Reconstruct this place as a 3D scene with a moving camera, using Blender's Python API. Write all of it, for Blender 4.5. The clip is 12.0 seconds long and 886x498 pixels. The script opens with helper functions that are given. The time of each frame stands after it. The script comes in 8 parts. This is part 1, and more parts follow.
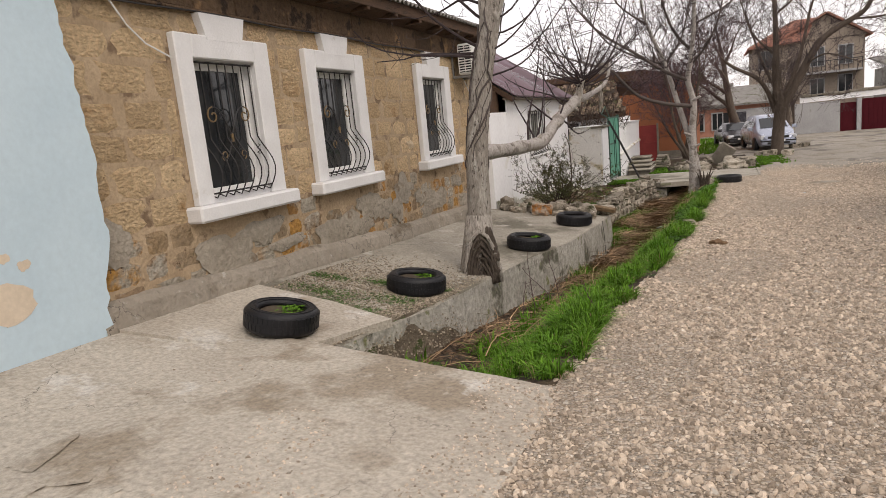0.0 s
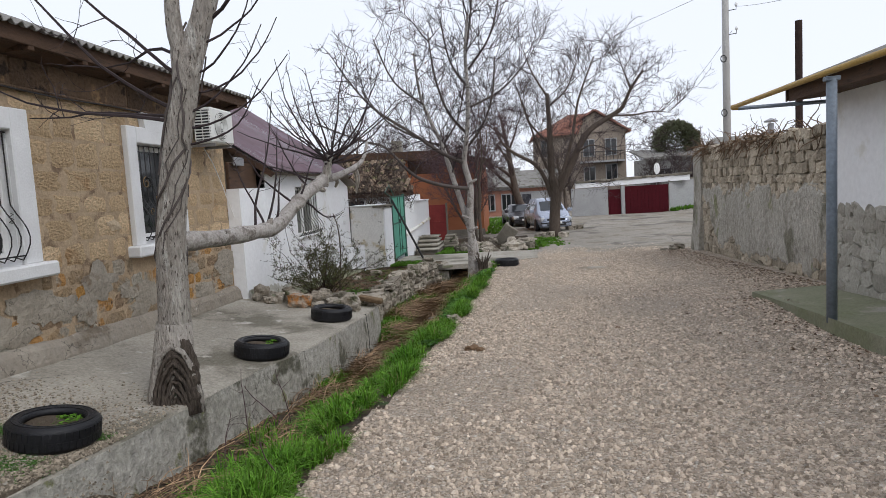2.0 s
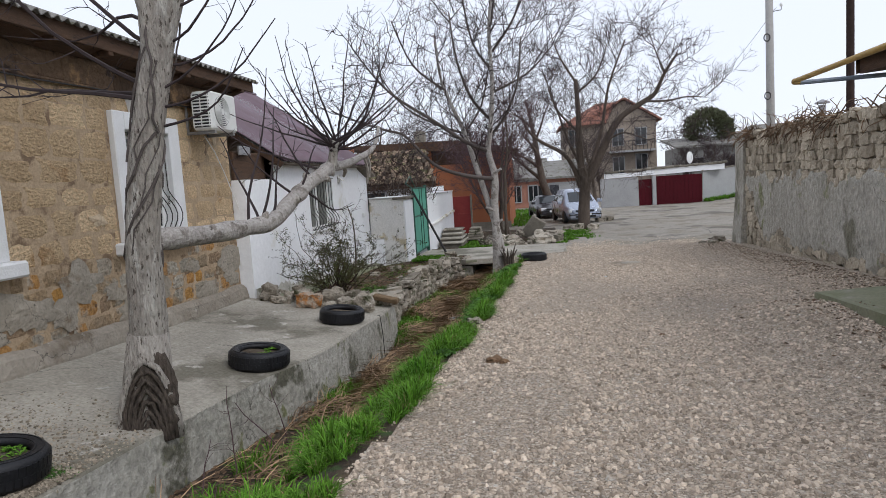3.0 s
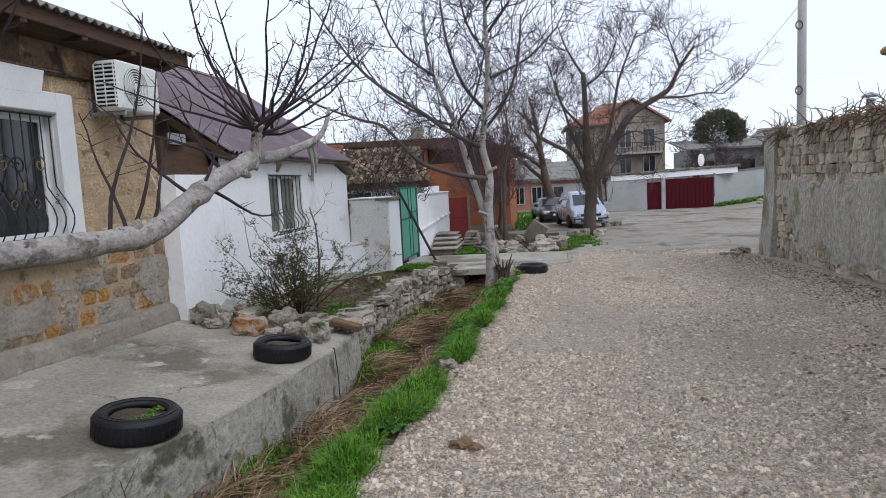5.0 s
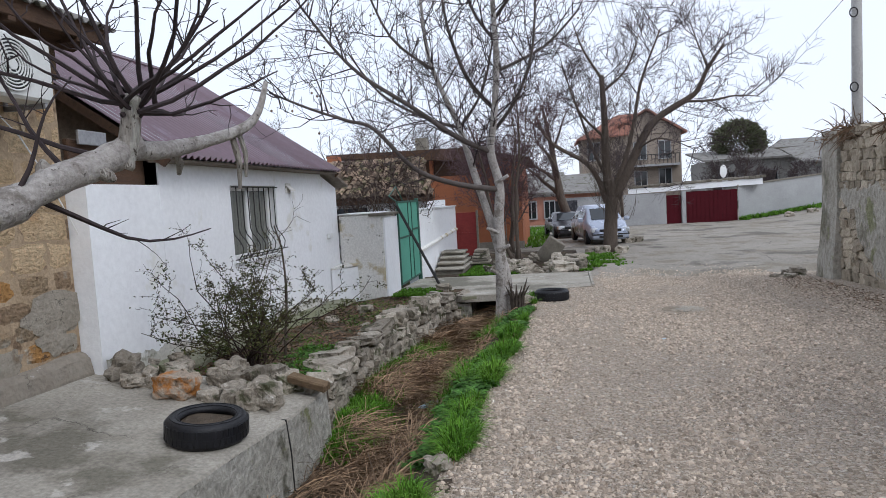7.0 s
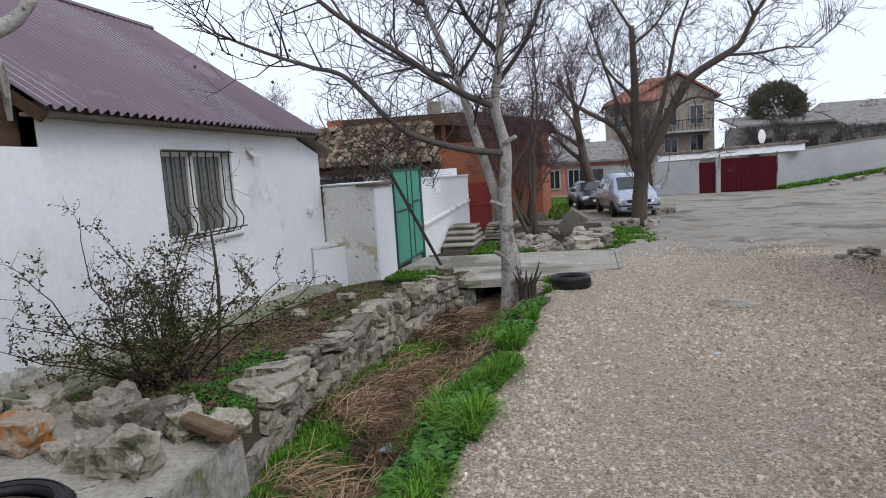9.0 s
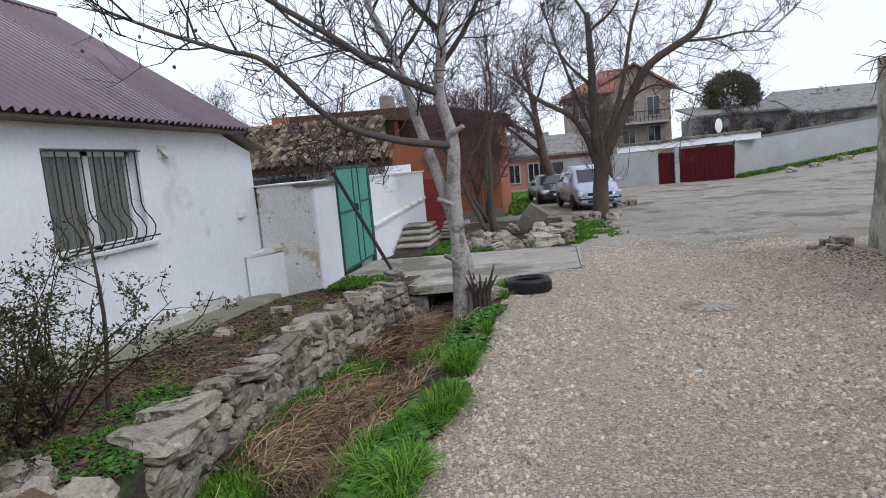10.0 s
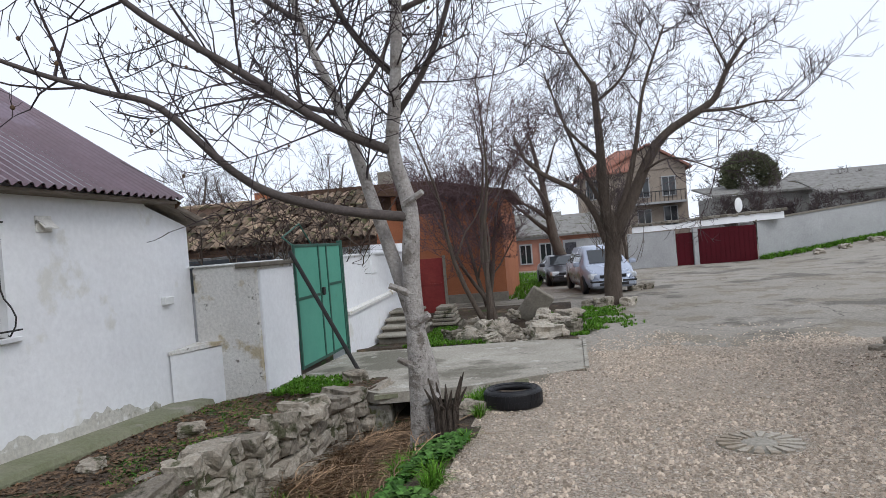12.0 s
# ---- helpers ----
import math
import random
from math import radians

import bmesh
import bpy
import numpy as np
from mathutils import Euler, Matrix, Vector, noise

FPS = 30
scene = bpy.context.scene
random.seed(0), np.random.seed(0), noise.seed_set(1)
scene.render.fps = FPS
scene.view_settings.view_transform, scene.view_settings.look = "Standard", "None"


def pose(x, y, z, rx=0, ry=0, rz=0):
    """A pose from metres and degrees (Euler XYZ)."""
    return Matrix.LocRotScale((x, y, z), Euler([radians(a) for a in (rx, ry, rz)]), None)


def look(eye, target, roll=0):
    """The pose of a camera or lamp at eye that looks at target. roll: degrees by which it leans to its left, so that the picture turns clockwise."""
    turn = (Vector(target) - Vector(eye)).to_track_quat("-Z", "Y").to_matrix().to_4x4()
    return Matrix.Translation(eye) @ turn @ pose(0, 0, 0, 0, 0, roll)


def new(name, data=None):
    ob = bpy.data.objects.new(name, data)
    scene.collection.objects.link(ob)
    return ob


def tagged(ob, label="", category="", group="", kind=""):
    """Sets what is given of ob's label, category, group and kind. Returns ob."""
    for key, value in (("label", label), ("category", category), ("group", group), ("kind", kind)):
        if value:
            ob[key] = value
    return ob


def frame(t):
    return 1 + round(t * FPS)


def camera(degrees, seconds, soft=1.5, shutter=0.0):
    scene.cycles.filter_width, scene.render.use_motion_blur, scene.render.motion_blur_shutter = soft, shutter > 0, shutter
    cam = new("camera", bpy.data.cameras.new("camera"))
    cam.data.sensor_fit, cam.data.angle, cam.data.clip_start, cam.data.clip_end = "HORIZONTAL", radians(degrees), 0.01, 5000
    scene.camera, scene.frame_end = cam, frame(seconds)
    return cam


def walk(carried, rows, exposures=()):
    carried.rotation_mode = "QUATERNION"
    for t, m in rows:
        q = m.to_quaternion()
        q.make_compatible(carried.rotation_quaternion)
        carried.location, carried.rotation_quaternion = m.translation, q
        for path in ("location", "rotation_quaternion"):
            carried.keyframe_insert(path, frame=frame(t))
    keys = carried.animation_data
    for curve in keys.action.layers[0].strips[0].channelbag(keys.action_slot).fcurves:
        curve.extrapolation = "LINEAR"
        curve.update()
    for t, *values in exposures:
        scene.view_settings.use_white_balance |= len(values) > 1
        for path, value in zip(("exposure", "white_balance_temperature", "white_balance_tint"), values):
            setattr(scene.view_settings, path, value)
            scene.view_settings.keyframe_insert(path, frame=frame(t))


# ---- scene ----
cam = camera(68.4, 12.0, soft=0.45)
PATH = [
    (0, (-0.015, 0.015, 1.818), (-0.796, 1.821, 1.456), -5.5),
    (0.5, (0.184, 0.45, 1.818), (-0.273, 2.366, 1.473), -4.2),
    (1, (0.308, 0.88, 1.87), (0.019, 2.833, 1.547), -4.6),
    (1.5, (0.411, 1.311, 1.898), (0.076, 3.266, 1.638), -2.4),
    (2, (0.436, 1.72, 1.853), (0.22, 3.699, 1.665), -3.3),
    (2.5, (0.421, 2.157, 1.805), (0.11, 4.121, 1.587), -3.9),
    (4.5, (0.442, 4.067, 1.826), (0.216, 6.049, 1.679), -2.9),
    (5, (0.499, 4.584, 1.774), (0.19, 6.549, 1.568), -2.9),
    (5.5, (0.464, 5.117, 1.771), (0.098, 7.071, 1.549), -2.4),
    (6, (0.428, 5.589, 1.764), (0.166, 7.551, 1.478), -4.1),
    (6.5, (0.413, 6.098, 1.744), (0.026, 8.042, 1.477), -2.2),
    (7, (0.344, 6.623, 1.706), (0.003, 8.587, 1.548), -3.3),
    (9, (0.432, 8.619, 1.634), (0.014, 10.56, 1.389), -3.6),
    (9.5, (0.454, 9.074, 1.609), (0.131, 11.024, 1.306), -4.6),
    (10, (0.494, 9.587, 1.586), (0.183, 11.545, 1.324), -5.0),
    (10.5, (0.624, 10.09, 1.608), (0.286, 12.03, 1.261), -2.8),
    (11, (0.672, 10.545, 1.58), (0.431, 12.52, 1.38), -2.1),
    (11.5, (0.77, 11.033, 1.556), (0.406, 12.996, 1.432), -2.6),
    (12, (0.81, 11.525, 1.498), (0.465, 13.495, 1.483), -4.7),
]
EXPOSURE = [(0.0, 0.15, 7250, 15), (0.7, 0.28, 6950, 13), (1.5, 0.07, 6400, 10), (2.5, -0.02, 6180, 10), (5.5, 0.06, 5900, 10), (9.0, 0.04, 5950, 10), (10.5, 0.13, 5850, 10), (12.0, 0.07, 6050, 9)]
walk(cam, [(t, look(eye, target, roll)) for t, eye, target, roll in PATH], EXPOSURE)

# ---- light ----
world = bpy.data.worlds.new("overcast")
scene.world = world
world.use_nodes = True
wn, wl = world.node_tree.nodes, world.node_tree.links
sky = wn.new("ShaderNodeTexSky")
sky.sky_type, sky.sun_disc = "NISHITA", False
sky.sun_elevation, sky.sun_rotation = radians(43), radians(130)
tone = wn.new("ShaderNodeVectorMath")
tone.operation = "SCALE"
tone.inputs["Scale"].default_value = 0.10
veil = wn.new("ShaderNodeMixRGB")
veil.inputs["Fac"].default_value = 0.88
veil.inputs["Color2"].default_value = (1.03, 1.05, 1.12, 1)
wl.new(sky.outputs["Color"], tone.inputs[0])
wl.new(tone.outputs[0], veil.inputs["Color1"])
wl.new(veil.outputs[0], wn["Background"].inputs["Color"])
wn["Background"].inputs["Strength"].default_value = 1.0
sun_data = bpy.data.lights.new("sun", "SUN")
sun_data.energy, sun_data.angle, sun_data.color = 1.15, radians(22), (1.0, 0.96, 0.90)
sun = new("sun", sun_data)
sun.matrix_world = look((0, 0, 22), (-18, 15, 0))

# ---- materials ----
def surf(name, c1, c2, scale=2.0, rough=0.85, bump=0.25, fine=30.0, c3=None, cut=0.62, spot=0.8, c4=None, spot4=9.0, cut4=0.66,
         vary=0.0, island=False, metal=0.0, depth=0.02, stretch=(1, 1, 1), cells=0.0, spec=0.3, speck=0.5, pick=(), cracks=0.0, crack_wide=0.012):
    m = bpy.data.materials.new(name)
    m.use_nodes = True
    n, l = m.node_tree.nodes, m.node_tree.links
    b = n["Principled BSDF"]
    b.inputs["Metallic"].default_value = metal
    b.inputs["Specular IOR Level"].default_value = spec
    geo = n.new("ShaderNodeNewGeometry")
    mp = n.new("ShaderNodeMapping")
    mp.inputs["Scale"].default_value = stretch
    l.new(geo.outputs["Position"], mp.inputs["Vector"])
    info = n.new("ShaderNodeObjectInfo")

    def tex(s, detail=6.0, off=0.0):
        t = n.new("ShaderNodeTexNoise")
        t.inputs["Scale"].default_value, t.inputs["Detail"].default_value, t.inputs["Roughness"].default_value = s, detail, 0.62
        if off:
            shift = n.new("ShaderNodeVectorMath")
            shift.operation = "ADD"
            shift.inputs[1].default_value = (off, off * 1.7, off * 0.6)
            l.new(mp.outputs["Vector"], shift.inputs[0])
            l.new(shift.outputs[0], t.inputs["Vector"])
        else:
            l.new(mp.outputs["Vector"], t.inputs["Vector"])
        return t

    def ramp(source, lo, hi):
        r = n.new("ShaderNodeMapRange")
        r.inputs["From Min"].default_value, r.inputs["From Max"].default_value = lo, hi
        l.new(source, r.inputs["Value"])
        return r.outputs["Result"]

    def blend(fac, a, c, mode="MIX"):
        x = n.new("ShaderNodeMixRGB")
        x.blend_type = mode
        if isinstance(fac, float):
            x.inputs["Fac"].default_value = fac
        else:
            l.new(fac, x.inputs["Fac"])
        for key, v in (("Color1", a), ("Color2", c)):
            if isinstance(v, tuple):
                x.inputs[key].default_value = (*v, 1)
            else:
                l.new(v, x.inputs[key])
        return x.outputs["Color"]

    broad, grain = tex(scale), tex(fine, 5.0)
    col = blend(ramp(broad.outputs["Fac"], 0.32, 0.68), c1, c2)
    for k, tone_k in enumerate(pick):
        edge = (k + 1) / (len(pick) + 1)
        col = blend(ramp(info.outputs["Random"], edge - 0.02, edge + 0.02), col, tone_k)
    if c3:
        col = blend(ramp(tex(spot, 8.0, 7.3).outputs["Fac"], cut, cut + 0.07), col, c3)
    if c4:
        col = blend(ramp(tex(spot4, 6.0, 3.1).outputs["Fac"], cut4, cut4 + 0.05), col, c4)
    col = blend(speck, col, blend(ramp(grain.outputs["Fac"], 0.25, 0.75), (0.55, 0.55, 0.55), (1.4, 1.4, 1.4)), "MULTIPLY")
    high = grain.outputs["Fac"]
    if cells:
        v = n.new("ShaderNodeTexVoronoi")
        v.inputs["Scale"].default_value = cells
        l.new(mp.outputs["Vector"], v.inputs["Vector"])
        tint = n.new("ShaderNodeSeparateColor")
        l.new(v.outputs["Color"], tint.inputs["Color"])
        col = blend(0.8, col, blend(tint.outputs[0], (0.62, 0.58, 0.55), (1.45, 1.45, 1.45)), "MULTIPLY")
        high = v.outputs["Distance"]
    if cracks:
        warp = n.new("ShaderNodeMixRGB")
        warp.inputs["Fac"].default_value = 0.28
        l.new(mp.outputs["Vector"], warp.inputs["Color1"])
        l.new(tex(3.5, 6.0, 4.0).outputs["Color"], warp.inputs["Color2"])
        ce = n.new("ShaderNodeTexVoronoi")
        ce.feature = "DISTANCE_TO_EDGE"
        ce.inputs["Scale"].default_value = cracks
        l.new(warp.outputs["Color"], ce.inputs["Vector"])
        gate = n.new("ShaderNodeMath")
        gate.operation = "MULTIPLY"
        inv = n.new("ShaderNodeMapRange")
        inv.inputs["From Min"].default_value, inv.inputs["From Max"].default_value = crack_wide, 0.0
        l.new(ce.outputs["Distance"], inv.inputs["Value"])
        l.new(inv.outputs["Result"], gate.inputs[0])
        l.new(ramp(tex(0.9, 3.0, 9.0).outputs["Fac"], 0.45, 0.6), gate.inputs[1])
        col = blend(gate.outputs[0], col, (0.07, 0.06, 0.05))
    if vary:
        which = geo.outputs["Random Per Island"] if island else info.outputs["Random"]
        lo, hi = 1 - vary, 1 + vary
        col = blend(1.0, col, blend(which, (lo, lo * 0.98, lo * 0.95), (hi, hi, hi)), "MULTIPLY")
    l.new(col, b.inputs["Base Color"])
    rr = n.new("ShaderNodeMapRange")
    rr.inputs["To Min"].default_value, rr.inputs["To Max"].default_value = max(0.05, rough - 0.12), min(1, rough + 0.1)
    l.new(broad.outputs["Fac"], rr.inputs["Value"])
    l.new(rr.outputs["Result"], b.inputs["Roughness"])
    if bump:
        bp = n.new("ShaderNodeBump")
        bp.inputs["Strength"].default_value, bp.inputs["Distance"].default_value = bump, depth
        l.new(high, bp.inputs["Height"])
        l.new(bp.outputs["Normal"], b.inputs["Normal"])
    return m


def glass_mat(name, tint, rough=0.06):
    m = bpy.data.materials.new(name)
    m.use_nodes = True
    b = m.node_tree.nodes["Principled BSDF"]
    b.inputs["Base Color"].default_value = (*tint, 1)
    b.inputs["Roughness"].default_value = rough
    b.inputs["Specular IOR Level"].default_value = 0.6
    t = m.node_tree.nodes.new("ShaderNodeTexNoise")
    t.inputs["Scale"].default_value = 3.0
    bp = m.node_tree.nodes.new("ShaderNodeBump")
    bp.inputs["Strength"].default_value = 0.04
    m.node_tree.links.new(t.outputs["Fac"], bp.inputs["Height"])
    m.node_tree.links.new(bp.outputs["Normal"], b.inputs["Normal"])
    return m


def gravel_mat(name, tones, coarse, fine, fines, rough=0.95):
    """Crushed stone packed in its own fines: two sizes of rounded grains, patches of wear."""
    m = bpy.data.materials.new(name)
    m.use_nodes = True
    n, l = m.node_tree.nodes, m.node_tree.links
    b = n["Principled BSDF"]
    b.inputs["Roughness"].default_value, b.inputs["Specular IOR Level"].default_value = rough, 0.25
    geo = n.new("ShaderNodeNewGeometry")
    warp = n.new("ShaderNodeTexNoise")
    warp.inputs["Scale"].default_value, warp.inputs["Detail"].default_value = 28.0, 3.0
    l.new(geo.outputs["Position"], warp.inputs["Vector"])
    bent = n.new("ShaderNodeVectorMath")
    bent.operation = "MULTIPLY_ADD"
    bent.inputs[1].default_value = (0.022, 0.022, 0.022)
    l.new(warp.outputs["Color"], bent.inputs[0])
    l.new(geo.outputs["Position"], bent.inputs[2])

    def mix(fac, a, c, mode="MIX"):
        x = n.new("ShaderNodeMixRGB")
        x.blend_type = mode
        for key, v in (("Fac", fac), ("Color1", a), ("Color2", c)):
            if isinstance(v, float):
                x.inputs[key].default_value = v
            elif isinstance(v, tuple):
                x.inputs[key].default_value = (*v, 1)
            else:
                l.new(v, x.inputs[key])
        return x.outputs["Color"]

    def span(source, lo, hi, a=0.0, c=1.0):
        r = n.new("ShaderNodeMapRange")
        for key, v in (("From Min", lo), ("From Max", hi), ("To Min", a), ("To Max", c)):
            r.inputs[key].default_value = v
        l.new(source, r.inputs["Value"])
        return r.outputs["Result"]

    def grains(scale):
        v = n.new("ShaderNodeTexVoronoi")
        v.inputs["Scale"].default_value = scale
        l.new(bent.outputs[0], v.inputs["Vector"])
        ramp = n.new("ShaderNodeValToRGB")
        sep = n.new("ShaderNodeSeparateColor")
        l.new(v.outputs["Color"], sep.inputs["Color"])
        l.new(sep.outputs[0], ramp.inputs["Fac"])
        e = ramp.color_ramp.elements
        e[0].color, e[1].color = (*tones[0], 1), (*tones[-1], 1)
        for k, tone_k in enumerate(tones[1:-1]):
            e.new((k + 1) / (len(tones) - 1)).color = (*tone_k, 1)
        return ramp.outputs["Color"], span(v.outputs["Distance"], 0.15, 0.75, 1.0, 0.0), sep.outputs[1]

    big, big_h, pick_big = grains(coarse)
    small, small_h, _ = grains(fine)
    patch = n.new("ShaderNodeTexNoise")
    patch.inputs["Scale"].default_value, patch.inputs["Detail"].default_value = 0.55, 7.0
    l.new(geo.outputs["Position"], patch.inputs["Vector"])
    share = n.new("ShaderNodeMath")
    share.operation = "ADD"
    l.new(pick_big, share.inputs[0])
    l.new(span(patch.outputs["Fac"], 0.35, 0.65, -0.12, 0.28), share.inputs[1])
    is_big = span(share.outputs[0], 0.42, 0.48)
    col = mix(is_big, small, big)
    h = mix(is_big, small_h, big_h)
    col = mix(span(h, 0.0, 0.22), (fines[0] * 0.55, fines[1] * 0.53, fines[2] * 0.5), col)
    col = mix(span(patch.outputs["Fac"], 0.45, 0.72, 0.0, 0.35), col, fines)
    l.new(col, b.inputs["Base Color"])
    bp = n.new("ShaderNodeBump")
    bp.inputs["Strength"].default_value, bp.inputs["Distance"].default_value = 1.0, 0.016
    l.new(h, bp.inputs["Height"])
    l.new(bp.outputs["Normal"], b.inputs["Normal"])
    return m


M = {}
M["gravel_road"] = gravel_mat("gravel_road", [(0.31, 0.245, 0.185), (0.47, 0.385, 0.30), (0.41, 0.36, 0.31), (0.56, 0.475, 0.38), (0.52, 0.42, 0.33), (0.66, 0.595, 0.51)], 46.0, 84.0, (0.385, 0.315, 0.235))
M["asphalt"] = surf("worn_asphalt", (0.255, 0.23, 0.19), (0.32, 0.29, 0.25), 0.6, 0.92, 0.9, 22, (0.135, 0.12, 0.10), 0.545, 0.5, (0.225, 0.195, 0.15), 1.1, 0.53, stretch=(0.9, 0.7, 1), cracks=0.5, crack_wide=0.008, speck=0.8)
M["dirt"] = surf("dirt", (0.12, 0.09, 0.065), (0.08, 0.06, 0.045), 3, 0.95, 0.8, 25, (0.07, 0.085, 0.035), 0.52, 1.5, (0.20, 0.16, 0.11), 6, 0.6, depth=0.04)
M["ditch"] = surf("ditch_soil", (0.075, 0.055, 0.038), (0.045, 0.033, 0.024), 3, 0.95, 0.9, 22, (0.13, 0.095, 0.06), 0.55, 2.0, (0.05, 0.08, 0.025), 4, 0.58, depth=0.05)
M["pebble"] = surf("gravel_stones", (0.54, 0.455, 0.365), (0.40, 0.325, 0.255), 9, 0.9, 0.25, 90, (0.60, 0.56, 0.50), 0.6, 14, vary=0.5, island=True)
M["concrete"] = surf("old_concrete", (0.40, 0.37, 0.315), (0.29, 0.265, 0.22), 1.1, 0.9, 0.6, 30, (0.18, 0.165, 0.13), 0.52, 0.6, (0.48, 0.45, 0.40), 2.0, 0.60, speck=0.75, cracks=0.9, crack_wide=0.006)
M["concrete_drive"] = surf("driveway_concrete", (0.51, 0.465, 0.395), (0.40, 0.355, 0.295), 0.9, 0.9, 0.6, 34, (0.30, 0.25, 0.19), 0.53, 0.75, (0.56, 0.53, 0.48), 1.6, 0.60, speck=0.8, cracks=0.8, crack_wide=0.003)
M["concrete_wall"] = surf("ditch_wall_concrete", (0.44, 0.42, 0.375), (0.30, 0.285, 0.24), 1.7, 0.92, 0.9, 16, (0.12, 0.115, 0.085), 0.56, 2.4, (0.19, 0.195, 0.10), 3.2, 0.60, stretch=(1, 1, 0.85), depth=0.04, speck=0.9, cracks=1.3, crack_wide=0.006)
M["mortar"] = surf("lime_mortar", (0.47, 0.355, 0.235), (0.36, 0.265, 0.17), 3, 0.95, 0.8, 30, (0.20, 0.135, 0.085), 0.55, 4)
M["block"] = surf("shell_limestone", (0.66, 0.50, 0.315), (0.52, 0.375, 0.225), 1.1, 0.95, 1.0, 24, (0.42, 0.265, 0.135), 0.58, 1.1, (0.19, 0.12, 0.066), 22, 0.655, vary=0.16, speck=0.8, depth=0.06, stretch=(1, 1, 1.5))
M["block_low"] = surf("weathered_lower_stone", (0.36, 0.275, 0.185), (0.42, 0.295, 0.17), 2.2, 0.95, 1.0, 20, (0.38, 0.345, 0.285), 0.52, 1.6, (0.13, 0.08, 0.048), 11, 0.63, vary=0.16, speck=0.85, depth=0.06, pick=((0.31, 0.235, 0.155), (0.47, 0.255, 0.075), (0.34, 0.30, 0.24), (0.40, 0.215, 0.075), (0.25, 0.175, 0.11)))
M["plaster_patch"] = surf("grey_plaster_patch", (0.37, 0.33, 0.27), (0.29, 0.255, 0.205), 3, 0.95, 1.0, 18, (0.22, 0.17, 0.12), 0.6, 3, depth=0.03, cracks=3.0, crack_wide=0.008)
M["mortar_smear"] = surf("pale_mortar_smear", (0.60, 0.48, 0.34), (0.52, 0.40, 0.27), 4, 0.95, 1.0, 22, depth=0.03)
M["plinth"] = surf("grey_cement_plinth", (0.36, 0.32, 0.265), (0.27, 0.235, 0.19), 2.0, 0.95, 1.0, 16, (0.19, 0.155, 0.115), 0.55, 1.2, (0.44, 0.41, 0.36), 7, 0.64, depth=0.04, cracks=2.6, crack_wide=0.012)
M["white_paint"] = surf("white_painted_render", (0.76, 0.76, 0.76), (0.68, 0.68, 0.68), 3, 0.8, 0.3, 45, (0.55, 0.52, 0.47), 0.68, 3, speck=0.12)
M["sand_patch"] = surf("sandy_flaked_patch", (0.66, 0.56, 0.44), (0.58, 0.49, 0.38), 4, 0.9, 0.2, 30, speck=0.2)
M["blue_render"] = surf("pale_blue_render", (0.53, 0.655, 0.72), (0.475, 0.60, 0.67), 1.2, 0.9, 0.12, 20, (0.50, 0.60, 0.64), 0.62, 0.6, speck=0.12)
M["whitewash"] = surf("whitewashed_wall", (0.86, 0.865, 0.875), (0.80, 0.80, 0.81), 1.1, 0.92, 0.35, 14, (0.73, 0.72, 0.68), 0.60, 1.3, (0.56, 0.53, 0.46), 5.0, 0.74, speck=0.14)
M["whitewash_base"] = surf("peeling_whitewash_base", (0.62, 0.60, 0.55), (0.48, 0.455, 0.40), 2.2, 0.95, 0.6, 25, (0.21, 0.205, 0.145), 0.53, 1.7, (0.70, 0.69, 0.66), 5, 0.58)
M["grey_render"] = surf("stained_grey_render", (0.78, 0.765, 0.73), (0.66, 0.64, 0.60), 1.3, 0.95, 0.6, 26, (0.50, 0.43, 0.30), 0.555, 2.0, (0.24, 0.23, 0.20), 6, 0.635, speck=0.4, cracks=1.0, crack_wide=0.003)
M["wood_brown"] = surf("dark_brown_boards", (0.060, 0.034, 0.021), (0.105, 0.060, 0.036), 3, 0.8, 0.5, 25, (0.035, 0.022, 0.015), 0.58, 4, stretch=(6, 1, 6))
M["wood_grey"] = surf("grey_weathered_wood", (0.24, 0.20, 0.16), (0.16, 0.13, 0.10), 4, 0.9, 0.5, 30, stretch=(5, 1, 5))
M["slate"] = surf("asbestos_sheet", (0.25, 0.24, 0.225), (0.18, 0.17, 0.155), 2, 0.95, 0.5, 30, (0.11, 0.105, 0.075), 0.55, 3)
M["metal_roof"] = surf("burgundy_metal_roof", (0.105, 0.056, 0.068), (0.13, 0.075, 0.098), 1.2, 0.20, 0.0, 20, (0.15, 0.10, 0.13), 0.58, 0.9, spec=1.0, speck=0.2)
M["tile"] = surf("old_mossy_tiles", (0.21, 0.15, 0.105), (0.11, 0.08, 0.058), 4, 0.95, 0.6, 25, (0.09, 0.085, 0.04), 0.52, 3, (0.32, 0.24, 0.17), 9, 0.58, vary=0.75)
# far roof: red made fainter, distance haze mixed into the colour
M["red_tile_hazed"] = surf("red_roof_tiles", (0.36, 0.17, 0.125), (0.29, 0.14, 0.105), 2, 0.9, 0.4, 20)
M["iron"] = surf("black_iron", (0.03, 0.03, 0.032), (0.05, 0.045, 0.042), 8, 0.55, 0.2, 60, metal=0.3)
M["pvc"] = surf("white_plastic", (0.78, 0.78, 0.77), (0.72, 0.72, 0.70), 3, 0.4, 0.0, speck=0.12)
M["ac_white"] = surf("air_conditioner_white", (0.72, 0.72, 0.69), (0.66, 0.66, 0.63), 3, 0.45, 0.0, c3=(0.52, 0.50, 0.45), cut=0.66, spot=5, speck=0.12)
M["dark_hole"] = surf("dark_interior", (0.02, 0.02, 0.02), (0.03, 0.028, 0.025), 3, 0.9, 0.0)
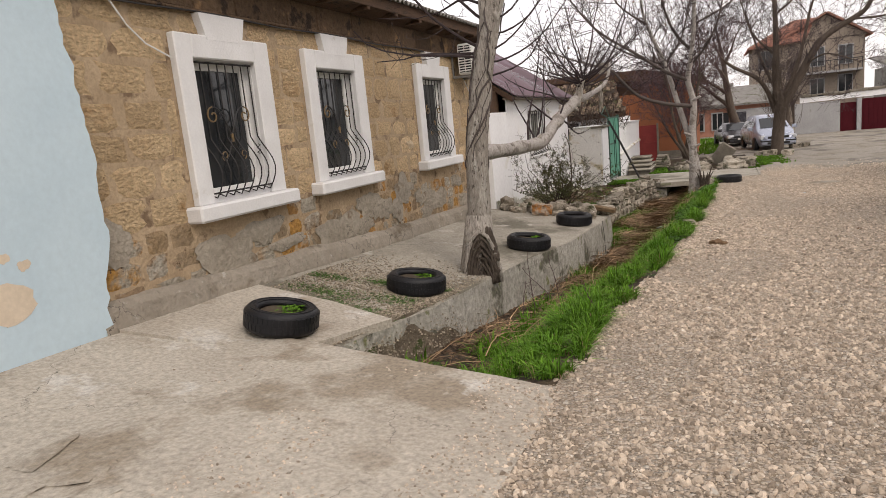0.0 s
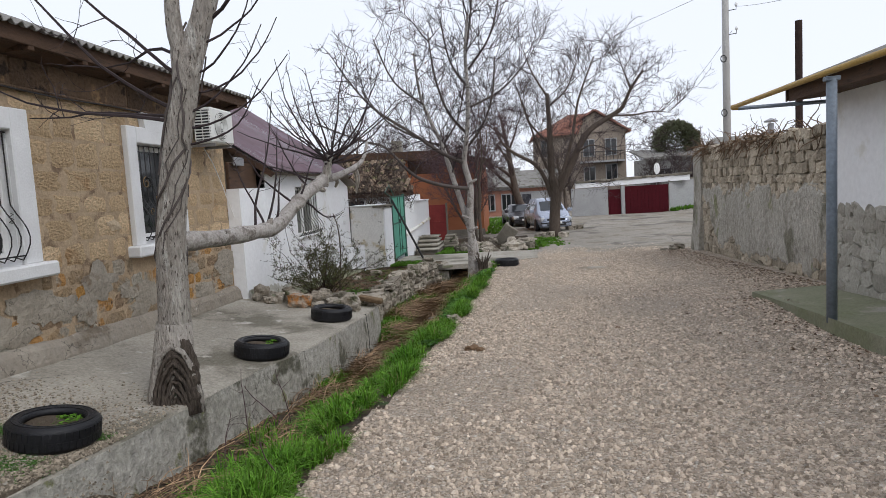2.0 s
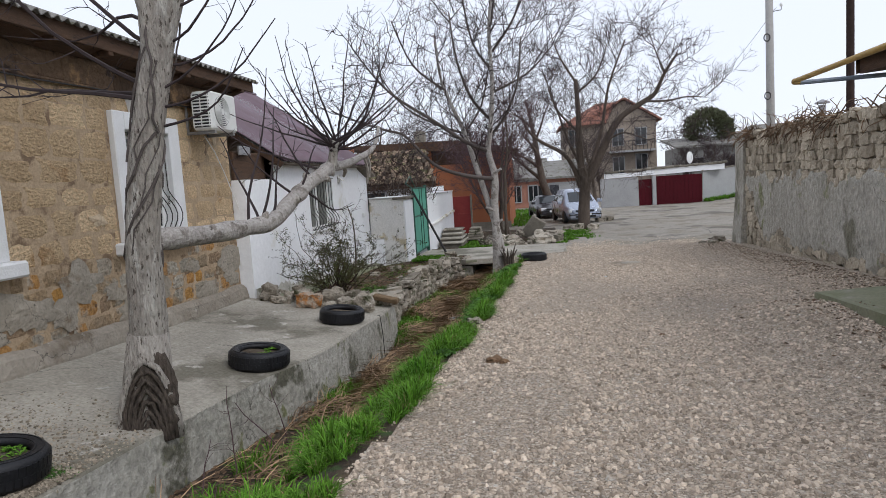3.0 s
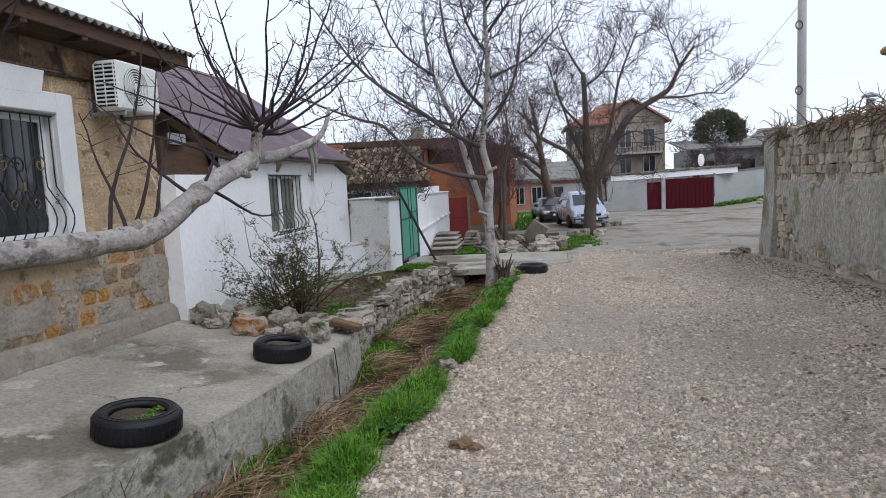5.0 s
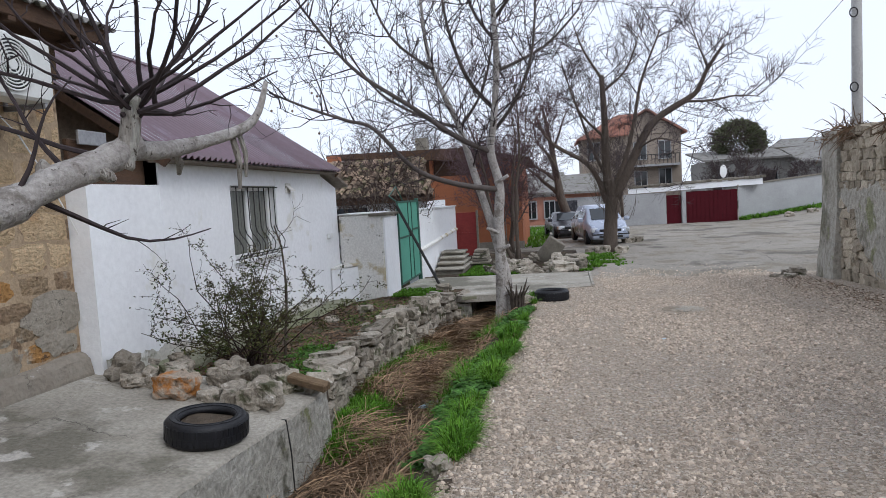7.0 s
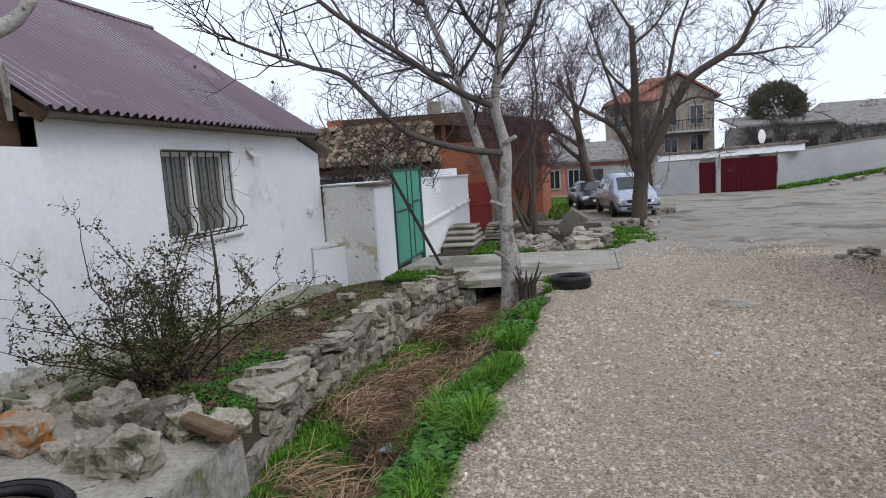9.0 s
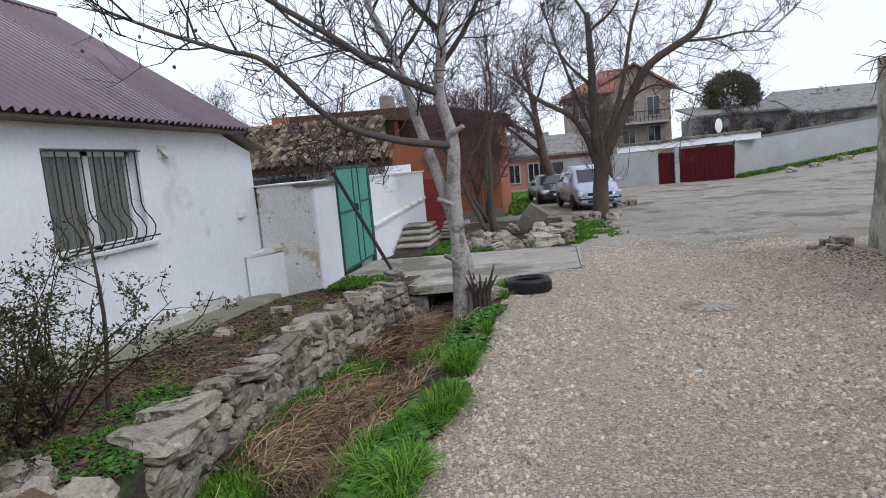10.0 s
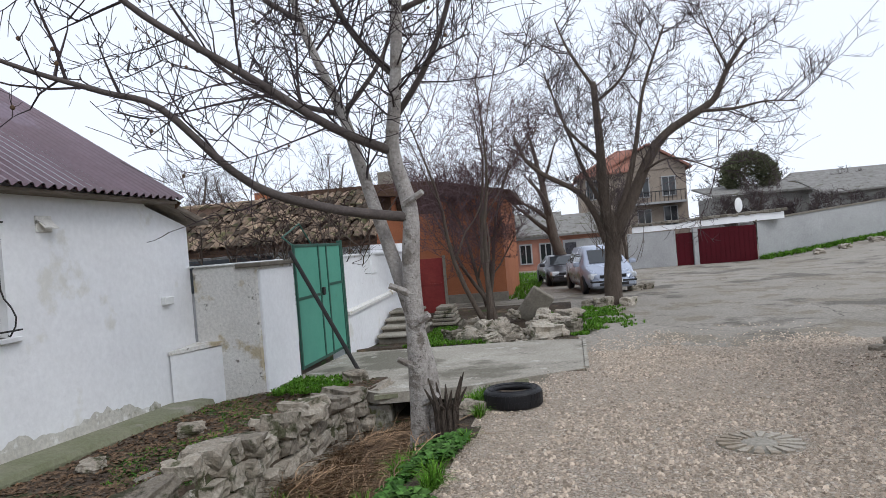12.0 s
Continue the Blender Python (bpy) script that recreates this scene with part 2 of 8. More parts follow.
M["glass"] = glass_mat("dark_window_glass", (0.020, 0.023, 0.026))
M["glass_car"] = glass_mat("car_glass", (0.03, 0.035, 0.04), 0.03)
M["rubber"] = surf("old_tyre_rubber", (0.010, 0.010, 0.012), (0.019, 0.019, 0.022), 7, 0.45, 0.3, 60, (0.06, 0.06, 0.062), 0.72, 5, (0.34, 0.34, 0.33), 13, 0.735)
M["soil"] = surf("dark_soil", (0.07, 0.052, 0.036), (0.11, 0.085, 0.06), 12, 0.95, 0.9, 60, (0.17, 0.15, 0.12), 0.6, 25, depth=0.02)
M["bark_grey"] = surf("grey_walnut_bark", (0.48, 0.44, 0.39), (0.34, 0.30, 0.26), 9, 0.95, 1.0, 42, (0.56, 0.53, 0.48), 0.56, 7, (0.12, 0.098, 0.08), 46, 0.575, stretch=(1, 1, 0.30), depth=0.06, speck=0.85)
M["bark_pale"] = surf("pale_smooth_bark", (0.46, 0.43, 0.40), (0.33, 0.30, 0.275), 5, 0.9, 0.9, 34, (0.22, 0.195, 0.17), 0.55, 6, (0.10, 0.085, 0.072), 24, 0.625, speck=0.75, depth=0.03)
M["bark_mid"] = surf("grey_brown_bark", (0.12, 0.10, 0.092), (0.08, 0.066, 0.06), 6, 0.9, 0.6, 40)
M["bark_dark"] = surf("dark_bark", (0.135, 0.105, 0.083), (0.085, 0.066, 0.053), 6, 0.95, 0.9, 30, stretch=(2.2, 2.2, 0.6), depth=0.04)
M["twig_far"] = surf("grey_brown_twigs", (0.088, 0.067, 0.066), (0.064, 0.048, 0.048), 3, 0.9, 0.0)
M["twig"] = surf("winter_twigs", (0.034, 0.025, 0.026), (0.058, 0.043, 0.044), 6, 0.9, 0.0)
M["twig_dark"] = surf("dark_thorny_stems", (0.032, 0.022, 0.020), (0.055, 0.037, 0.031), 6, 0.9, 0.0, spec=0.1)
M["gilt"] = surf("rubbed_gilt_iron", (0.30, 0.20, 0.10), (0.16, 0.11, 0.06), 20, 0.5, 0.2, 60, metal=0.4)
M["grit"] = surf("muddy_grit", (0.31, 0.265, 0.205), (0.20, 0.165, 0.122), 9, 0.95, 0.3, 90, vary=0.6, island=True)
M["twig_red"] = surf("reddish_twigs", (0.115, 0.07, 0.075), (0.09, 0.055, 0.055), 6, 0.9, 0.0)
M["heart"] = surf("exposed_heartwood", (0.045, 0.034, 0.028), (0.15, 0.12, 0.095), 14, 0.95, 0.9, 25, stretch=(4, 4, 0.8), depth=0.04)
M["leaf"] = surf("dark_shrub_leaves", (0.045, 0.065, 0.020), (0.075, 0.062, 0.026), 5, 0.8, 0.0, 30, (0.15, 0.11, 0.035), 0.62, 4, vary=0.6, island=True, spec=0.1)
M["weed"] = surf("broadleaf_weeds", (0.045, 0.125, 0.018), (0.085, 0.17, 0.04), 3, 0.7, 0.0, vary=0.5, island=True, spec=0.15)
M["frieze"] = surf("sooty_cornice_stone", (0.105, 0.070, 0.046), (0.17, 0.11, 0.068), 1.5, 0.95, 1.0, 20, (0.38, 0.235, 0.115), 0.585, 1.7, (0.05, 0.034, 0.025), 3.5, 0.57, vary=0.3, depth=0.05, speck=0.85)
M["timber"] = surf("brown_weathered_timber", (0.24, 0.165, 0.095), (0.15, 0.10, 0.06), 4, 0.9, 0.8, 30, (0.06, 0.045, 0.03), 0.6, 8, stretch=(1.5, 8, 8))
M["pine"] = surf("pine_needles", (0.095, 0.105, 0.058), (0.12, 0.125, 0.07), 2, 0.8, 0.0, vary=0.5, island=True)
M["grass"] = surf("spring_grass", (0.060, 0.165, 0.012), (0.125, 0.245, 0.030), 2.5, 0.75, 0.0, vary=0.6, island=True, spec=0.12)
M["straw"] = surf("dry_straw", (0.36, 0.245, 0.145), (0.18, 0.112, 0.068), 4, 0.85, 0.0, vary=0.65, island=True)
M["litter"] = surf("dry_leaf_litter", (0.17, 0.105, 0.06), (0.11, 0.075, 0.05), 4, 0.9, 0.0, vary=0.5, island=True)
M["rock"] = surf("grey_fieldstone", (0.37, 0.335, 0.28), (0.25, 0.215, 0.17), 5, 0.95, 0.9, 30, (0.080, 0.080, 0.045), 0.555, 4, (0.47, 0.435, 0.38), 9, 0.625, speck=0.8, vary=0.36, depth=0.025)
M["rock_rust"] = surf("rust_stained_stone", (0.40, 0.34, 0.27), (0.31, 0.25, 0.19), 5, 0.95, 0.9, 26, (0.36, 0.155, 0.045), 0.50, 3.5, (0.10, 0.075, 0.05), 9, 0.64, speck=0.8)
M["rock_wall"] = surf("rubble_wall_stone", (0.47, 0.41, 0.32), (0.34, 0.29, 0.22), 3, 0.95, 0.9, 22, (0.20, 0.165, 0.12), 0.58, 3, (0.50, 0.45, 0.37), 8, 0.62, vary=0.36, depth=0.04)
M["clad_stone"] = surf("grey_cladding_stone", (0.42, 0.40, 0.355), (0.33, 0.31, 0.27), 4, 0.9, 0.6, 26, (0.23, 0.22, 0.185), 0.58, 4, vary=0.22, depth=0.03)
M["bank_soil"] = surf("gravelly_brown_soil", (0.20, 0.16, 0.115), (0.125, 0.097, 0.07), 5, 0.95, 1.0, 40, (0.30, 0.25, 0.19), 0.57, 9, (0.08, 0.10, 0.035), 3, 0.57, depth=0.05)
M["gap"] = surf("dark_wall_joints", (0.17, 0.135, 0.10), (0.25, 0.205, 0.16), 5, 0.95, 0.8, 25)
M["plaster_old"] = surf("crumbling_grey_plaster", (0.47, 0.445, 0.39), (0.35, 0.325, 0.275), 1.6, 0.95, 1.0, 14, (0.19, 0.18, 0.135), 0.56, 1.1, (0.25, 0.255, 0.15), 2.2, 0.60, stretch=(1, 1, 0.7), depth=0.05, speck=0.85, cracks=1.6, crack_wide=0.007)
M["moss_slab"] = surf("mossy_concrete_slab", (0.25, 0.245, 0.175), (0.18, 0.19, 0.11), 1.8, 0.95, 0.5, 30, (0.31, 0.29, 0.24), 0.58, 1.4)
M["yellow"] = surf("yellow_gas_pipe", (0.42, 0.27, 0.065), (0.36, 0.23, 0.06), 3, 0.55, 0.1, 30)
M["post_blue"] = surf("blue_grey_painted_steel", (0.20, 0.235, 0.28), (0.16, 0.19, 0.225), 4, 0.5, 0.15, 30, (0.24, 0.16, 0.10), 0.72, 6)
M["green_gate"] = surf("green_sheet_metal", (0.11, 0.345, 0.255), (0.09, 0.30, 0.22), 1.5, 0.5, 0.1, 30, (0.10, 0.22, 0.16), 0.66, 4, speck=0.12)
M["green_dark"] = surf("dark_green_steel", (0.028, 0.085, 0.062), (0.04, 0.10, 0.075), 4, 0.5, 0.1, 30)
M["maroon"] = surf("maroon_sheet_metal", (0.055, 0.003, 0.007), (0.07, 0.005, 0.010), 2, 0.65, 0.05, 20, speck=0.12, spec=0.15)
M["red_door"] = surf("red_painted_metal", (0.16, 0.018, 0.018), (0.20, 0.03, 0.026), 2, 0.5, 0.1, 20)
M["orange"] = surf("orange_brick_house", (0.40, 0.155, 0.075), (0.34, 0.125, 0.06), 1.5, 0.9, 0.3, 30)
M["pink"] = surf("salmon_brick", (0.42, 0.21, 0.15), (0.36, 0.17, 0.12), 1.5, 0.9, 0.3, 20)
M["grey_block"] = surf("grey_block_wall", (0.40, 0.40, 0.40), (0.33, 0.33, 0.33), 0.8, 0.95, 0.4, 16, (0.46, 0.46, 0.47), 0.6, 0.5, (0.27, 0.265, 0.25), 1.5, 0.64)
# far house wall: brown lightened, with the haze put into the colour
M["house_brown_hazed"] = surf("brown_stone_house", (0.34, 0.285, 0.23), (0.26, 0.215, 0.175), 1.5, 0.95, 0.4, 8)
M["bldg_grey"] = surf("grey_distant_building", (0.30, 0.295, 0.275), (0.25, 0.245, 0.23), 0.6, 0.95, 0.2, 6)
M["car_silver"] = surf("silver_car_paint", (0.42, 0.46, 0.55), (0.38, 0.42, 0.51), 1, 0.28, 0.0, metal=0.35, spec=0.6, speck=0.12)
M["car_dark"] = surf("dark_car_paint", (0.045, 0.045, 0.055), (0.06, 0.058, 0.066), 1, 0.3, 0.0, metal=0.2, spec=0.6, speck=0.12)
M["black_plastic"] = surf("black_plastic", (0.02, 0.02, 0.021), (0.028, 0.028, 0.029), 5, 0.6, 0.0)
M["lamp_glass"] = surf("headlight_glass", (0.62, 0.64, 0.66), (0.55, 0.57, 0.6), 5, 0.15, 0.0, spec=0.8)
M["steel"] = surf("grey_steel", (0.36, 0.36, 0.37), (0.30, 0.30, 0.31), 3, 0.45, 0.0, metal=0.4)
M["pole"] = surf("pole_concrete", (0.44, 0.43, 0.41), (0.36, 0.35, 0.335), 2, 0.9, 0.2, 30)
M["hill"] = surf("far_scrub", (0.14, 0.125, 0.11), (0.10, 0.095, 0.075), 0.05, 0.95, 0.0, 0.6, (0.17, 0.15, 0.13), 0.5, 0.02)
M["plastic_blue"] = surf("pale_blue_plastic", (0.42, 0.55, 0.66), (0.55, 0.62, 0.68), 8, 0.4, 0.0)
M["blind"] = surf("curtain_behind_glass", (0.13, 0.135, 0.12), (0.19, 0.19, 0.165), 3, 0.12, 0.0, spec=0.6, stretch=(1, 3, 0.4))
M["rebar"] = surf("dark_rubble", (0.22, 0.20, 0.165), (0.15, 0.135, 0.11), 4, 0.95, 0.6, 20, vary=0.3)


# ---- mesh tools ----
class Geo:
    """Collects corners and faces of one mesh."""

    def __init__(self):
        self.v, self.f, self.smooth = [], [], False

    def add(self, verts, faces):
        k = len(self.v)
        self.v.extend(tuple(p) for p in verts)
        self.f.extend(tuple(i + k for i in face) for face in faces)
        return self

    def box(self, x0, x1, y0, y1, z0, z1):
        return self.add([(x, y, z) for z in (z0, z1) for y in (y0, y1) for x in (x0, x1)],
                        [(0, 2, 3, 1), (4, 5, 7, 6), (0, 1, 5, 4), (1, 3, 7, 5), (3, 2, 6, 7), (2, 0, 4, 6)])

    def cbox(self, x0, x1, y0, y1, z0, z1, c=0.01):
        """A box with bevelled edges."""
        c = min(c, abs(x1 - x0) * 0.4, abs(y1 - y0) * 0.4, abs(z1 - z0) * 0.4)
        lo, hi, verts, at = (x0, y0, z0), (x1, y1, z1), [], {}
        for corner in [(i, j, k) for i in (0, 1) for j in (0, 1) for k in (0, 1)]:
            for ax in range(3):
                p = [(lo, hi)[corner[d]][d] + (c if corner[d] == 0 else -c) * (d != ax) for d in range(3)]
                at[corner, ax] = len(verts)
                verts.append(p)
        faces = []
        for ax in range(3):
            u, w = [d for d in range(3) if d != ax]
            for side in (0, 1):
                ring = []
                for a, b in ((0, 0), (1, 0), (1, 1), (0, 1)):
                    q = [0, 0, 0]
                    q[ax], q[u], q[w] = side, a, b
                    ring.append(at[tuple(q), ax])
                faces.append(tuple(ring))
            for a in (0, 1):
                for b in (0, 1):
                    q0, q1 = [0, 0, 0], [0, 0, 0]
                    q0[ax], q1[ax] = 0, 1
                    q0[u] = q1[u] = a
                    q0[w] = q1[w] = b
                    faces.append((at[tuple(q0), u], at[tuple(q1), u], at[tuple(q1), w], at[tuple(q0), w]))
        for corner in [(i, j, k) for i in (0, 1) for j in (0, 1) for k in (0, 1)]:
            faces.append(tuple(at[corner, ax] for ax in range(3)))
        return self.add(verts, faces)

    def tube(self, pts, radii, sides=6, closed=False):
        pts = [Vector(p) for p in pts]
        if not isinstance(radii, (list, tuple)):
            radii = [radii] * len(pts)
        rings, verts, faces, side = len(pts), [], [], None
        for i, p in enumerate(pts):
            d = (pts[min(i + 1, rings - 1)] - pts[max(i - 1, 0)])
            d = d.normalized() if d.length > 1e-9 else Vector((0, 0, 1))
            if side is None:
                side = d.orthogonal().normalized()
            side = side - d * side.dot(d)
            side = side.normalized() if side.length > 1e-6 else d.orthogonal().normalized()
            up = d.cross(side)
            for s in range(sides):
                a = 2 * math.pi * s / sides
                verts.append(p + (side * math.cos(a) + up * math.sin(a)) * radii[i])
        for i in range(rings - 1):
            for s in range(sides):
                t = (s + 1) % sides
                faces.append((i * sides + s, i * sides + t, (i + 1) * sides + t, (i + 1) * sides + s))
        faces.append(tuple(range(sides))[::-1])
        faces.append(tuple((rings - 1) * sides + s for s in range(sides)))
        return self.add(verts, faces)

    def lathe(self, profile, centre, segs=24, ring=False):
        cx, cy, cz = centre
        n, verts, faces = len(profile), [], []
        for s in range(segs):
            a = 2 * math.pi * s / segs
            verts += [(cx + r * math.cos(a), cy + r * math.sin(a), cz + z) for r, z in profile]
        for s in range(segs):
            t = (s + 1) % segs
            for i in range(n if ring else n - 1):
                j = (i + 1) % n
                faces.append((s * n + i, t * n + i, t * n + j, s * n + j))
        if not ring:
            faces.append(tuple(s * n for s in range(segs))[::-1])
            faces.append(tuple(s * n + n - 1 for s in range(segs)))
        return self.add(verts, faces)

    def slab(self, outline, thick):
        """A flat or bent outline of 3D points, made solid by the vector thick."""
        n, t = len(outline), Vector(thick)
        verts = [Vector(p) for p in outline] + [Vector(p) + t for p in outline]
        faces = [tuple(range(n))[::-1], tuple(range(n, 2 * n))]
        faces += [(i, (i + 1) % n, n + (i + 1) % n, n + i) for i in range(n)]
        return self.add(verts, faces)

    def sheet(self, xs, ys, height):
        nx = len(xs)
        verts = [(x, y, height(x, y)) for y in ys for x in xs]
        faces = [(j * nx + i, j * nx + i + 1, (j + 1) * nx + i + 1, (j + 1) * nx + i) for j in range(len(ys) - 1) for i in range(nx - 1)]
        return self.add(verts, faces)


def part(name, geo, material, parent=None, label="", smooth=False, fix=True):
    me = bpy.data.meshes.new(name)
    me.from_pydata(geo.v, [], geo.f)
    if fix:
        bm = bmesh.new()
        bm.from_mesh(me)
        bmesh.ops.recalc_face_normals(bm, faces=bm.faces)
        bm.to_mesh(me)
        bm.free()
    if smooth:
        me.polygons.foreach_set("use_smooth", [True] * len(me.polygons))
    me.materials.append(M[material])
    me.update()
    ob = new(name, me)
    ob.parent = parent
    if label:
        ob["label"] = label
    return ob


def thing(name, label, category, group="", at=None):
    ob = new(name)
    if at is not None:
        ob.matrix_basis = at
    return tagged(ob, label, category, group)


def curve_at(points, t):
    """Linear interpolation in a table of (t, value)."""
    return float(np.interp(t, [p[0] for p in points], [p[1] for p in points]))


def bump_noise(x, y, z=0.0, s=1.0):
    return noise.noise((x * s, y * s, z * s))


def blob(seed, boxy=0.55, rough=0.16, cuts=3):
    """Corners and faces of an irregular stone of about one metre, a cube rounded and dented."""
    rng = random.Random(seed)
    off = Vector((rng.uniform(0, 90), rng.uniform(0, 90), rng.uniform(0, 90)))
    verts, faces, at = [], [], {}
    step = [i / (cuts - 1) * 2 - 1 for i in range(cuts)]

    def corner(p):
        key = tuple(round(c, 3) for c in p)
        if key not in at:
            v = Vector(p)
            v = v.normalized().lerp(v * 0.78, boxy)
            v *= 0.62 * (1 + rough * 1.6 * noise.noise(v * 1.3 + off) + rough * 0.7 * noise.noise(v * 3.1 + off))
            at[key] = len(verts)
            verts.append(tuple(v))
        return at[key]

    for ax in range(3):
        for side in (-1, 1):
            for i in range(cuts - 1):
                for j in range(cuts - 1):
                    quad = []
                    for a, b in ((i, j), (i + 1, j), (i + 1, j + 1), (i, j + 1)):
                        p = [0, 0, 0]
                        p[ax], p[(ax + 1) % 3], p[(ax + 2) % 3] = side, step[a], step[b]
                        quad.append(corner(p))
                    faces.append(tuple(quad if side > 0 else quad[::-1]))
    return verts, faces


def shared(name, verts, faces, material, smooth=False):
    me = bpy.data.meshes.new(name)
    me.from_pydata(verts, [], faces)
    me.materials.append(M[material])
    if smooth:
        me.polygons.foreach_set("use_smooth", [True] * len(me.polygons))
    me.update()
    return me


def piece(name, me, parent, x, y, z, sx, sy, sz, rx=0, ry=0, rz=0):
    ob = new(name, me)
    ob.parent = parent
    ob.matrix_basis = pose(x, y, z, rx, ry, rz) @ Matrix.Diagonal((sx, sy, sz, 1))
    return ob


def scatter(name, material, verts, faces, label, category, parent=None):
    """Joined small geometry that nobody could count."""
    me = bpy.data.meshes.new(name)
    me.from_pydata(verts, [], faces)
    me.materials.append(M[material])
    me.update()
    ob = new(name, me)
    ob.parent = parent
    if parent is None:
        tagged(ob, label, category, kind="stuff")
    else:
        ob["kind"] = "stuff"
    return ob


# ---- lie of the land ----
def road_z(y):
    return 0.42 - 0.035 * y if y < 22 else -0.35 - 0.0152 * (min(y, 60) - 22)


ROAD_EDGE = [(-30, -1.3), (3.4, -0.95), (5, -0.85), (7, -0.63), (9, -0.46), (11, -0.32), (13, -0.30), (15, -0.16), (17, -0.10), (19, -0.05), (19.8, 0.1)]
PLAT_EDGE = [(3.8, -2.85), (5.5, -2.59), (6.6, -2.49), (8.2, -2.36), (9.6, -2.06), (11.7, -1.91), (12.6, -1.92)]
PLAT_EDGE_Z = [(3.8, 0.26), (5, 0.18), (6, 0.13), (8.8, 0.02), (11, -0.03), (12.6, -0.08)]
HOUSE_BASE_Z = [(3.4, 0.55), (5.2, 0.47), (8.4, 0.29), (10.5, 0.21), (12.3, 0.165)]
GARDEN_EDGE = [(12.4, -1.95), (14.2, -2.18), (15.5, -2.12), (17.2, -1.98), (18.6, -1.85), (19.6, -1.45)]
DITCH_Z = [(3.5, -0.20), (6, -0.32), (9, -0.60), (12, -0.66), (15, -0.70), (19, -0.85), (24, -0.95)]


def wall_side(y):
    return curve_at(PLAT_EDGE, y) if y < 12.5 else curve_at(GARDEN_EDGE, y)


def verge_x(y):
    return curve_at(ROAD_EDGE, y) + 0.10 * noise.noise((0, y * 0.9, 7)) + 0.05 * noise.noise((0, y * 3.1, 7))


def bank_rise(x, y):
    """The verge that climbs towards the far right."""
    rise = max(0.0, x - 11.0) * 0.10 * min(1.0, max(0.0, (y - 36) / 12))
    return min(rise, 3.2)


def ground_z(x, y):
    z = road_z(y) + bank_rise(x, y)
    e = verge_x(y)
    if y > 60:
        z -= (min(y, 400) - 60) * 0.008
    if x > 4.0 and y < 21:
        z += min(0.08, (x - 4.0) * 0.08)
    if x > 2.3 and y < 11.6:
        f = min(1, (x - 2.3) / 0.9)
        z += 0.17 * f * f * (3 - 2 * f) * min(1, max(0, (11.6 - y) / 1.6))
    if 3.55 < y < 19.4 and x < e:
        w = wall_side(y)
        low = curve_at(DITCH_Z, y)
        span = max(0.2, e - w)
        f = min(1.0, (e - x) / (span * 0.62))
        f = f * f * (3 - 2 * f)
        z = z * (1 - f) + low * f
        z += 0.05 * bump_noise(x, y, 0, 2.3) * min(1, (e - x) * 4)
    elif 19.4 <= y < 23.4 and x < 0.5:
        z = z + (min(z - 0.2, -0.62) - z) * min(1.0, (0.5 - x) / 0.2)
    elif y >= 23.4 and x < 1.3 and y < 30:
        z = z - 0.10 * min(1, (y - 23.4)) - 0.4 * math.exp(-((x + 0.1) / 0.35) ** 2) * (y < 27)
    elif y <= 3.55 and x < -1.12:
        z -= 0.12
    z += 0.012 * bump_noise(x, y, 5, 0.9) + 0.006 * bump_noise(x, y, 9, 3.0)
    return z


def axis_steps(stops):
    out = []
    for (a, s), (b, _) in zip(stops, stops[1:]):
        k = max(1, round((b - a) / s))
        out += [a + (b - a) * i / k for i in range(k)]
    return out + [stops[-1][0]]


gx = axis_steps([(-420, 60), (-60, 12), (-12, 2), (-4.2, 0.4), (-3.2, 0.1), (0.4, 0.22), (5, 0.35), (7, 1.0), (20, 4), (60, 40), (420, 40)])
gy = axis_steps([(-120, 30), (-30, 5), (-5, 0.6), (3.3, 0.05), (3.7, 0.2), (19.2, 0.05), (19.6, 0.25), (24, 0.3), (31, 1.0), (52, 3), (90, 30), (700, 60), (760, 60)])
ground = Geo().sheet(gx, gy, ground_z)
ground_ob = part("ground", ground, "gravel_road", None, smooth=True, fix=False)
for key in ("ditch", "asphalt", "hill"):
    ground_ob.data.materials.append(M[key])
nx = len(gx) - 1
slots = []
for j in range(len(gy) - 1):
    for i in range(nx):
        cx, cy = (gx[i] + gx[i + 1]) / 2, (gy[j] + gy[j + 1]) / 2
        rag = 0.10 * bump_noise(cx, cy, 2, 1.7)
        k = 0
        if 3.5 < cy < 31 and cx < verge_x(cy) + (0 if cy < 20 else 0.9) + rag * 0.4:
            k = 1
        elif cy > 21.9 + 0.5 * bump_noise(cx, cy, 4, 0.8):
            k = 2
        if abs(cx) > 45 or cy > 66 or cx < -9:
            k = 3
        slots.append(k)
ground_ob.data.polygons.foreach_set("material_index", slots)
tagged(ground_ob, "pale gravel street with ditch, worn asphalt beyond", "ground", kind="structure")

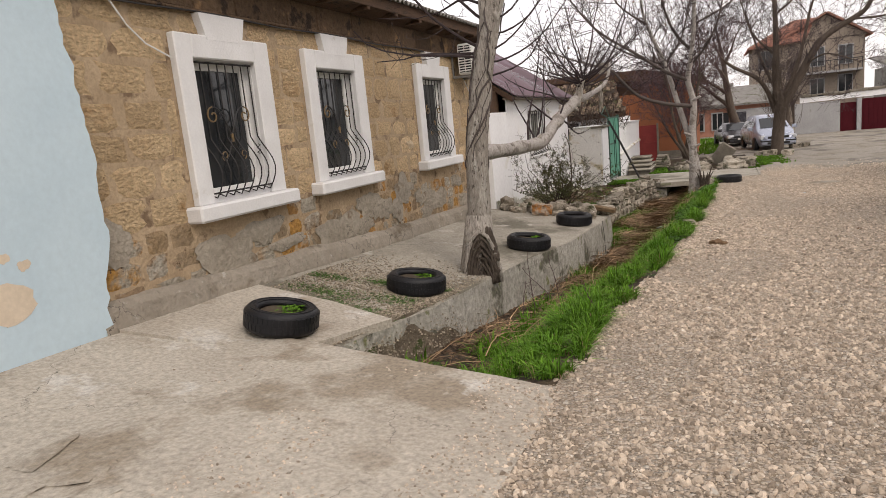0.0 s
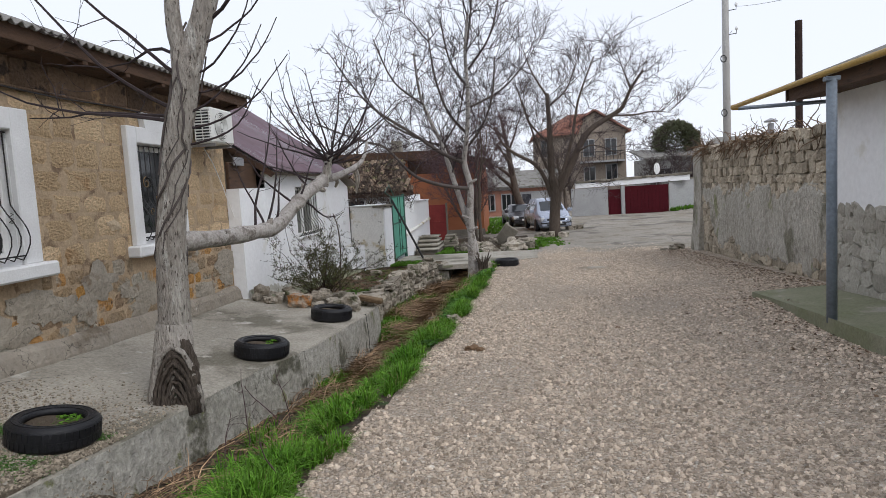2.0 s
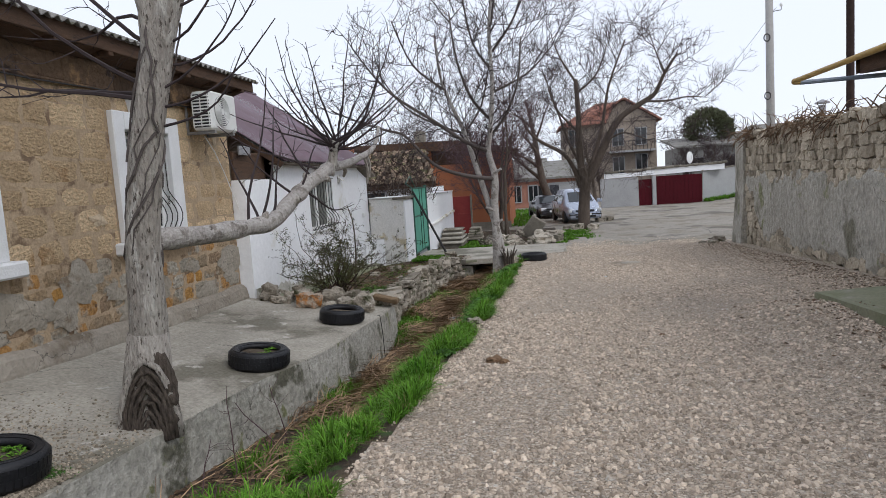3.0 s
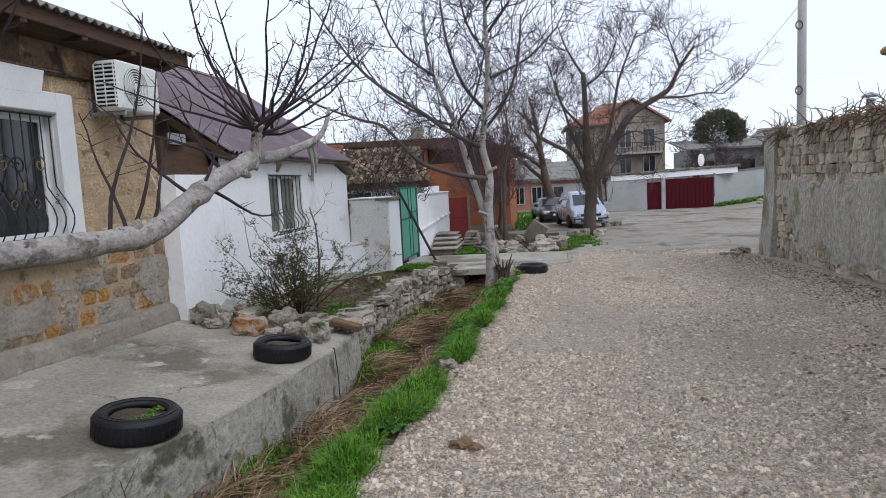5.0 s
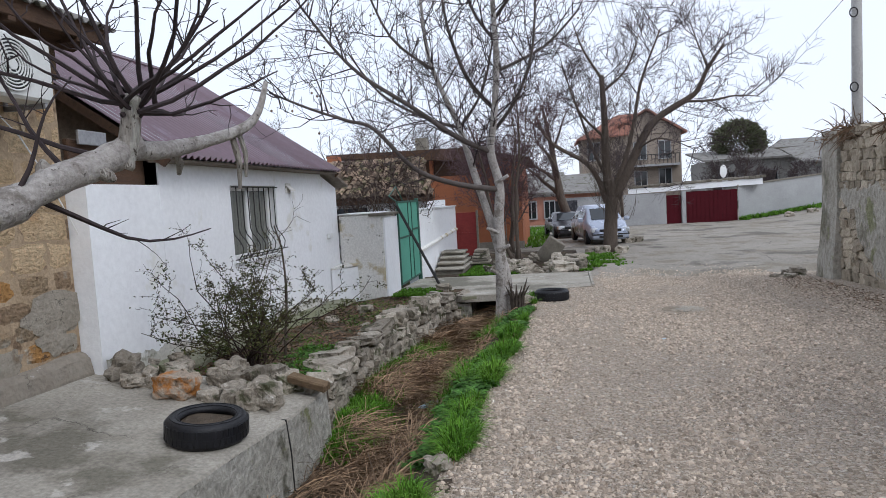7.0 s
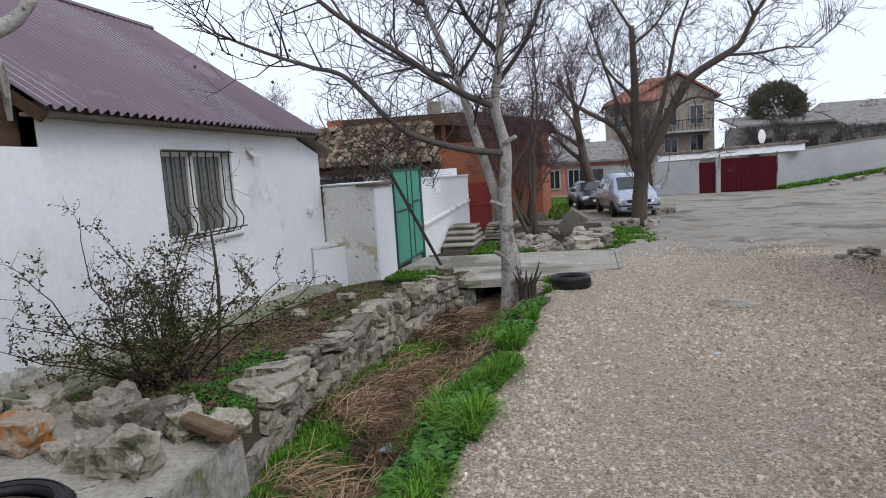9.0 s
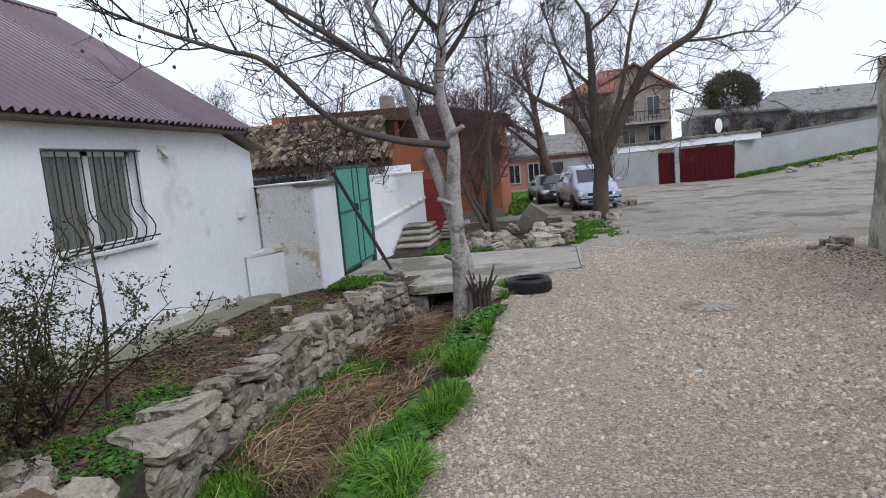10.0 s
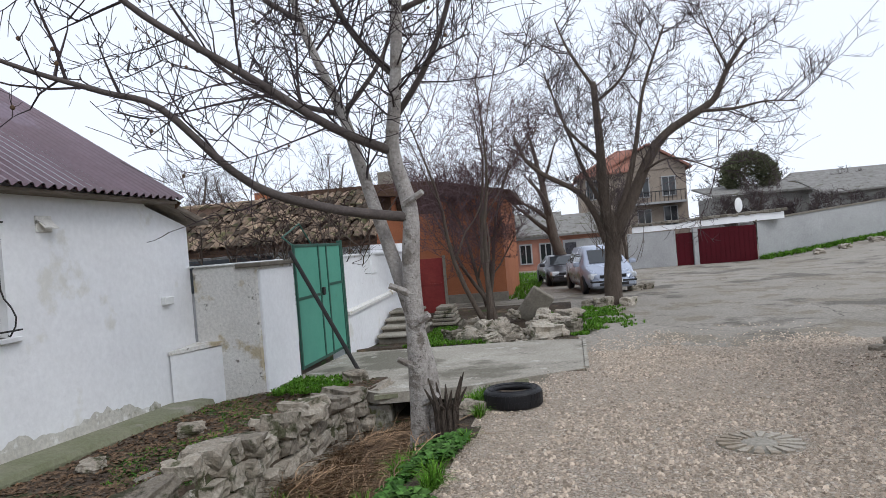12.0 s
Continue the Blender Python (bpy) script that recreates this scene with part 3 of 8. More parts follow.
# ---- old stone house ----
def corrugated(y0, y1, low, high, pitch=0.13, amp=0.022, thick=0.012, ribbed=False):
    """A corrugated sheet between the lines x, z = low and x, z = high, its waves running up the slope."""
    g, k = Geo(), max(2, round((y1 - y0) / pitch)) * 6
    up = Vector((-(high[1] - low[1]), 0, high[0] - low[0]))
    up = up.normalized() if up.z > 0 else -up.normalized()
    verts, faces = [], []
    for i in range(k + 1):
        y = y0 + (y1 - y0) * i / k
        ph = (y - y0) / pitch % 1
        h = (amp if ph < 0.28 else -amp) if ribbed else amp * math.sin(2 * math.pi * ph)
        for t in (0, 0.5, 1):
            b = Vector((low[0] + (high[0] - low[0]) * t, y, low[1] + (high[1] - low[1]) * t)) + up * h
            verts += [b, b - up * thick]
    for i in range(k):
        a, b = i * 6, (i + 1) * 6
        for t in (0, 2):
            faces += [(a + t, b + t, b + t + 2, a + t + 2), (a + t + 1, a + t + 3, b + t + 3, b + t + 1)]
        faces += [(a, a + 1, b + 1, b), (a + 4, b + 4, b + 5, a + 5)]
    return g.add(verts, faces)


WIN = [(4.48, 5.76), (6.42, 7.74), (9.40, 10.74)]
OPEN_Z = (1.40, 2.63)
stone_house = thing("stone_house", "old shell-limestone house with white window surrounds and peeling lower courses", "house")
stops = [3.2] + [v for a, b in WIN for v in (a + 0.188, b - 0.228)] + [12.25]
front = None
for i in range(0, len(stops), 2):
    pier = part("wall", Geo().box(-4.75, -4.305, stops[i], stops[i + 1], -0.6, 3.5), "mortar", stone_house)
    front = front or pier
for i in range(1, len(stops) - 1, 2):
    part("parapet", Geo().box(-4.75, -4.305, stops[i], stops[i + 1], -0.6, OPEN_Z[0]), "mortar", stone_house)
    part("lintel", Geo().box(-4.75, -4.305, stops[i], stops[i + 1], OPEN_Z[1], 3.5), "mortar", stone_house)
part("end_wall", Geo().box(-11, -4.75, 12.05, 12.25, -0.6, 3.6), "mortar", stone_house)
part("back_wall", Geo().box(-11, -10.7, -14, 12.05, -0.6, 3.6), "mortar", stone_house)
inside = Geo().box(-10.6, -5.6, 3.2, 12.0, 0.3, 0.35).box(-5.75, -5.6, 3.2, 12.0, 0.3, 3.4)
part("interior_wall", inside, "dark_hole", stone_house)

plinth = Geo()
segs = [3.35 + i * 0.445 for i in range(21)]
verts, faces = [], []
prng = random.Random(4)
for i in range(61):
    y = 3.30 + i * (8.95 / 60)
    b = curve_at(HOUSE_BASE_Z, y)
    top = b + 0.20 + 0.035 * noise.noise((0, y * 1.7, 3))
    out = -4.215 + 0.03 * noise.noise((2, y * 2.3, 1))
    verts += [(out + 0.035, y, b - 0.5), (out + 0.03, y, b + 0.02), (out, y, top - 0.05), (out - 0.045, y, top), (-4.33, y, top + 0.03)]
for i in range(60):
    for k in range(4):
        faces.append((i * 5 + k, (i + 1) * 5 + k, (i + 1) * 5 + k + 1, i * 5 + k + 1))
plinth.add(verts, faces)
part("plinth", plinth, "plinth", stone_house, "rough grey cement plinth")

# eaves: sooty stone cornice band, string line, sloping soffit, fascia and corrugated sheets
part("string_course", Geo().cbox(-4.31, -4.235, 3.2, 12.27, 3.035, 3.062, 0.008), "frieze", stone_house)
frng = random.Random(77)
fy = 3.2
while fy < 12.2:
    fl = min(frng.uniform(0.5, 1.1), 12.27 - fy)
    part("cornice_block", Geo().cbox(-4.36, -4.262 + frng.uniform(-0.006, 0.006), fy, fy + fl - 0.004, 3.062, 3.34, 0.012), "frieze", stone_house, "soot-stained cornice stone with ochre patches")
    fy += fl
part("cornice_core", Geo().box(-4.75, -4.30, -14, 12.25, 3.05, 3.52), "mortar", stone_house)
for k in range(3):
    xa, za, xb, zb = -4.262 + 0.105 * k, 3.335 + 0.032 * k, -4.262 + 0.105 * (k + 1), 3.335 + 0.032 * (k + 1)
    board = Geo().slab([(xa, -14, za), (xa, 12.50, za), (xb - 0.004, 12.50, zb), (xb - 0.004, -14, zb)], (0.0, 0, 0.03))
    part("eaves_board", board, "wood_brown", stone_house, "dark brown boarded eaves")
for k in range(12):
    part("rafter_end", Geo().cbox(-4.20, -3.95, 3.6 + k * 0.78, 3.68 + k * 0.78, 3.345, 3.40, 0.006), "wood_brown", stone_house)
part("fascia", Geo().cbox(-3.985, -3.945, -14, 12.58, 3.385, 3.555, 0.006), "wood_brown", stone_house)
part("roof", corrugated(-14, 12.66, (-3.88, 3.545), (-8.0, 5.2), 0.13, 0.022), "slate", stone_house, "grey corrugated asbestos roof sheets")
part("gable", Geo().slab([(-4.3, 12.2, 3.4), (-11, 12.2, 3.4), (-8.0, 12.2, 5.15)], (0, -0.2, 0)), "mortar", stone_house)
part("roof", corrugated(-14, 12.66, (-12.2, 3.5), (-8.0, 5.2), 0.13, 0.022), "slate", stone_house)

# pale blue neighbour facade, its render ending in a ragged edge
rag = [(3.36 + 0.10 * noise.noise((1, z * 1.9, 0)) + 0.04 * noise.noise((1, z * 9, 0)) + 0.10 * math.sin(z * 1.2 - 0.6), z) for z in [-0.3 + i * 0.07 for i in range(51)]]
blue_house = thing("blue_house", "pale blue rendered house front with flaking patches", "house")
part("wall", Geo().slab([(-4.235, -14, -0.3)] + [(-4.235, y, z) for y, z in rag] + [(-4.235, -14, 3.2)], (0.035, 0, 0)), "blue_render", blue_house)
part("masonry", Geo().box(-4.75, -4.236, -14, 3.2, -0.6, 3.5), "mortar", blue_house)
for y, z, s in ((2.64, 0.98, 0.14), (2.80, 1.20, 0.035), (2.68, 1.27, 0.03)):
    ring = [(-4.199, y + s * 1.3 * math.cos(a) * (1 + 0.5 * noise.noise((a * 1.5, y * 7, 0))), z + s * math.sin(a) * (1 + 0.5 * noise.noise((a * 1.5, z * 5, 3)))) for a in [i * math.pi / 9 for i in range(18)]]
    part("patch", Geo().slab(ring, (0.002, 0, 0)), "sand_patch", blue_house, "sandy patch where the paint has flaked")


def window(index, y0, y1):
    w = new("window_%d" % index)
    tagged(w, "white-surrounded window with dark panes in stone wall", "window", "windows of the stone house", "structure")
    a, b, z0, z1 = y0 + 0.20, y1 - 0.24, OPEN_Z[0], OPEN_Z[1]
    s = Geo()
    s.cbox(-4.31, -4.225, y0, a, z0 - 0.06, 2.84, 0.012)
    s.cbox(-4.31, -4.225, b, y1, z0 - 0.06, 2.84, 0.012)
    s.cbox(-4.31, -4.223, a - 0.004, b + 0.004, z1, 2.838, 0.012)
    part("surround", s, "white_paint", w, "thick white painted surround")
    mid = (y0 + y1) / 2
    part("keystone", Geo().slab([(-4.30, mid - 0.24, 2.80), (-4.30, mid + 0.24, 2.80), (-4.30, mid + 0.31, 3.03), (-4.30, mid - 0.31, 3.03)], (0.080, 0, 0)), "white_paint", w)
    part("sill", Geo().cbox(-4.40, -4.13, y0 - 0.10, y1 + 0.10, 1.20, 1.345, 0.02), "white_paint", w, "heavy white sill with chipped edge")
    rev = Geo()
    rev.box(-4.62, -4.29, a - 0.01, a + 0.006, z0, z1).box(-4.62, -4.29, b - 0.006, b + 0.01, z0, z1).box(-4.62, -4.29, a, b, z1 - 0.006, z1 + 0.01)
    rev.box(-4.62, -4.27, a, b, z0 - 0.06, z0 + 0.006)
    part("reveal", rev, "white_paint", w)
    f = Geo()
    for p, q, r, t in ((a, a + 0.07, z0, z1), (b - 0.07, b, z0, z1), (a + 0.07, b - 0.07, z0, z0 + 0.07), (a + 0.07, b - 0.07, z1 - 0.08, z1)):
        f.cbox(-4.44, -4.38, p, q, r, t, 0.008)
    part("window_frame", f, "pvc", w, "white window frame")
    part("pane", Geo().box(-4.415, -4.405, a + 0.06, b - 0.06, z0 + 0.06, z1 - 0.07), "glass", w, "dark glass")
    # forged grille, bellied at the foot
    g = thing("window_grille", "black forged iron grille with scrolls, bellied at the foot", "window grille", "window grilles")
    n = 8
    for i in range(n):
        y = a + 0.03 + (b - a - 0.06) * i / (n - 1)
        pts = []
        for k in range(17):
            t = k / 16
            z = z1 - 0.03 - (z1 - z0 - 0.02) * t
            belly = 0.0 if t < 0.55 else 0.17 * math.sin((t - 0.55) / 0.45 * math.pi * 0.82) ** 1.4
            pts.append((-4.33 + belly + 0.03, y, z))
        pts.append((-4.31, y, z0 + 0.02))
        part("bar", Geo().tube(pts, 0.0065, 5), "iron", g)
    for z, out in ((z1 - 0.03, 0.03), (z0 + 0.025, 0.10)):
        part("rail", Geo().cbox(-4.34 + out, -4.325 + out + 0.01, a, b, z, z + 0.014, 0.002), "iron", g)
    cy, zc = (a + b) / 2, z1 - (z1 - z0) * 0.60
    for flip in (1, -1):
        top = Vector((-4.287, cy - flip * 0.22, zc + 0.24))
        low = Vector((-4.287, cy + flip * 0.13, zc - 0.13))
        curl, foot = [], []
        for k in range(25):
            t = k / 24
            ang, rr = math.pi / 2 + (1 - t) * 2.3 * math.pi, 0.018 + 0.062 * t
            curl.append(top + Vector((0, flip * rr * math.cos(ang), rr * math.sin(ang))))
            ang, rr = -math.pi / 2 + t * 2 * math.pi, 0.05 * (1 - 0.65 * t)
            foot.append(low + Vector((0, flip * rr * math.cos(ang), rr * math.sin(ang))))
        p0, p3 = curl[-1], foot[0]
        p1, p2 = p0 + Vector((0, flip * 0.17, 0.02)), p3 + Vector((0, -flip * 0.13, 0.10))
        stem = [p0 * (1 - t) ** 3 + p1 * 3 * t * (1 - t) ** 2 + p2 * 3 * t * t * (1 - t) + p3 * t ** 3 for t in [k / 14 for k in range(15)]]
        part("scroll", Geo().tube(stem, 0.007, 5), "iron", g)
        part("volute", Geo().tube(curl, 0.0075, 5), "gilt", g, "volute with rubbed gilding")
        part("volute", Geo().tube(foot, 0.0065, 5), "gilt", g)
    part("collar", Geo().cbox(-4.297, -4.275, cy - 0.013, cy + 0.013, zc - 0.01, zc + 0.07, 0.004), "gilt", g)
    for y, z in ((cy - 0.10, zc + 0.30), (cy + 0.14, zc - 0.24), (b - 0.05, zc - 0.05)):
        part("leaf", Geo().tube([(-4.287, y + 0.03 * math.sin(k * 1.6), z - 0.012 * k) for k in range(9)], 0.005, 5), "iron", g)
    return w


for k, (p, q) in enumerate(WIN):
    window(k + 1, p, q)

# outdoor unit of the air conditioner on its brackets
ac = thing("air_conditioner", "white outdoor air conditioning unit on brackets under the eaves", "air conditioner")
part("casing", Geo().cbox(-4.14, -3.86, 10.98, 11.72, 2.70, 3.22, 0.025), "ac_white", ac)
part("side_grille", Geo().cbox(-4.12, -3.885, 10.974, 10.985, 2.74, 3.18, 0.003), "black_plastic", ac)
for i in range(10):
    z = 2.755 + i * 0.043
    part("louvre", Geo().cbox(-4.125, -3.88, 10.955, 10.978, z, z + 0.018, 0.003), "ac_white", ac)
for i in range(3):
    x = -4.12 + i * 0.112
    part("louvre", Geo().cbox(x, x + 0.012, 10.952, 10.962, 2.74, 3.18, 0.002), "ac_white", ac)
part("fan_hub", Geo().tube([(-3.852, 11.28, 2.96), (-3.843, 11.28, 2.96)], 0.045, 16), "ac_white", ac)
for r in (0.07, 0.097, 0.124, 0.151, 0.178, 0.205):
    pts = [(-3.848, 11.28 + r * math.cos(a), 2.96 + r * math.sin(a)) for a in [i * math.pi / 14 for i in range(29)]]
    part("fan_guard_ring", Geo().tube(pts, 0.0080, 4), "ac_white", ac)
for i in range(6):
    a = i * math.pi / 3
    part("fan_guard_spoke", Geo().tube([(-3.848, 11.28, 2.96), (-3.848, 11.28 + 0.2 * math.cos(a), 2.96 + 0.2 * math.sin(a))], 0.004, 4), "ac_white", ac)
part("fan_opening", Geo().tube([(-3.858, 11.28, 2.96), (-3.852, 11.28, 2.96)], 0.212, 28), "black_plastic", ac, "round grey fan opening")
for y in (11.08, 11.62):
    part("bracket", Geo().cbox(-4.30, -3.88, y, y + 0.03, 2.655, 2.70, 0.004).cbox(-4.30, -4.27, y, y + 0.03, 2.66, 3.05, 0.004), "steel", ac)
cable = thing("cable", "thin pale cable hanging along the stone wall", "cable")
part("wire", Geo().tube([(-4.24, 11.45, 2.66), (-4.24, 11.7, 2.45), (-4.23, 11.95, 2.1), (-4.22, 12.15, 1.75), (-4.2, 12.24, 1.55)], 0.007, 5), "pvc", cable)
cable = thing("cable", "loose cable drooping from the eaves over the stone wall", "cable")
part("wire", Geo().tube([(-4.25, 3.9, 3.02), (-4.27, 4.05, 2.85), (-4.26, 4.2, 2.72), (-4.25, 4.45, 2.62)], 0.008, 5), "pvc", cable)
cable = thing("cable", "black cable running under the eaves", "cable")
part("wire", Geo().tube([(-4.24, 3.4 + i * 0.44, 3.03 - 0.012 * math.sin(i * 1.3)) for i in range(21)], 0.009, 5), "iron", cable)

# ---- concrete apron in front of the stone house ----
def plat_z(x, y):
    e, ze, zh = curve_at(PLAT_EDGE, y), curve_at(PLAT_EDGE_Z, y), curve_at(HOUSE_BASE_Z, y)
    f = (x - e) / (-4.2 - e)
    return ze + (zh - ze) * f + 0.006 * bump_noise(x, y, 1, 2.0)


apron = Geo()
ys = [3.72 + i * 0.1 for i in range(89)]
rows = []
for y in ys:
    e = curve_at(PLAT_EDGE, y) + 0.012 * bump_noise(0, y, 3, 3.0)
    top = [(e + (-4.24 - e) * t, y) for t in [i / 14 for i in range(15)]]
    rows.append([(e + 0.05, y, curve_at(DITCH_Z, y) - 0.25), (e + 0.03, y, plat_z(e, y) - 0.30), (e + 0.012, y, plat_z(e, y) - 0.02)] + [(x, yy, plat_z(x, yy)) for x, yy in top])
n = len(rows[0])
apron.add([p for r in rows for p in r], [(j * n + i, j * n + i + 1, (j + 1) * n + i + 1, (j + 1) * n + i) for j in range(len(rows) - 1) for i in range(n - 1)])
apron_ob = part("pavement_apron", apron, "concrete")
apron_ob.data.materials.append(M["concrete_wall"])
apron_ob.data.polygons.foreach_set("material_index", [1 if i < 2 else 0 for j in range(len(rows) - 1) for i in range(n - 1)])
tagged(apron_ob, "worn concrete apron with a rough edge above the ditch", "pavement", kind="structure")
end_wall = Geo().slab([(-1.90, 12.50, -0.10), (-2.02, 12.66, -0.10), (-4.2, 12.66, 0.12), (-4.2, 12.50, 0.14)], (0, 0, -0.8))
tagged(part("pavement_edge", end_wall, "concrete_wall"), "broken concrete edge at the end of the apron", "pavement", kind="structure")
# buttress where the apron was patched
tagged(part("pavement_joint", Geo().slab([(-1.93, 11.55, -0.75), (-1.868, 11.55, -0.75), (-1.884, 11.57, -0.32), (-1.906, 11.56, -0.045), (-1.95, 11.56, -0.045)], (0, 0.012, 0)), "dark_hole"), "dark vertical joint in the concrete wall", "pavement", kind="structure")


DRIVE_RISE = [(-4.25, 0.25), (-3.6, 0.135), (-3.2, 0.095), (-2.2, 0.065), (-0.9, 0.0)]


def drive_z(x, y):
    return road_z(y) + curve_at(DRIVE_RISE, x) + 0.01 * bump_noise(x, y, 6, 0.8) + 0.004


def drive_edge(x):
    return 3.48 + 0.03 * bump_noise(x, 0, 2, 2.0) + (-0.9 - x) * 0.19


drive = Geo()
xs = [-4.22 + i * 0.14 for i in range(25)]
rows = []
for x in xs:
    e = drive_edge(x)
    col = [(x, -6 + (e + 6) * (i / 30) ** 0.7, 0) for i in range(31)]
    col = [(a, b, drive_z(a, b)) for a, b, _ in col]
    rows.append(col + [(x, e + 0.01, drive_z(x, e) - 0.02), (x, e + 0.015, -0.5)])
n = len(rows[0])
drive.add([p for r in rows for p in r], [(j * n + i, j * n + i + 1, (j + 1) * n + i + 1, (j + 1) * n + i) for j in range(len(rows) - 1) for i in range(n - 1)])
tagged(part("pavement_drive", drive, "concrete_drive"), "pale sandy concrete crossing over the ditch", "pavement", kind="structure")
step = Geo().slab([(-2.93, 3.70, 0.335), (-2.66, 4.86, 0.235), (-3.3, 4.98, 0.345), (-4.2, 5.02, 0.50), (-4.2, 3.4, 0.565)], (0, 0, -0.075))
tagged(part("pavement_step", step, "concrete_drive"), "thin pale concrete slab beside the old house", "pavement", kind="structure")

# ---- tyres used as planters ----
def tyre(x, y, z, radius=0.30, height=0.185, tilt=(0, 0), label="old black car tyre laid flat as a planter", worn=False):
    ob = thing("tyre", label, "tyre", "tyres along the street", pose(x, y, z, tilt[0], tilt[1], 0))
    h, r = height, radius
    outline = [(r * 0.64, h * 0.16), (r * 0.70, h * 0.05), (r * 0.80, 0.0), (r * 0.91, h * 0.03), (r * 0.975, h * 0.14), (r, h * 0.3), (r, h * 0.7), (r * 0.975, h * 0.86),
               (r * 0.91, h * 0.97), (r * 0.80, h), (r * 0.70, h * 0.95), (r * 0.64, h * 0.84), (r * 0.655, h * 0.74), (r * 0.78, h * 0.6), (r * 0.78, h * 0.4), (r * 0.655, h * 0.26)]
    part("carcass", Geo().lathe(outline, (0, 0, 0), 40, ring=True), "rubber", ob, smooth=True)
    for rr in (0.72, 0.865):
        pts = [(r * rr * math.cos(a), r * rr * math.sin(a), h * (0.965 if rr < 0.8 else 0.988)) for a in [i * math.pi / 18 for i in range(37)]]
        part("sidewall_rib", Geo().tube(pts, 0.006, 4), "rubber", ob)
    tread = Geo()
    for i in range(44):
        a = 2 * math.pi * i / 44
        for lo, hi, da in ((0.20, 0.47, 0.0), (0.53, 0.80, 0.06)):
            c, s = math.cos(a + da), math.sin(a + da)
            t = 0.014
            ring = [((r + o) * c - d * s, (r + o) * s + d * c, h * zz) for o in (-0.006, 0.0025) for d, zz in ((-t, lo), (t, lo), (t, hi), (-t, hi))]
            tread.add(ring, [(0, 3, 2, 1), (4, 5, 6, 7), (0, 1, 5, 4), (1, 2, 6, 5), (2, 3, 7, 6), (3, 0, 4, 7)])
    part("tread", tread, "rubber", ob)
    fill = Geo()
    fill.add([(0, 0, h * 0.78)] + [(r * 0.68 * math.cos(a), r * 0.68 * math.sin(a), h * (0.68 + 0.05 * math.sin(3 * a))) for a in [i * math.pi / 10 for i in range(20)]],
             [(0, i + 1, (i + 1) % 20 + 1) for i in range(20)])
    part("soil", fill, "soil", ob, "dark soil inside the tyre")
    return ob


TYRES = [(-3.22, 4.06, 0.388), (-2.93, 5.95, 0.185), (-2.50, 8.80, 0.045), (-2.30, 11.02, 0.002), (0.24, 18.24, None)]
tyre(*TYRES[0], 0.29, 0.19, (-5, 10), "old black tyre planter with grass, on a concrete slab")
tyre(*TYRES[1], 0.305, 0.195, (-3, 7), "old black tyre planter with grass, on mossy gravel")
tyre(*TYRES[2], 0.305, 0.19, (-2, 6), "old black tyre planter with sparse weeds, on concrete")
tyre(*TYRES[3], 0.30, 0.19, (-1, 5), "black tyre laid flat beside a heap of stones")
tyre(0.24, 18.24, road_z(18.2) - 0.015, 0.30, 0.20, (-2, 0), "worn black tyre lying on gravel at the road's edge")

# ---- white house ----
white_house = thing("white_house", "low whitewashed house with burgundy metal roof", "house")
WX = -4.08
A, B, C, D = 15.10, 16.60, 0.98, 2.04
for y0, y1, z0, z1 in ((13.45, A, -0.6, 2.42), (B, 18.72, -0.6, 2.42), (A, B, -0.6, C), (A, B, D, 2.42)):
    part("wall", Geo().box(WX - 0.35, WX, y0, y1, z0, z1), "whitewash", white_house)
part("end_wall", Geo().box(-9.5, WX - 0.35, 18.5, 18.72, -0.6, 2.42), "whitewash", white_house)
w = Geo().slab([(WX - 0.02, 18.715, 2.415), (-9.5, 18.715, 2.415), (-6.8, 18.715, 4.25)], (0, -0.2, 0))
part("end_gable", w, "whitewash", white_house)
# near gable: the darker grey stands for shade below the roof edge
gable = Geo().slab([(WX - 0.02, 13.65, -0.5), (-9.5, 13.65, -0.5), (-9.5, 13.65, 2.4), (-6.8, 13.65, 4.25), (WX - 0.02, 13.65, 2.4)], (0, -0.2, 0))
part("gable", gable, "wood_grey", white_house, "gable under the roof edge, its shade painted in grey")
part("yard_wall", Geo().box(WX - 0.3, WX - 0.005, 12.26, 13.45, -0.6, 2.03), "whitewash", white_house)
part("lean_to_board", Geo().cbox(WX - 0.22, WX - 0.16, 12.27, 13.44, 2.03, 2.48, 0.01), "wood_brown", white_house, "dark brown boarding over the yard wall")
part("lean_to_back", Geo().box(-7.0, -6.9, 12.26, 13.44, 0, 3.6), "wood_brown", white_house)
part("hanging_board", Geo().cbox(WX - 0.10, WX - 0.07, 12.32, 12.72, 2.42, 2.56, 0.004), "steel", white_house, "pale grey board under the roof edge")
LOW, HIGH = (-3.80, 2.34), (-6.80, 4.36)
part("roof", corrugated(13.28, 19.12, LOW, HIGH, 0.135, 0.026, 0.006), "metal_roof", white_house, "burgundy corrugated metal roof")
part("roof", corrugated(13.28, 19.12, (-9.8, 2.34), HIGH, 0.145, 0.022, 0.006), "metal_roof", white_house)
part("ridge_cap", Geo().tube([(-6.8, 13.25, 4.37), (-6.8, 19.15, 4.37)], 0.06, 8), "metal_roof", white_house)
part("verge_board", Geo().slab([(-3.82, 13.29, 2.29), (-6.8, 13.29, 4.30), (-6.8, 13.29, 4.20), (-3.9, 13.29, 2.22)], (0, 0.03, 0)), "wood_brown", white_house)
part("verge_board", Geo().slab([(-3.82, 19.08, 2.29), (-6.8, 19.08, 4.30), (-6.8, 19.08, 4.20), (-3.9, 19.08, 2.22)], (0, 0.03, 0)), "wood_brown", white_house)
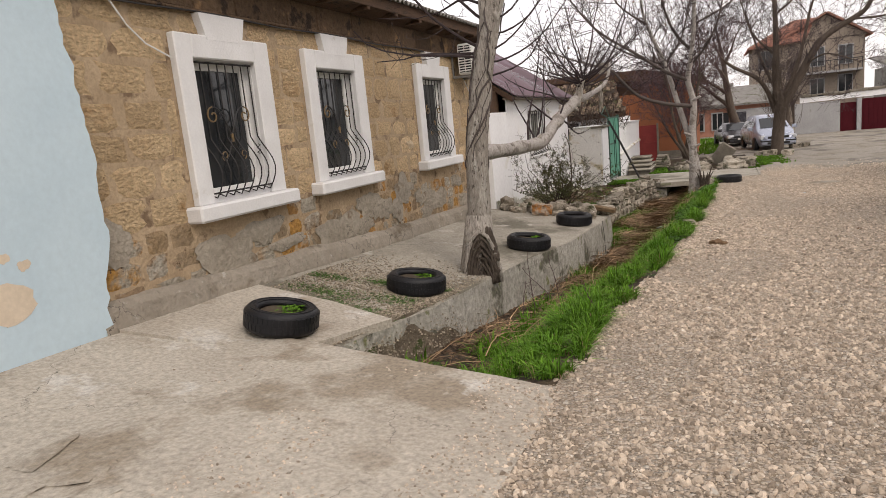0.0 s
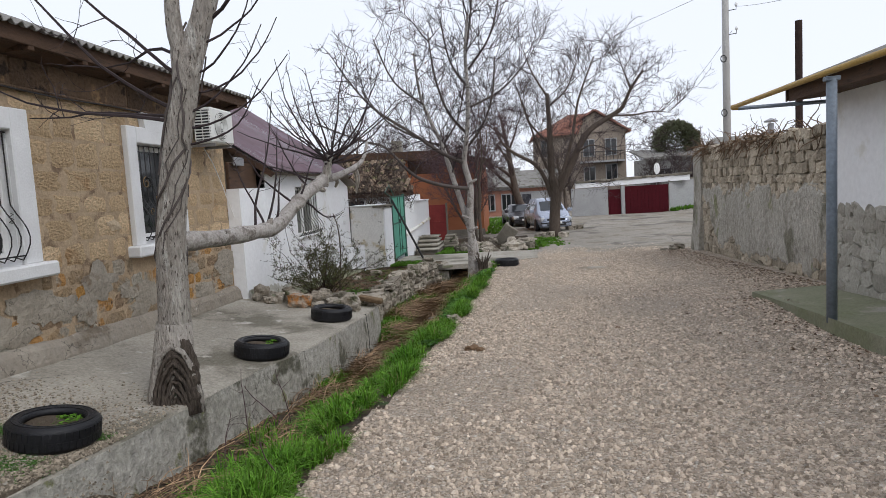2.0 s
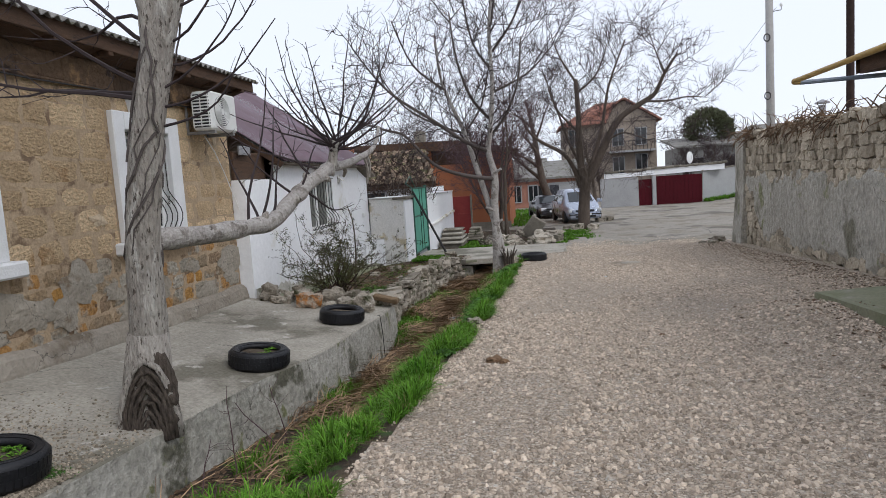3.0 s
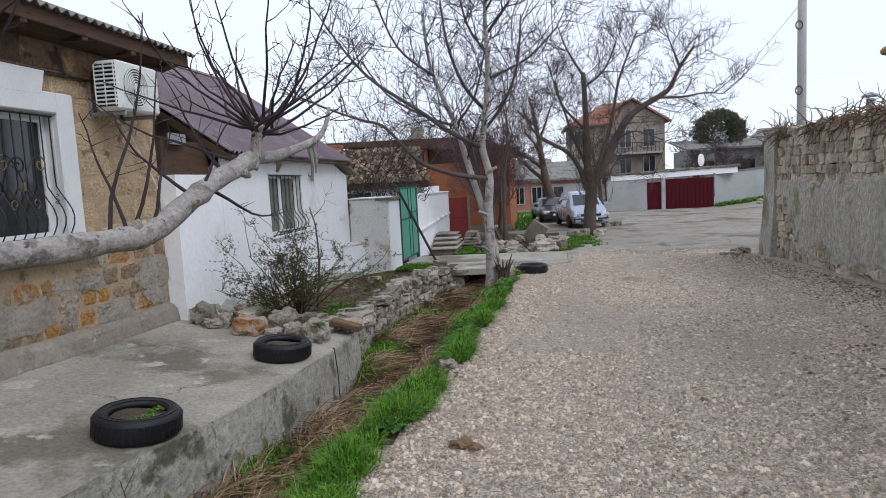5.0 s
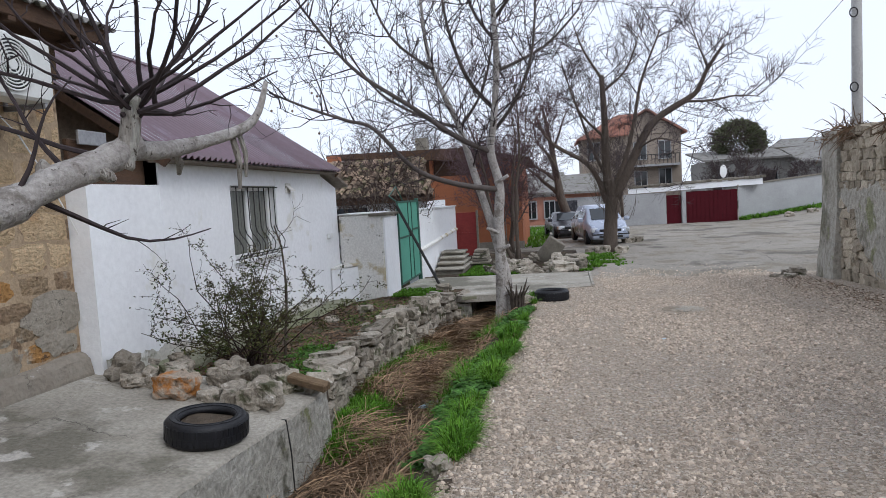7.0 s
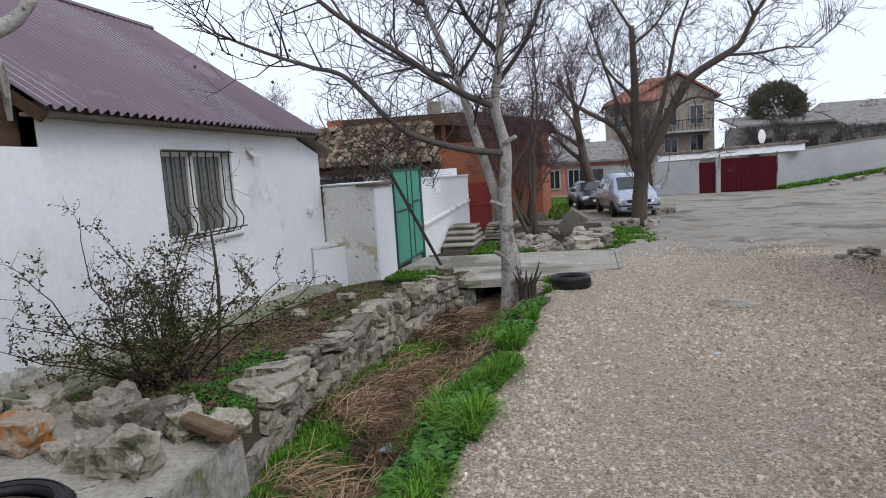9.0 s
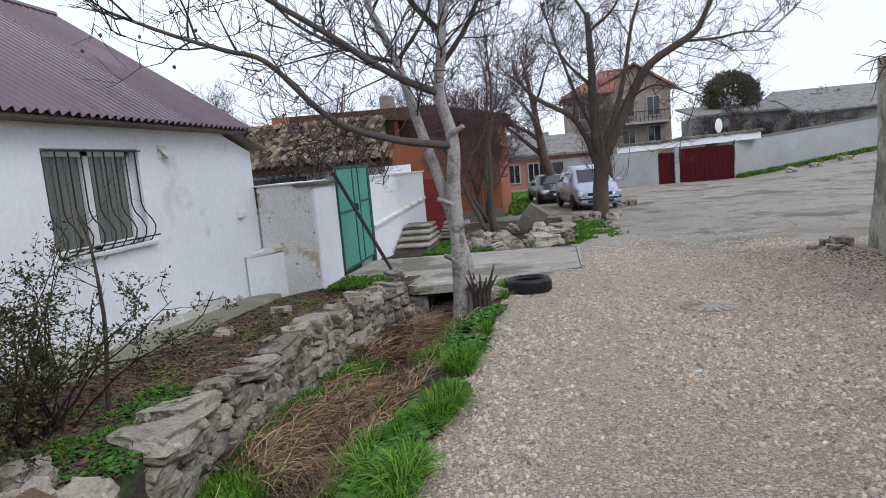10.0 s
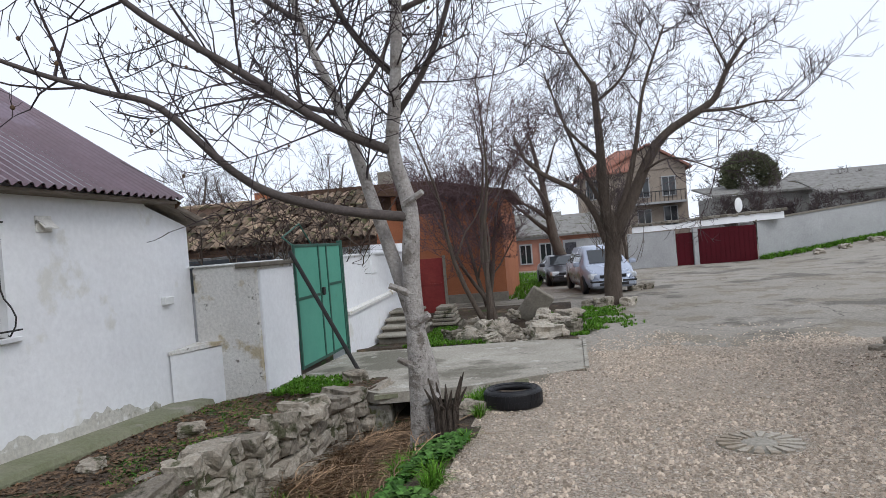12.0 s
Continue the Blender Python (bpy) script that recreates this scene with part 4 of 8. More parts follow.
part("eave_board", Geo().cbox(-4.10, -3.86, 13.3, 19.08, 2.28, 2.315, 0.005), "wood_grey", white_house)
base = Geo()
verts, faces = [], []
for i in range(166):
    y = 12.3 + i * 0.0388
    z = 0.14 - 0.056 * (y - 12.3)
    top = z + 0.13 + 0.13 * noise.noise((4, y * 1.1, 0)) + 0.07 * noise.noise((4, y * 4, 0)) + 0.05 * noise.noise((4, y * 11, 0))
    verts += [(WX + 0.012, y, z - 0.4), (WX + 0.010, y, z), (WX + 0.004, y, top)]
for i in range(165):
    faces += [(3 * i, 3 * i + 3, 3 * i + 4, 3 * i + 1), (3 * i + 1, 3 * i + 4, 3 * i + 5, 3 * i + 2)]
part("base_band", base.add(verts, faces), "whitewash_base", white_house, "peeling damp-stained foot of the wall")
part("vent", Geo().cbox(WX - 0.01, WX + 0.02, 17.0, 17.20, 1.93, 2.09, 0.006).slab([(WX, 17.01, 2.07), (WX, 17.19, 2.07), (WX + 0.10, 17.19, 1.97), (WX + 0.10, 17.01, 1.97)], (0, 0, -0.012)), "grey_render", white_house, "small yellowed vent hood")
part("meter_box", Geo().cbox(WX - 0.05, WX + 0.05, 18.92, 19.10, 1.02, 1.12, 0.01), "pvc", white_house)
part("annex", Geo().slab([(WX - 0.02, 18.71, -0.6), (WX - 0.02, 19.62, -0.6), (WX - 0.02, 19.62, 2.02), (WX - 0.02, 18.71, 2.27)], (-1.6, 0, 0)), "whitewash", white_house)
part("annex_roof", Geo().slab([(-3.90, 18.73, 2.33), (-3.90, 19.85, 2.03), (-5.8, 19.85, 2.03), (-5.8, 18.73, 2.33)], (0, 0.012, 0.05)), "wood_grey", white_house, "sloping plank roof of the annex")
wwin = new("window_4")
tagged(wwin, "wide two-leaf window of the white house", "window", kind="structure")
f = Geo()
for p, q, r, t in ((A, A + 0.07, C, D), (B - 0.07, B, C, D), ((A + B) / 2 - 0.06, (A + B) / 2 + 0.06, C, D), (A, B, C, C + 0.06), (A, B, D - 0.07, D)):
    f.cbox(-4.27, -4.20, p, q, r, t, 0.008)
part("window_frame", f, "pvc", wwin, "weathered pale frame")
for p, q in ((A + 0.06, (A + B) / 2 - 0.05), ((A + B) / 2 + 0.05, B - 0.06)):
    part("pane", Geo().box(-4.25, -4.24, p, q, C + 0.05, D - 0.06), "glass", wwin)
    cols = [(p + (q - p) * i / 40, -4.236 + 0.004 * math.sin(i * 1.1) + 0.002 * math.sin(i * 2.7)) for i in range(41)]
    drape = Geo().add([(x, y, z) for y, x in cols for z in (C + 0.06, D - 0.07)], [(2 * i, 2 * i + 2, 2 * i + 3, 2 * i + 1) for i in range(40)])
    part("curtain", drape, "blind", wwin, "grey curtain behind the glass", smooth=True)
part("sill", Geo().cbox(-4.2, -4.03, A - 0.05, B + 0.1, C - 0.05, C, 0.008), "whitewash", wwin)
g = thing("window_grille", "black iron bars bellied at the foot before a curtained window", "window grille", "window grilles")
for i in range(9):
    y = A + 0.03 + (B - A - 0.06) * i / 8
    pts = [(WX - 0.02 + (0 if t < 0.62 else 0.14 * math.sin((t - 0.62) / 0.38 * math.pi * 0.82) ** 1.4), y, D - 0.02 - (D - C - 0.03) * t) for t in [k / 12 for k in range(13)]]
    part("bar", Geo().tube(pts + [(WX + 0.02, y, C + 0.02)], 0.008, 5), "iron", g)
for z, o in ((D - 0.03, 0.02), (C + 0.06, 0.13)):
    part("rail", Geo().cbox(WX + o, WX + o + 0.02, A, B, z, z + 0.015, 0.002), "iron", g)
strip = Geo()
verts, faces = [], []
for i in range(34):
    y = 12.7 + i * 0.2
    z = 0.06 - 0.048 * (y - 12.7)
    verts += [(-4.12, y, z + 0.03), (-3.74 + 0.02 * noise.noise((0, y, 2)), y, z), (-3.71, y, z - 0.05), (-3.70, y, z - 0.3)]
for i in range(33):
    faces += [(4 * i + k, 4 * i + 4 + k, 4 * i + 5 + k, 4 * i + 1 + k) for k in range(3)]
tagged(part("pavement_strip", strip.add(verts, faces), "moss_slab"), "narrow mossy concrete strip along the white house", "pavement", kind="structure")

# ---- garden bed, bridge slab ----
def garden_z(x, y):
    f = (x + 3.7) / 1.7
    return (0.0 - 0.05 * (y - 12.7)) * (1 - f) + (-0.12 - 0.02 * (y - 12.7)) * f + 0.06 * bump_noise(x, y, 2, 1.6) + 0.02 * bump_noise(x, y, 2, 6)


bed = Geo()
rows = []
for j in range(75):
    y = 12.6 + j * 0.1
    e = curve_at(GARDEN_EDGE, y) - 0.12
    rows.append([(-3.72 + (e + 3.72) * t, y, garden_z(-3.72 + (e + 3.72) * t, y)) for t in [i / 15 for i in range(16)]] + [(e + 0.01, y, -0.9)])
n = len(rows[0])
bed.add([p for r in rows for p in r], [(j * n + i, j * n + i + 1, (j + 1) * n + i + 1, (j + 1) * n + i) for j in range(len(rows) - 1) for i in range(n - 1)])
tagged(part("ground_bed", bed, "dirt", smooth=True), "dark garden soil with moss and fallen leaves", "garden bed", kind="structure")
bridge = Geo()
near = [(-3.12, 19.95), (-2.3, 19.75), (-1.45, 19.12), (-0.4, 19.32), (0.34, 19.80), (1.04, 20.25)]
far = [(1.10, 23.2), (0.2, 23.3), (-1.5, 23.15), (-3.12, 23.0)]
bridge.slab([(x, y, road_z(y) + 0.012) for x, y in near + far], (0, 0, -0.13))
tagged(part("pavement_bridge", bridge, "concrete"), "pale concrete slab bridging the ditch before the gate", "pavement", kind="structure")
tagged(part("pavement_bridge_edge", Geo().slab([(-1.5, 19.06, -0.255), (0.32, 19.74, -0.275), (0.32, 19.84, -0.275), (-1.5, 19.16, -0.255)], (0, 0, -0.05)), "moss_slab"), "mossy lip of the bridge slab", "pavement", kind="structure")
culvert = Geo().box(-2.2, -1.35, 19.25, 23, -1.2, -0.42).box(0.05, 1.0, 19.9, 23, -1.2, -0.43)
tagged(part("culvert_wall", culvert, "concrete_wall"), "dark culvert sides under the slab", "culvert", kind="structure")
rail = thing("steel_strip", "pale steel strip set in the ground between slab and road", "steel strip")
part("strip", Geo().slab([(1.045, 20.28, road_z(20.3) + 0.030), (1.10, 20.28, road_z(20.3) + 0.030), (1.17, 23.25, road_z(23.2) + 0.030), (1.115, 23.25, road_z(23.2) + 0.030)], (0, 0, -0.08)), "concrete", rail)

# ---- gate, walls of the yard ----
yard = thing("yard_wall", "stained grey and white rendered wall before the gate", "wall")
part("wall", Geo().cbox(-4.08, -3.14, 19.62, 20.74, -0.7, 1.45, 0.03), "grey_render", yard)
part("side_face", Geo().cbox(-3.15, -3.10, 19.64, 20.74, -0.7, 1.36, 0.012), "whitewash", yard, "freshly whitewashed side")
part("coping", Geo().cbox(-4.1, -3.25, 19.58, 20.76, 1.45, 1.475, 0.008), "pvc", yard)
part("coping", Geo().cbox(-3.42, -3.04, 19.56, 20.80, 1.40, 1.46, 0.012), "rebar", yard, "dark broken coping stone")
part("ledge", Geo().slab([(-4.08, 18.95, 0.38), (-3.68, 19.64, 0.40), (-4.08, 19.64, 0.40)], (0, 0, 0.05)), "grey_render", yard)
part("buttress", Geo().slab([(-4.08, 18.98, -0.6), (-3.72, 19.63, -0.6), (-4.08, 19.63, -0.6)], (0, 0, 0.98)), "whitewash", yard)
gate = thing("gate", "green sheet-metal gate with dark frame and wicket", "gate")
GX = -3.10
part("leaf", Geo().cbox(GX - 0.02, GX + 0.005, 20.80, 22.92, -0.22, 1.66, 0.004), "green_gate", gate)
for y in (20.78, 21.78, 22.16, 22.88):
    part("stile", Geo().cbox(GX - 0.01, GX + 0.022, y, y + 0.045, -0.22, 1.68, 0.004), "green_dark", gate)
for z, y0, y1 in ((1.63, 20.8, 22.92), (-0.22, 20.8, 22.92), (0.82, 20.8, 21.78), (0.95, 22.16, 22.9)):
    part("rail", Geo().cbox(GX - 0.01, GX + 0.018, y0, y1, z, z + 0.045, 0.004), "green_dark", gate)
part("latch", Geo().cbox(GX + 0.02, GX + 0.06, 21.82, 21.90, 0.82, 0.95, 0.008), "iron", gate)
part("post", Geo().cbox(GX - 0.06, GX + 0.03, 22.93, 23.01, -0.5, 1.72, 0.008), "green_dark", gate)
prop = thing("steel_prop", "dark green steel pipe leaning from gate post to slab", "prop")
part("pipe", Geo().tube([(-3.05, 20.55, 1.58), (-2.20, 20.75, road_z(20.75) + 0.02)], 0.032, 8), "iron", prop)
arch = thing("gate_arch", "thin steel rod arch over the gate", "gate arch")
part("rod", Geo().tube([(-3.1, 20.8, 1.66), (-3.3, 20.9, 1.80), (-3.3, 21.6, 2.02), (-3.2, 21.8, 1.68)], 0.014, 6), "green_dark", arch)
ww = thing("yard_wall", "whitewashed masonry yard wall with a ledge", "wall")
part("wall", Geo().slab([(-3.12, 23.02, -0.6), (-3.12, 29.6, -0.7), (-3.12, 29.6, 1.36), (-3.12, 23.02, 1.42)], (-0.3, 0, 0)), "whitewash", ww)
part("ledge", Geo().slab([(-3.12, 23.1, 0.42), (-3.12, 29.5, 0.62), (-3.06, 29.5, 0.58), (-3.06, 23.1, 0.38)], (0, 0, -0.06)), "grey_render", ww)
part("coping", Geo().slab([(-3.46, 23.02, 1.42), (-3.46, 29.6, 1.36), (-3.08, 29.6, 1.36), (-3.08, 23.02, 1.42)], (0, 0, 0.035)), "whitewash", ww)
part("pilaster", Geo().cbox(-3.13, -3.09, 24.9, 25.25, 1.0, 1.42, 0.01), "whitewash", ww)
door = new("door_1")
tagged(door, "dark red sheet-metal door standing open at the wall's end", "door", kind="structure")
part("leaf", Geo().cbox(-3.12, -2.40, 29.62, 29.66, -0.42, 1.12, 0.005), "red_door", door)
part("jamb", Geo().cbox(-2.40, -2.33, 29.58, 29.68, -0.5, 1.18, 0.006), "rebar", door)
part("rail", Geo().cbox(-3.1, -2.42, 29.605, 29.62, 0.35, 0.41, 0.004), "red_door", door)
steps = thing("stone_steps", "grey stone steps and stacked slabs by the yard wall", "steps")
for i in range(4):
    z = road_z(25) - 0.03 + 0.125 * i
    part("tread", Geo().cbox(-3.06, -2.22 - 0.04 * i, 24.7 + i * 0.38, 26.6, z + 0.06, z + 0.125, 0.018), "concrete", steps)
    part("riser", Geo().cbox(-3.05, -2.28 - 0.04 * i, 24.78 + i * 0.38, 26.55, z - 0.08, z + 0.06, 0.01), "rebar", steps)
pile = thing("slab_pile", "stack of thin grey stone slabs", "slab pile")
for i in range(5):
    part("slab", Geo().cbox(-2.35 + 0.03 * i, -1.75 - 0.02 * i, 27.0 + 0.04 * i, 27.9, -0.46 + i * 0.09, -0.39 + i * 0.09, 0.012), "rock", pile)

# ---- right-hand side: house, slab, post, gas pipe, rubble wall ----
rh = thing("corner_house", "white rendered house with stone-clad base and corrugated roof", "house")
RX = 4.52
part("wall", Geo().box(RX, RX + 0.4, -14, 10.55, 1.30, 2.9), "whitewash", rh)
part("base", Geo().box(RX + 0.015, RX + 0.4, -14, 10.50, -0.4, 1.30), "plaster_old", rh)
part("end_wall", Geo().box(RX + 0.4, 10, 10.3, 10.55, -0.4, 2.9), "whitewash", rh)
part("fascia", Geo().slab([(4.05, 10.70, 2.70), (4.05, -14, 2.70), (4.05, -14, 2.86), (4.05, 10.70, 2.86)], (0.04, 0, 0)), "wood_brown", rh)
part("soffit", Geo().slab([(4.08, 10.70, 2.70), (4.08, -14, 2.70), (RX + 0.1, -14, 2.74), (RX + 0.1, 10.70, 2.74)], (0, 0, 0.03)), "wood_brown", rh)
part("barge_board", Geo().slab([(4.03, 10.72, 2.70), (4.03, 10.72, 2.88), (7.2, 10.72, 3.95), (7.2, 10.72, 3.75)], (0, 0.03, 0)), "wood_brown", rh)
part("gable", Geo().slab([(RX, 10.5, 2.88), (9.9, 10.5, 2.88), (7.2, 10.5, 3.85)], (0, -0.2, 0)), "whitewash", rh)
part("roof", corrugated(-14, 10.86, (3.93, 2.86), (7.2, 3.98), 0.13, 0.022), "slate", rh, "grey corrugated asbestos roof")
part("roof", corrugated(-14, 10.86, (10.4, 2.86), (7.2, 3.98), 0.13, 0.022), "slate", rh)
rslab = Geo().slab([(3.62, 10.85, 0.205), (3.30, 8.2, 0.445), (3.15, 5.0, 0.60), (3.1, 0, 0.75), (4.6, 0, 0.75), (4.6, 10.85, 0.26)], (0, 0, -0.5))
tagged(part("pavement_slab", rslab, "moss_slab"), "mossy concrete slab along the corner house", "pavement", kind="structure")
post = thing("steel_post", "blue-grey steel pipe post carrying the gas line", "post")
part("pipe", Geo().tube([(3.33, 8.0, 0.40), (3.33, 8.0, 2.62)], 0.045, 12), "post_blue", post, smooth=True)
part("bracket", Geo().cbox(3.27, 3.39, 7.96, 8.04, 2.60, 2.64, 0.005), "post_blue", post)
gas = thing("gas_pipe", "yellow overhead gas pipe on steel posts", "gas pipe")
part("pipe", Geo().tube([(3.33, -8, 2.70), (3.33, 8, 2.69), (3.31, 10.55, 2.66)], 0.028, 10), "yellow", gas, smooth=True)
part("elbow", Geo().tube([(3.31, 10.55, 2.66), (3.33, 10.62, 2.66), (3.42, 10.66, 2.66)], 0.032, 10), "yellow", gas)
part("branch", Geo().tube([(3.40, 10.64, 2.65), (4.6, 10.6, 2.66)], 0.025, 8), "post_blue", gas)

rub = thing("rubble_wall", "tall rubble stone wall with crumbling grey plaster", "wall")
RWX = 5.12
rub.matrix_basis = Matrix.Translation((RWX, 10.5, 0)) @ pose(0, 0, 0, 0, 0, -1.7) @ Matrix.Translation((-RWX, -10.5, 0))
core = Geo().box(RWX + 0.06, RWX + 0.45, 10.5, 19.75, -0.6, 2.36)
part("core", core, "gap", rub)


def plaster_cover(y, z):
    """Above zero where the old plaster still clings to the wall."""
    top = 1.55 + 0.14 * noise.noise((3, y * 0.9, 0)) + 0.05 * noise.noise((3, y * 4.2, 0))
    foot = 0.30 - 0.04 * (y - 10.5) + 0.40 * noise.noise((8, y * 0.8, 0)) + max(0, y - 17.6) * 0.75 + max(0, 11.6 - y) * 0.8
    return min(top - z, z - foot, 0.30) + 0.16 * noise.noise((y * 2.1, z * 2.6, 4)) + 0.10 * noise.noise((y * 6.5, z * 7.0, 9))


bedding = Geo()
ny, nz = 120, 36
bedding.add([(RWX + 0.045 + 0.02 * noise.noise((10.5 + 9.0 * i / ny * 2.0, k * 0.3, 6)), 10.5 + 9.0 * i / ny, -0.5 + 2.92 * k / nz) for i in range(ny + 1) for k in range(nz + 1)],
            [(i * (nz + 1) + k, i * (nz + 1) + k + 1, (i + 1) * (nz + 1) + k + 1, (i + 1) * (nz + 1) + k) for i in range(ny) for k in range(nz)])
part("bedding", bedding, "gap", rub, "crumbly mortar between the stones", smooth=True)
ny, nz, y0, z0, st = 250, 70, 10.5, -0.55, 0.035
at, verts, faces = {}, [], []


def plaster_corner(i, k):
    if (i, k) not in at:
        y, z = y0 + i * st, z0 + k * st
        c = plaster_cover(y, z)
        y += 0.012 * noise.noise((y * 30, z * 30, 1))
        z += 0.012 * noise.noise((y * 30, z * 30, 2))
        at[i, k] = len(verts)
        verts.append((RWX + 0.03 - 0.055 * max(-0.6, min(1.0, c / 0.10)) + 0.03 * noise.noise((y * 1.3, z * 1.6, 4)) + 0.008 * noise.noise((y * 9, z * 9, 4)), y, z))
    return at[i, k]


for i in range(ny):
    for k in range(nz):
        if max(plaster_cover(y0 + (i + u) * st, z0 + (k + t) * st) for u in (0, 1) for t in (0, 1)) > 0:
            faces.append((plaster_corner(i, k), plaster_corner(i, k + 1), plaster_corner(i + 1, k + 1), plaster_corner(i + 1, k)))
part("plaster", Geo().add(verts, faces), "plaster_old", rub, "crumbling grey-green plaster over the stones", smooth=True, fix=False)
endp = Geo()
verts, faces = [], []
for i in range(13):
    z = -0.5 + i * 0.25
    w0 = 0.10 * max(0, 1 - (z + 0.3) / 1.4) + 0.01 * noise.noise((z * 3, 0, 0))
    verts += [(RWX - 0.06 - w0, 19.30, z), (RWX - 0.08 - w0, 19.95 + w0, z), (RWX + 0.5, 19.98 + w0, z), (RWX + 0.5, 19.30, z)]
for i in range(12):
    faces += [(4 * i + k, 4 * i + (k + 1) % 4, 4 * i + 4 + (k + 1) % 4, 4 * i + 4 + k) for k in range(4)]
part("end_pier", endp.add(verts, faces + [(48, 49, 50, 51)]), "plaster_old", rub, "plastered pier at the wall's end")

# ---- far end of the street ----
fw = thing("street_wall", "grey block wall with rough coping at the far end", "wall")
part("wall", Geo().cbox(4.7, 7.25, 49.2, 49.5, -1.4, 1.20, 0.02), "grey_block", fw)
part("wall", Geo().slab([(11.5, 49.2, -1.2), (40, 61, 1.2), (40, 61, 3.6), (11.5, 49.2, 1.32)], (0.1, 0.3, 0)), "grey_block", fw)
part("coping", Geo().slab([(11.4, 49.1, 1.32), (40, 60.9, 3.6), (40.1, 61.3, 3.6), (11.5, 49.6, 1.32)], (0, 0, 0.10)), "rebar", fw, "dark rough coping")
part("pillar", Geo().cbox(8.17, 8.42, 49.1, 49.4, -1.1, 1.25, 0.015), "grey_block", fw)
part("lintel", Geo().slab([(5.0, 49.15, 1.22), (12.9, 49.15, 1.40), (12.9, 49.15, 1.78), (8.4, 49.15, 1.72), (7.3, 49.15, 1.52), (5.0, 49.15, 1.60)], (0, 0.4, 0)), "whitewash", fw, "white band above the gates")
rr = random.Random(8)
for i in range(26):
    x = 5.0 + i * 0.31
    part("coping_stone", Geo().cbox(x, x + 0.3, 49.05, 49.6, 1.58 + 0.008 * i + rr.uniform(-0.03, 0.03), 1.70 + 0.008 * i + rr.uniform(0, 0.06), 0.03), "rebar", fw)
for name, a, b, z0, z1 in (("metal_gate", 8.45, 11.45, -0.95, 1.18), ("metal_gate", 7.28, 8.15, -0.93, 1.02)):
    mg = thing(name, "maroon sheet-metal gate in the far wall", "gate", "maroon gates")
    part("leaf", Geo().cbox(a, b, 49.24, 49.30, z0, z1, 0.006), "maroon", mg)
    k = max(2, round((b - a) / 0.25))
    for i in range(k):
        x = a + (b - a) * (i + 0.5) / k
        part("rib", Geo().cbox(x - 0.012, x + 0.012, 49.225, 49.245, z0, z1, 0.004), "maroon", mg)
dish = thing("satellite_dish", "white satellite dish above the far wall", "satellite dish")
verts, faces = [], []
for i in range(7):
    for s in range(20):
        a, r = 2 * math.pi * s / 20, 0.33 * i / 6
        verts.append((10.85 + 0.75 * r * math.cos(a), 49.9 + 0.5 * r * r + 0.5 * r * math.cos(a), 2.32 + 1.25 * r * math.sin(a)))
for i in range(6):
    faces += [(i * 20 + s, i * 20 + (s + 1) % 20, (i + 1) * 20 + (s + 1) % 20, (i + 1) * 20 + s) for s in range(20)]
part("reflector", Geo().add(verts, faces), "pvc", dish, smooth=True)
part("mount", Geo().tube([(10.85, 50.2, 1.0), (10.85, 50.05, 2.3)], 0.03, 6), "steel", dish)


def house_windows(owner, axis, at, spots, w, h, thick=0.12):
    for u, z in spots:
        if axis == "y":
            fr = Geo().box(u - w / 2 - 0.1, u + w / 2 + 0.1, at - thick, at + 0.02, z - 0.1, z + h + 0.1)
            gl = Geo().box(u - w / 2, u - 0.04, at - thick - 0.02, at, z, z + h).box(u + 0.04, u + w / 2, at - thick - 0.02, at, z, z + h)
        else:
            fr = Geo().box(at - 0.02, at + thick, u - w / 2 - 0.1, u + w / 2 + 0.1, z - 0.1, z + h + 0.1)
            gl = Geo().box(at, at + thick + 0.02, u - w / 2, u - 0.04, z, z + h).box(at, at + thick + 0.02, u + 0.04, u + w / 2, z, z + h)
        wob = part("window", fr, "grey_block", owner)
        part("pane", gl, "glass", wob)


big = thing("tall_house", "three-storey brown stone house with red tiled roof", "house")
part("wall", Geo().box(3.4, 13.2, 76, 84, -3, 6.88), "house_brown_hazed", big)
part("gable", Geo().slab([(5.6, 75.9, 6.9), (13.4, 75.9, 6.9), (9.9, 75.9, 9.15)], (0, 8, 0)), "house_brown_hazed", big)
part("roof", Geo().slab([(5.2, 75.4, 6.75), (9.9, 75.4, 9.25), (9.9, 84.5, 9.25), (5.2, 84.5, 6.75)], (-0.08, 0, 0.16)), "red_tile_hazed", big)
part("roof", Geo().slab([(13.7, 75.4, 6.75), (9.9, 75.4, 9.25), (9.9, 84.5, 9.25), (13.7, 84.5, 6.75)], (0.08, 0, 0.16)), "red_tile_hazed", big)
part("roof", Geo().slab([(2.9, 75.6, 6.6), (7.2, 77.5, 8.9), (7.2, 84, 8.9), (2.9, 84, 6.6)], (0, 0, 0.16)), "red_tile_hazed", big)
part("roof_front", Geo().slab([(2.9, 75.3, 6.65), (8.0, 75.2, 6.85), (9.0, 76.2, 8.9), (7.2, 77.5, 9.0)], (0, 0, 0.16)), "red_tile_hazed", big)
house_windows(big, "y", 76, [(4.6, 4.6), (11.6, 4.4), (11.6, 1.6), (9.2, 1.4), (9.2, 4.4)], 1.1, 1.7)
part("balcony", Geo().box(8.2, 12.9, 74.9, 76, 3.6, 3.8), "grey_block", big)
for i in range(13):
    part("baluster", Geo().box(8.25 + i * 0.38, 8.30 + i * 0.38, 74.92, 74.97, 3.8, 4.75), "iron", big)
part("balcony_rail", Geo().box(8.2, 12.9, 74.9, 75, 4.72, 4.8), "iron", big)
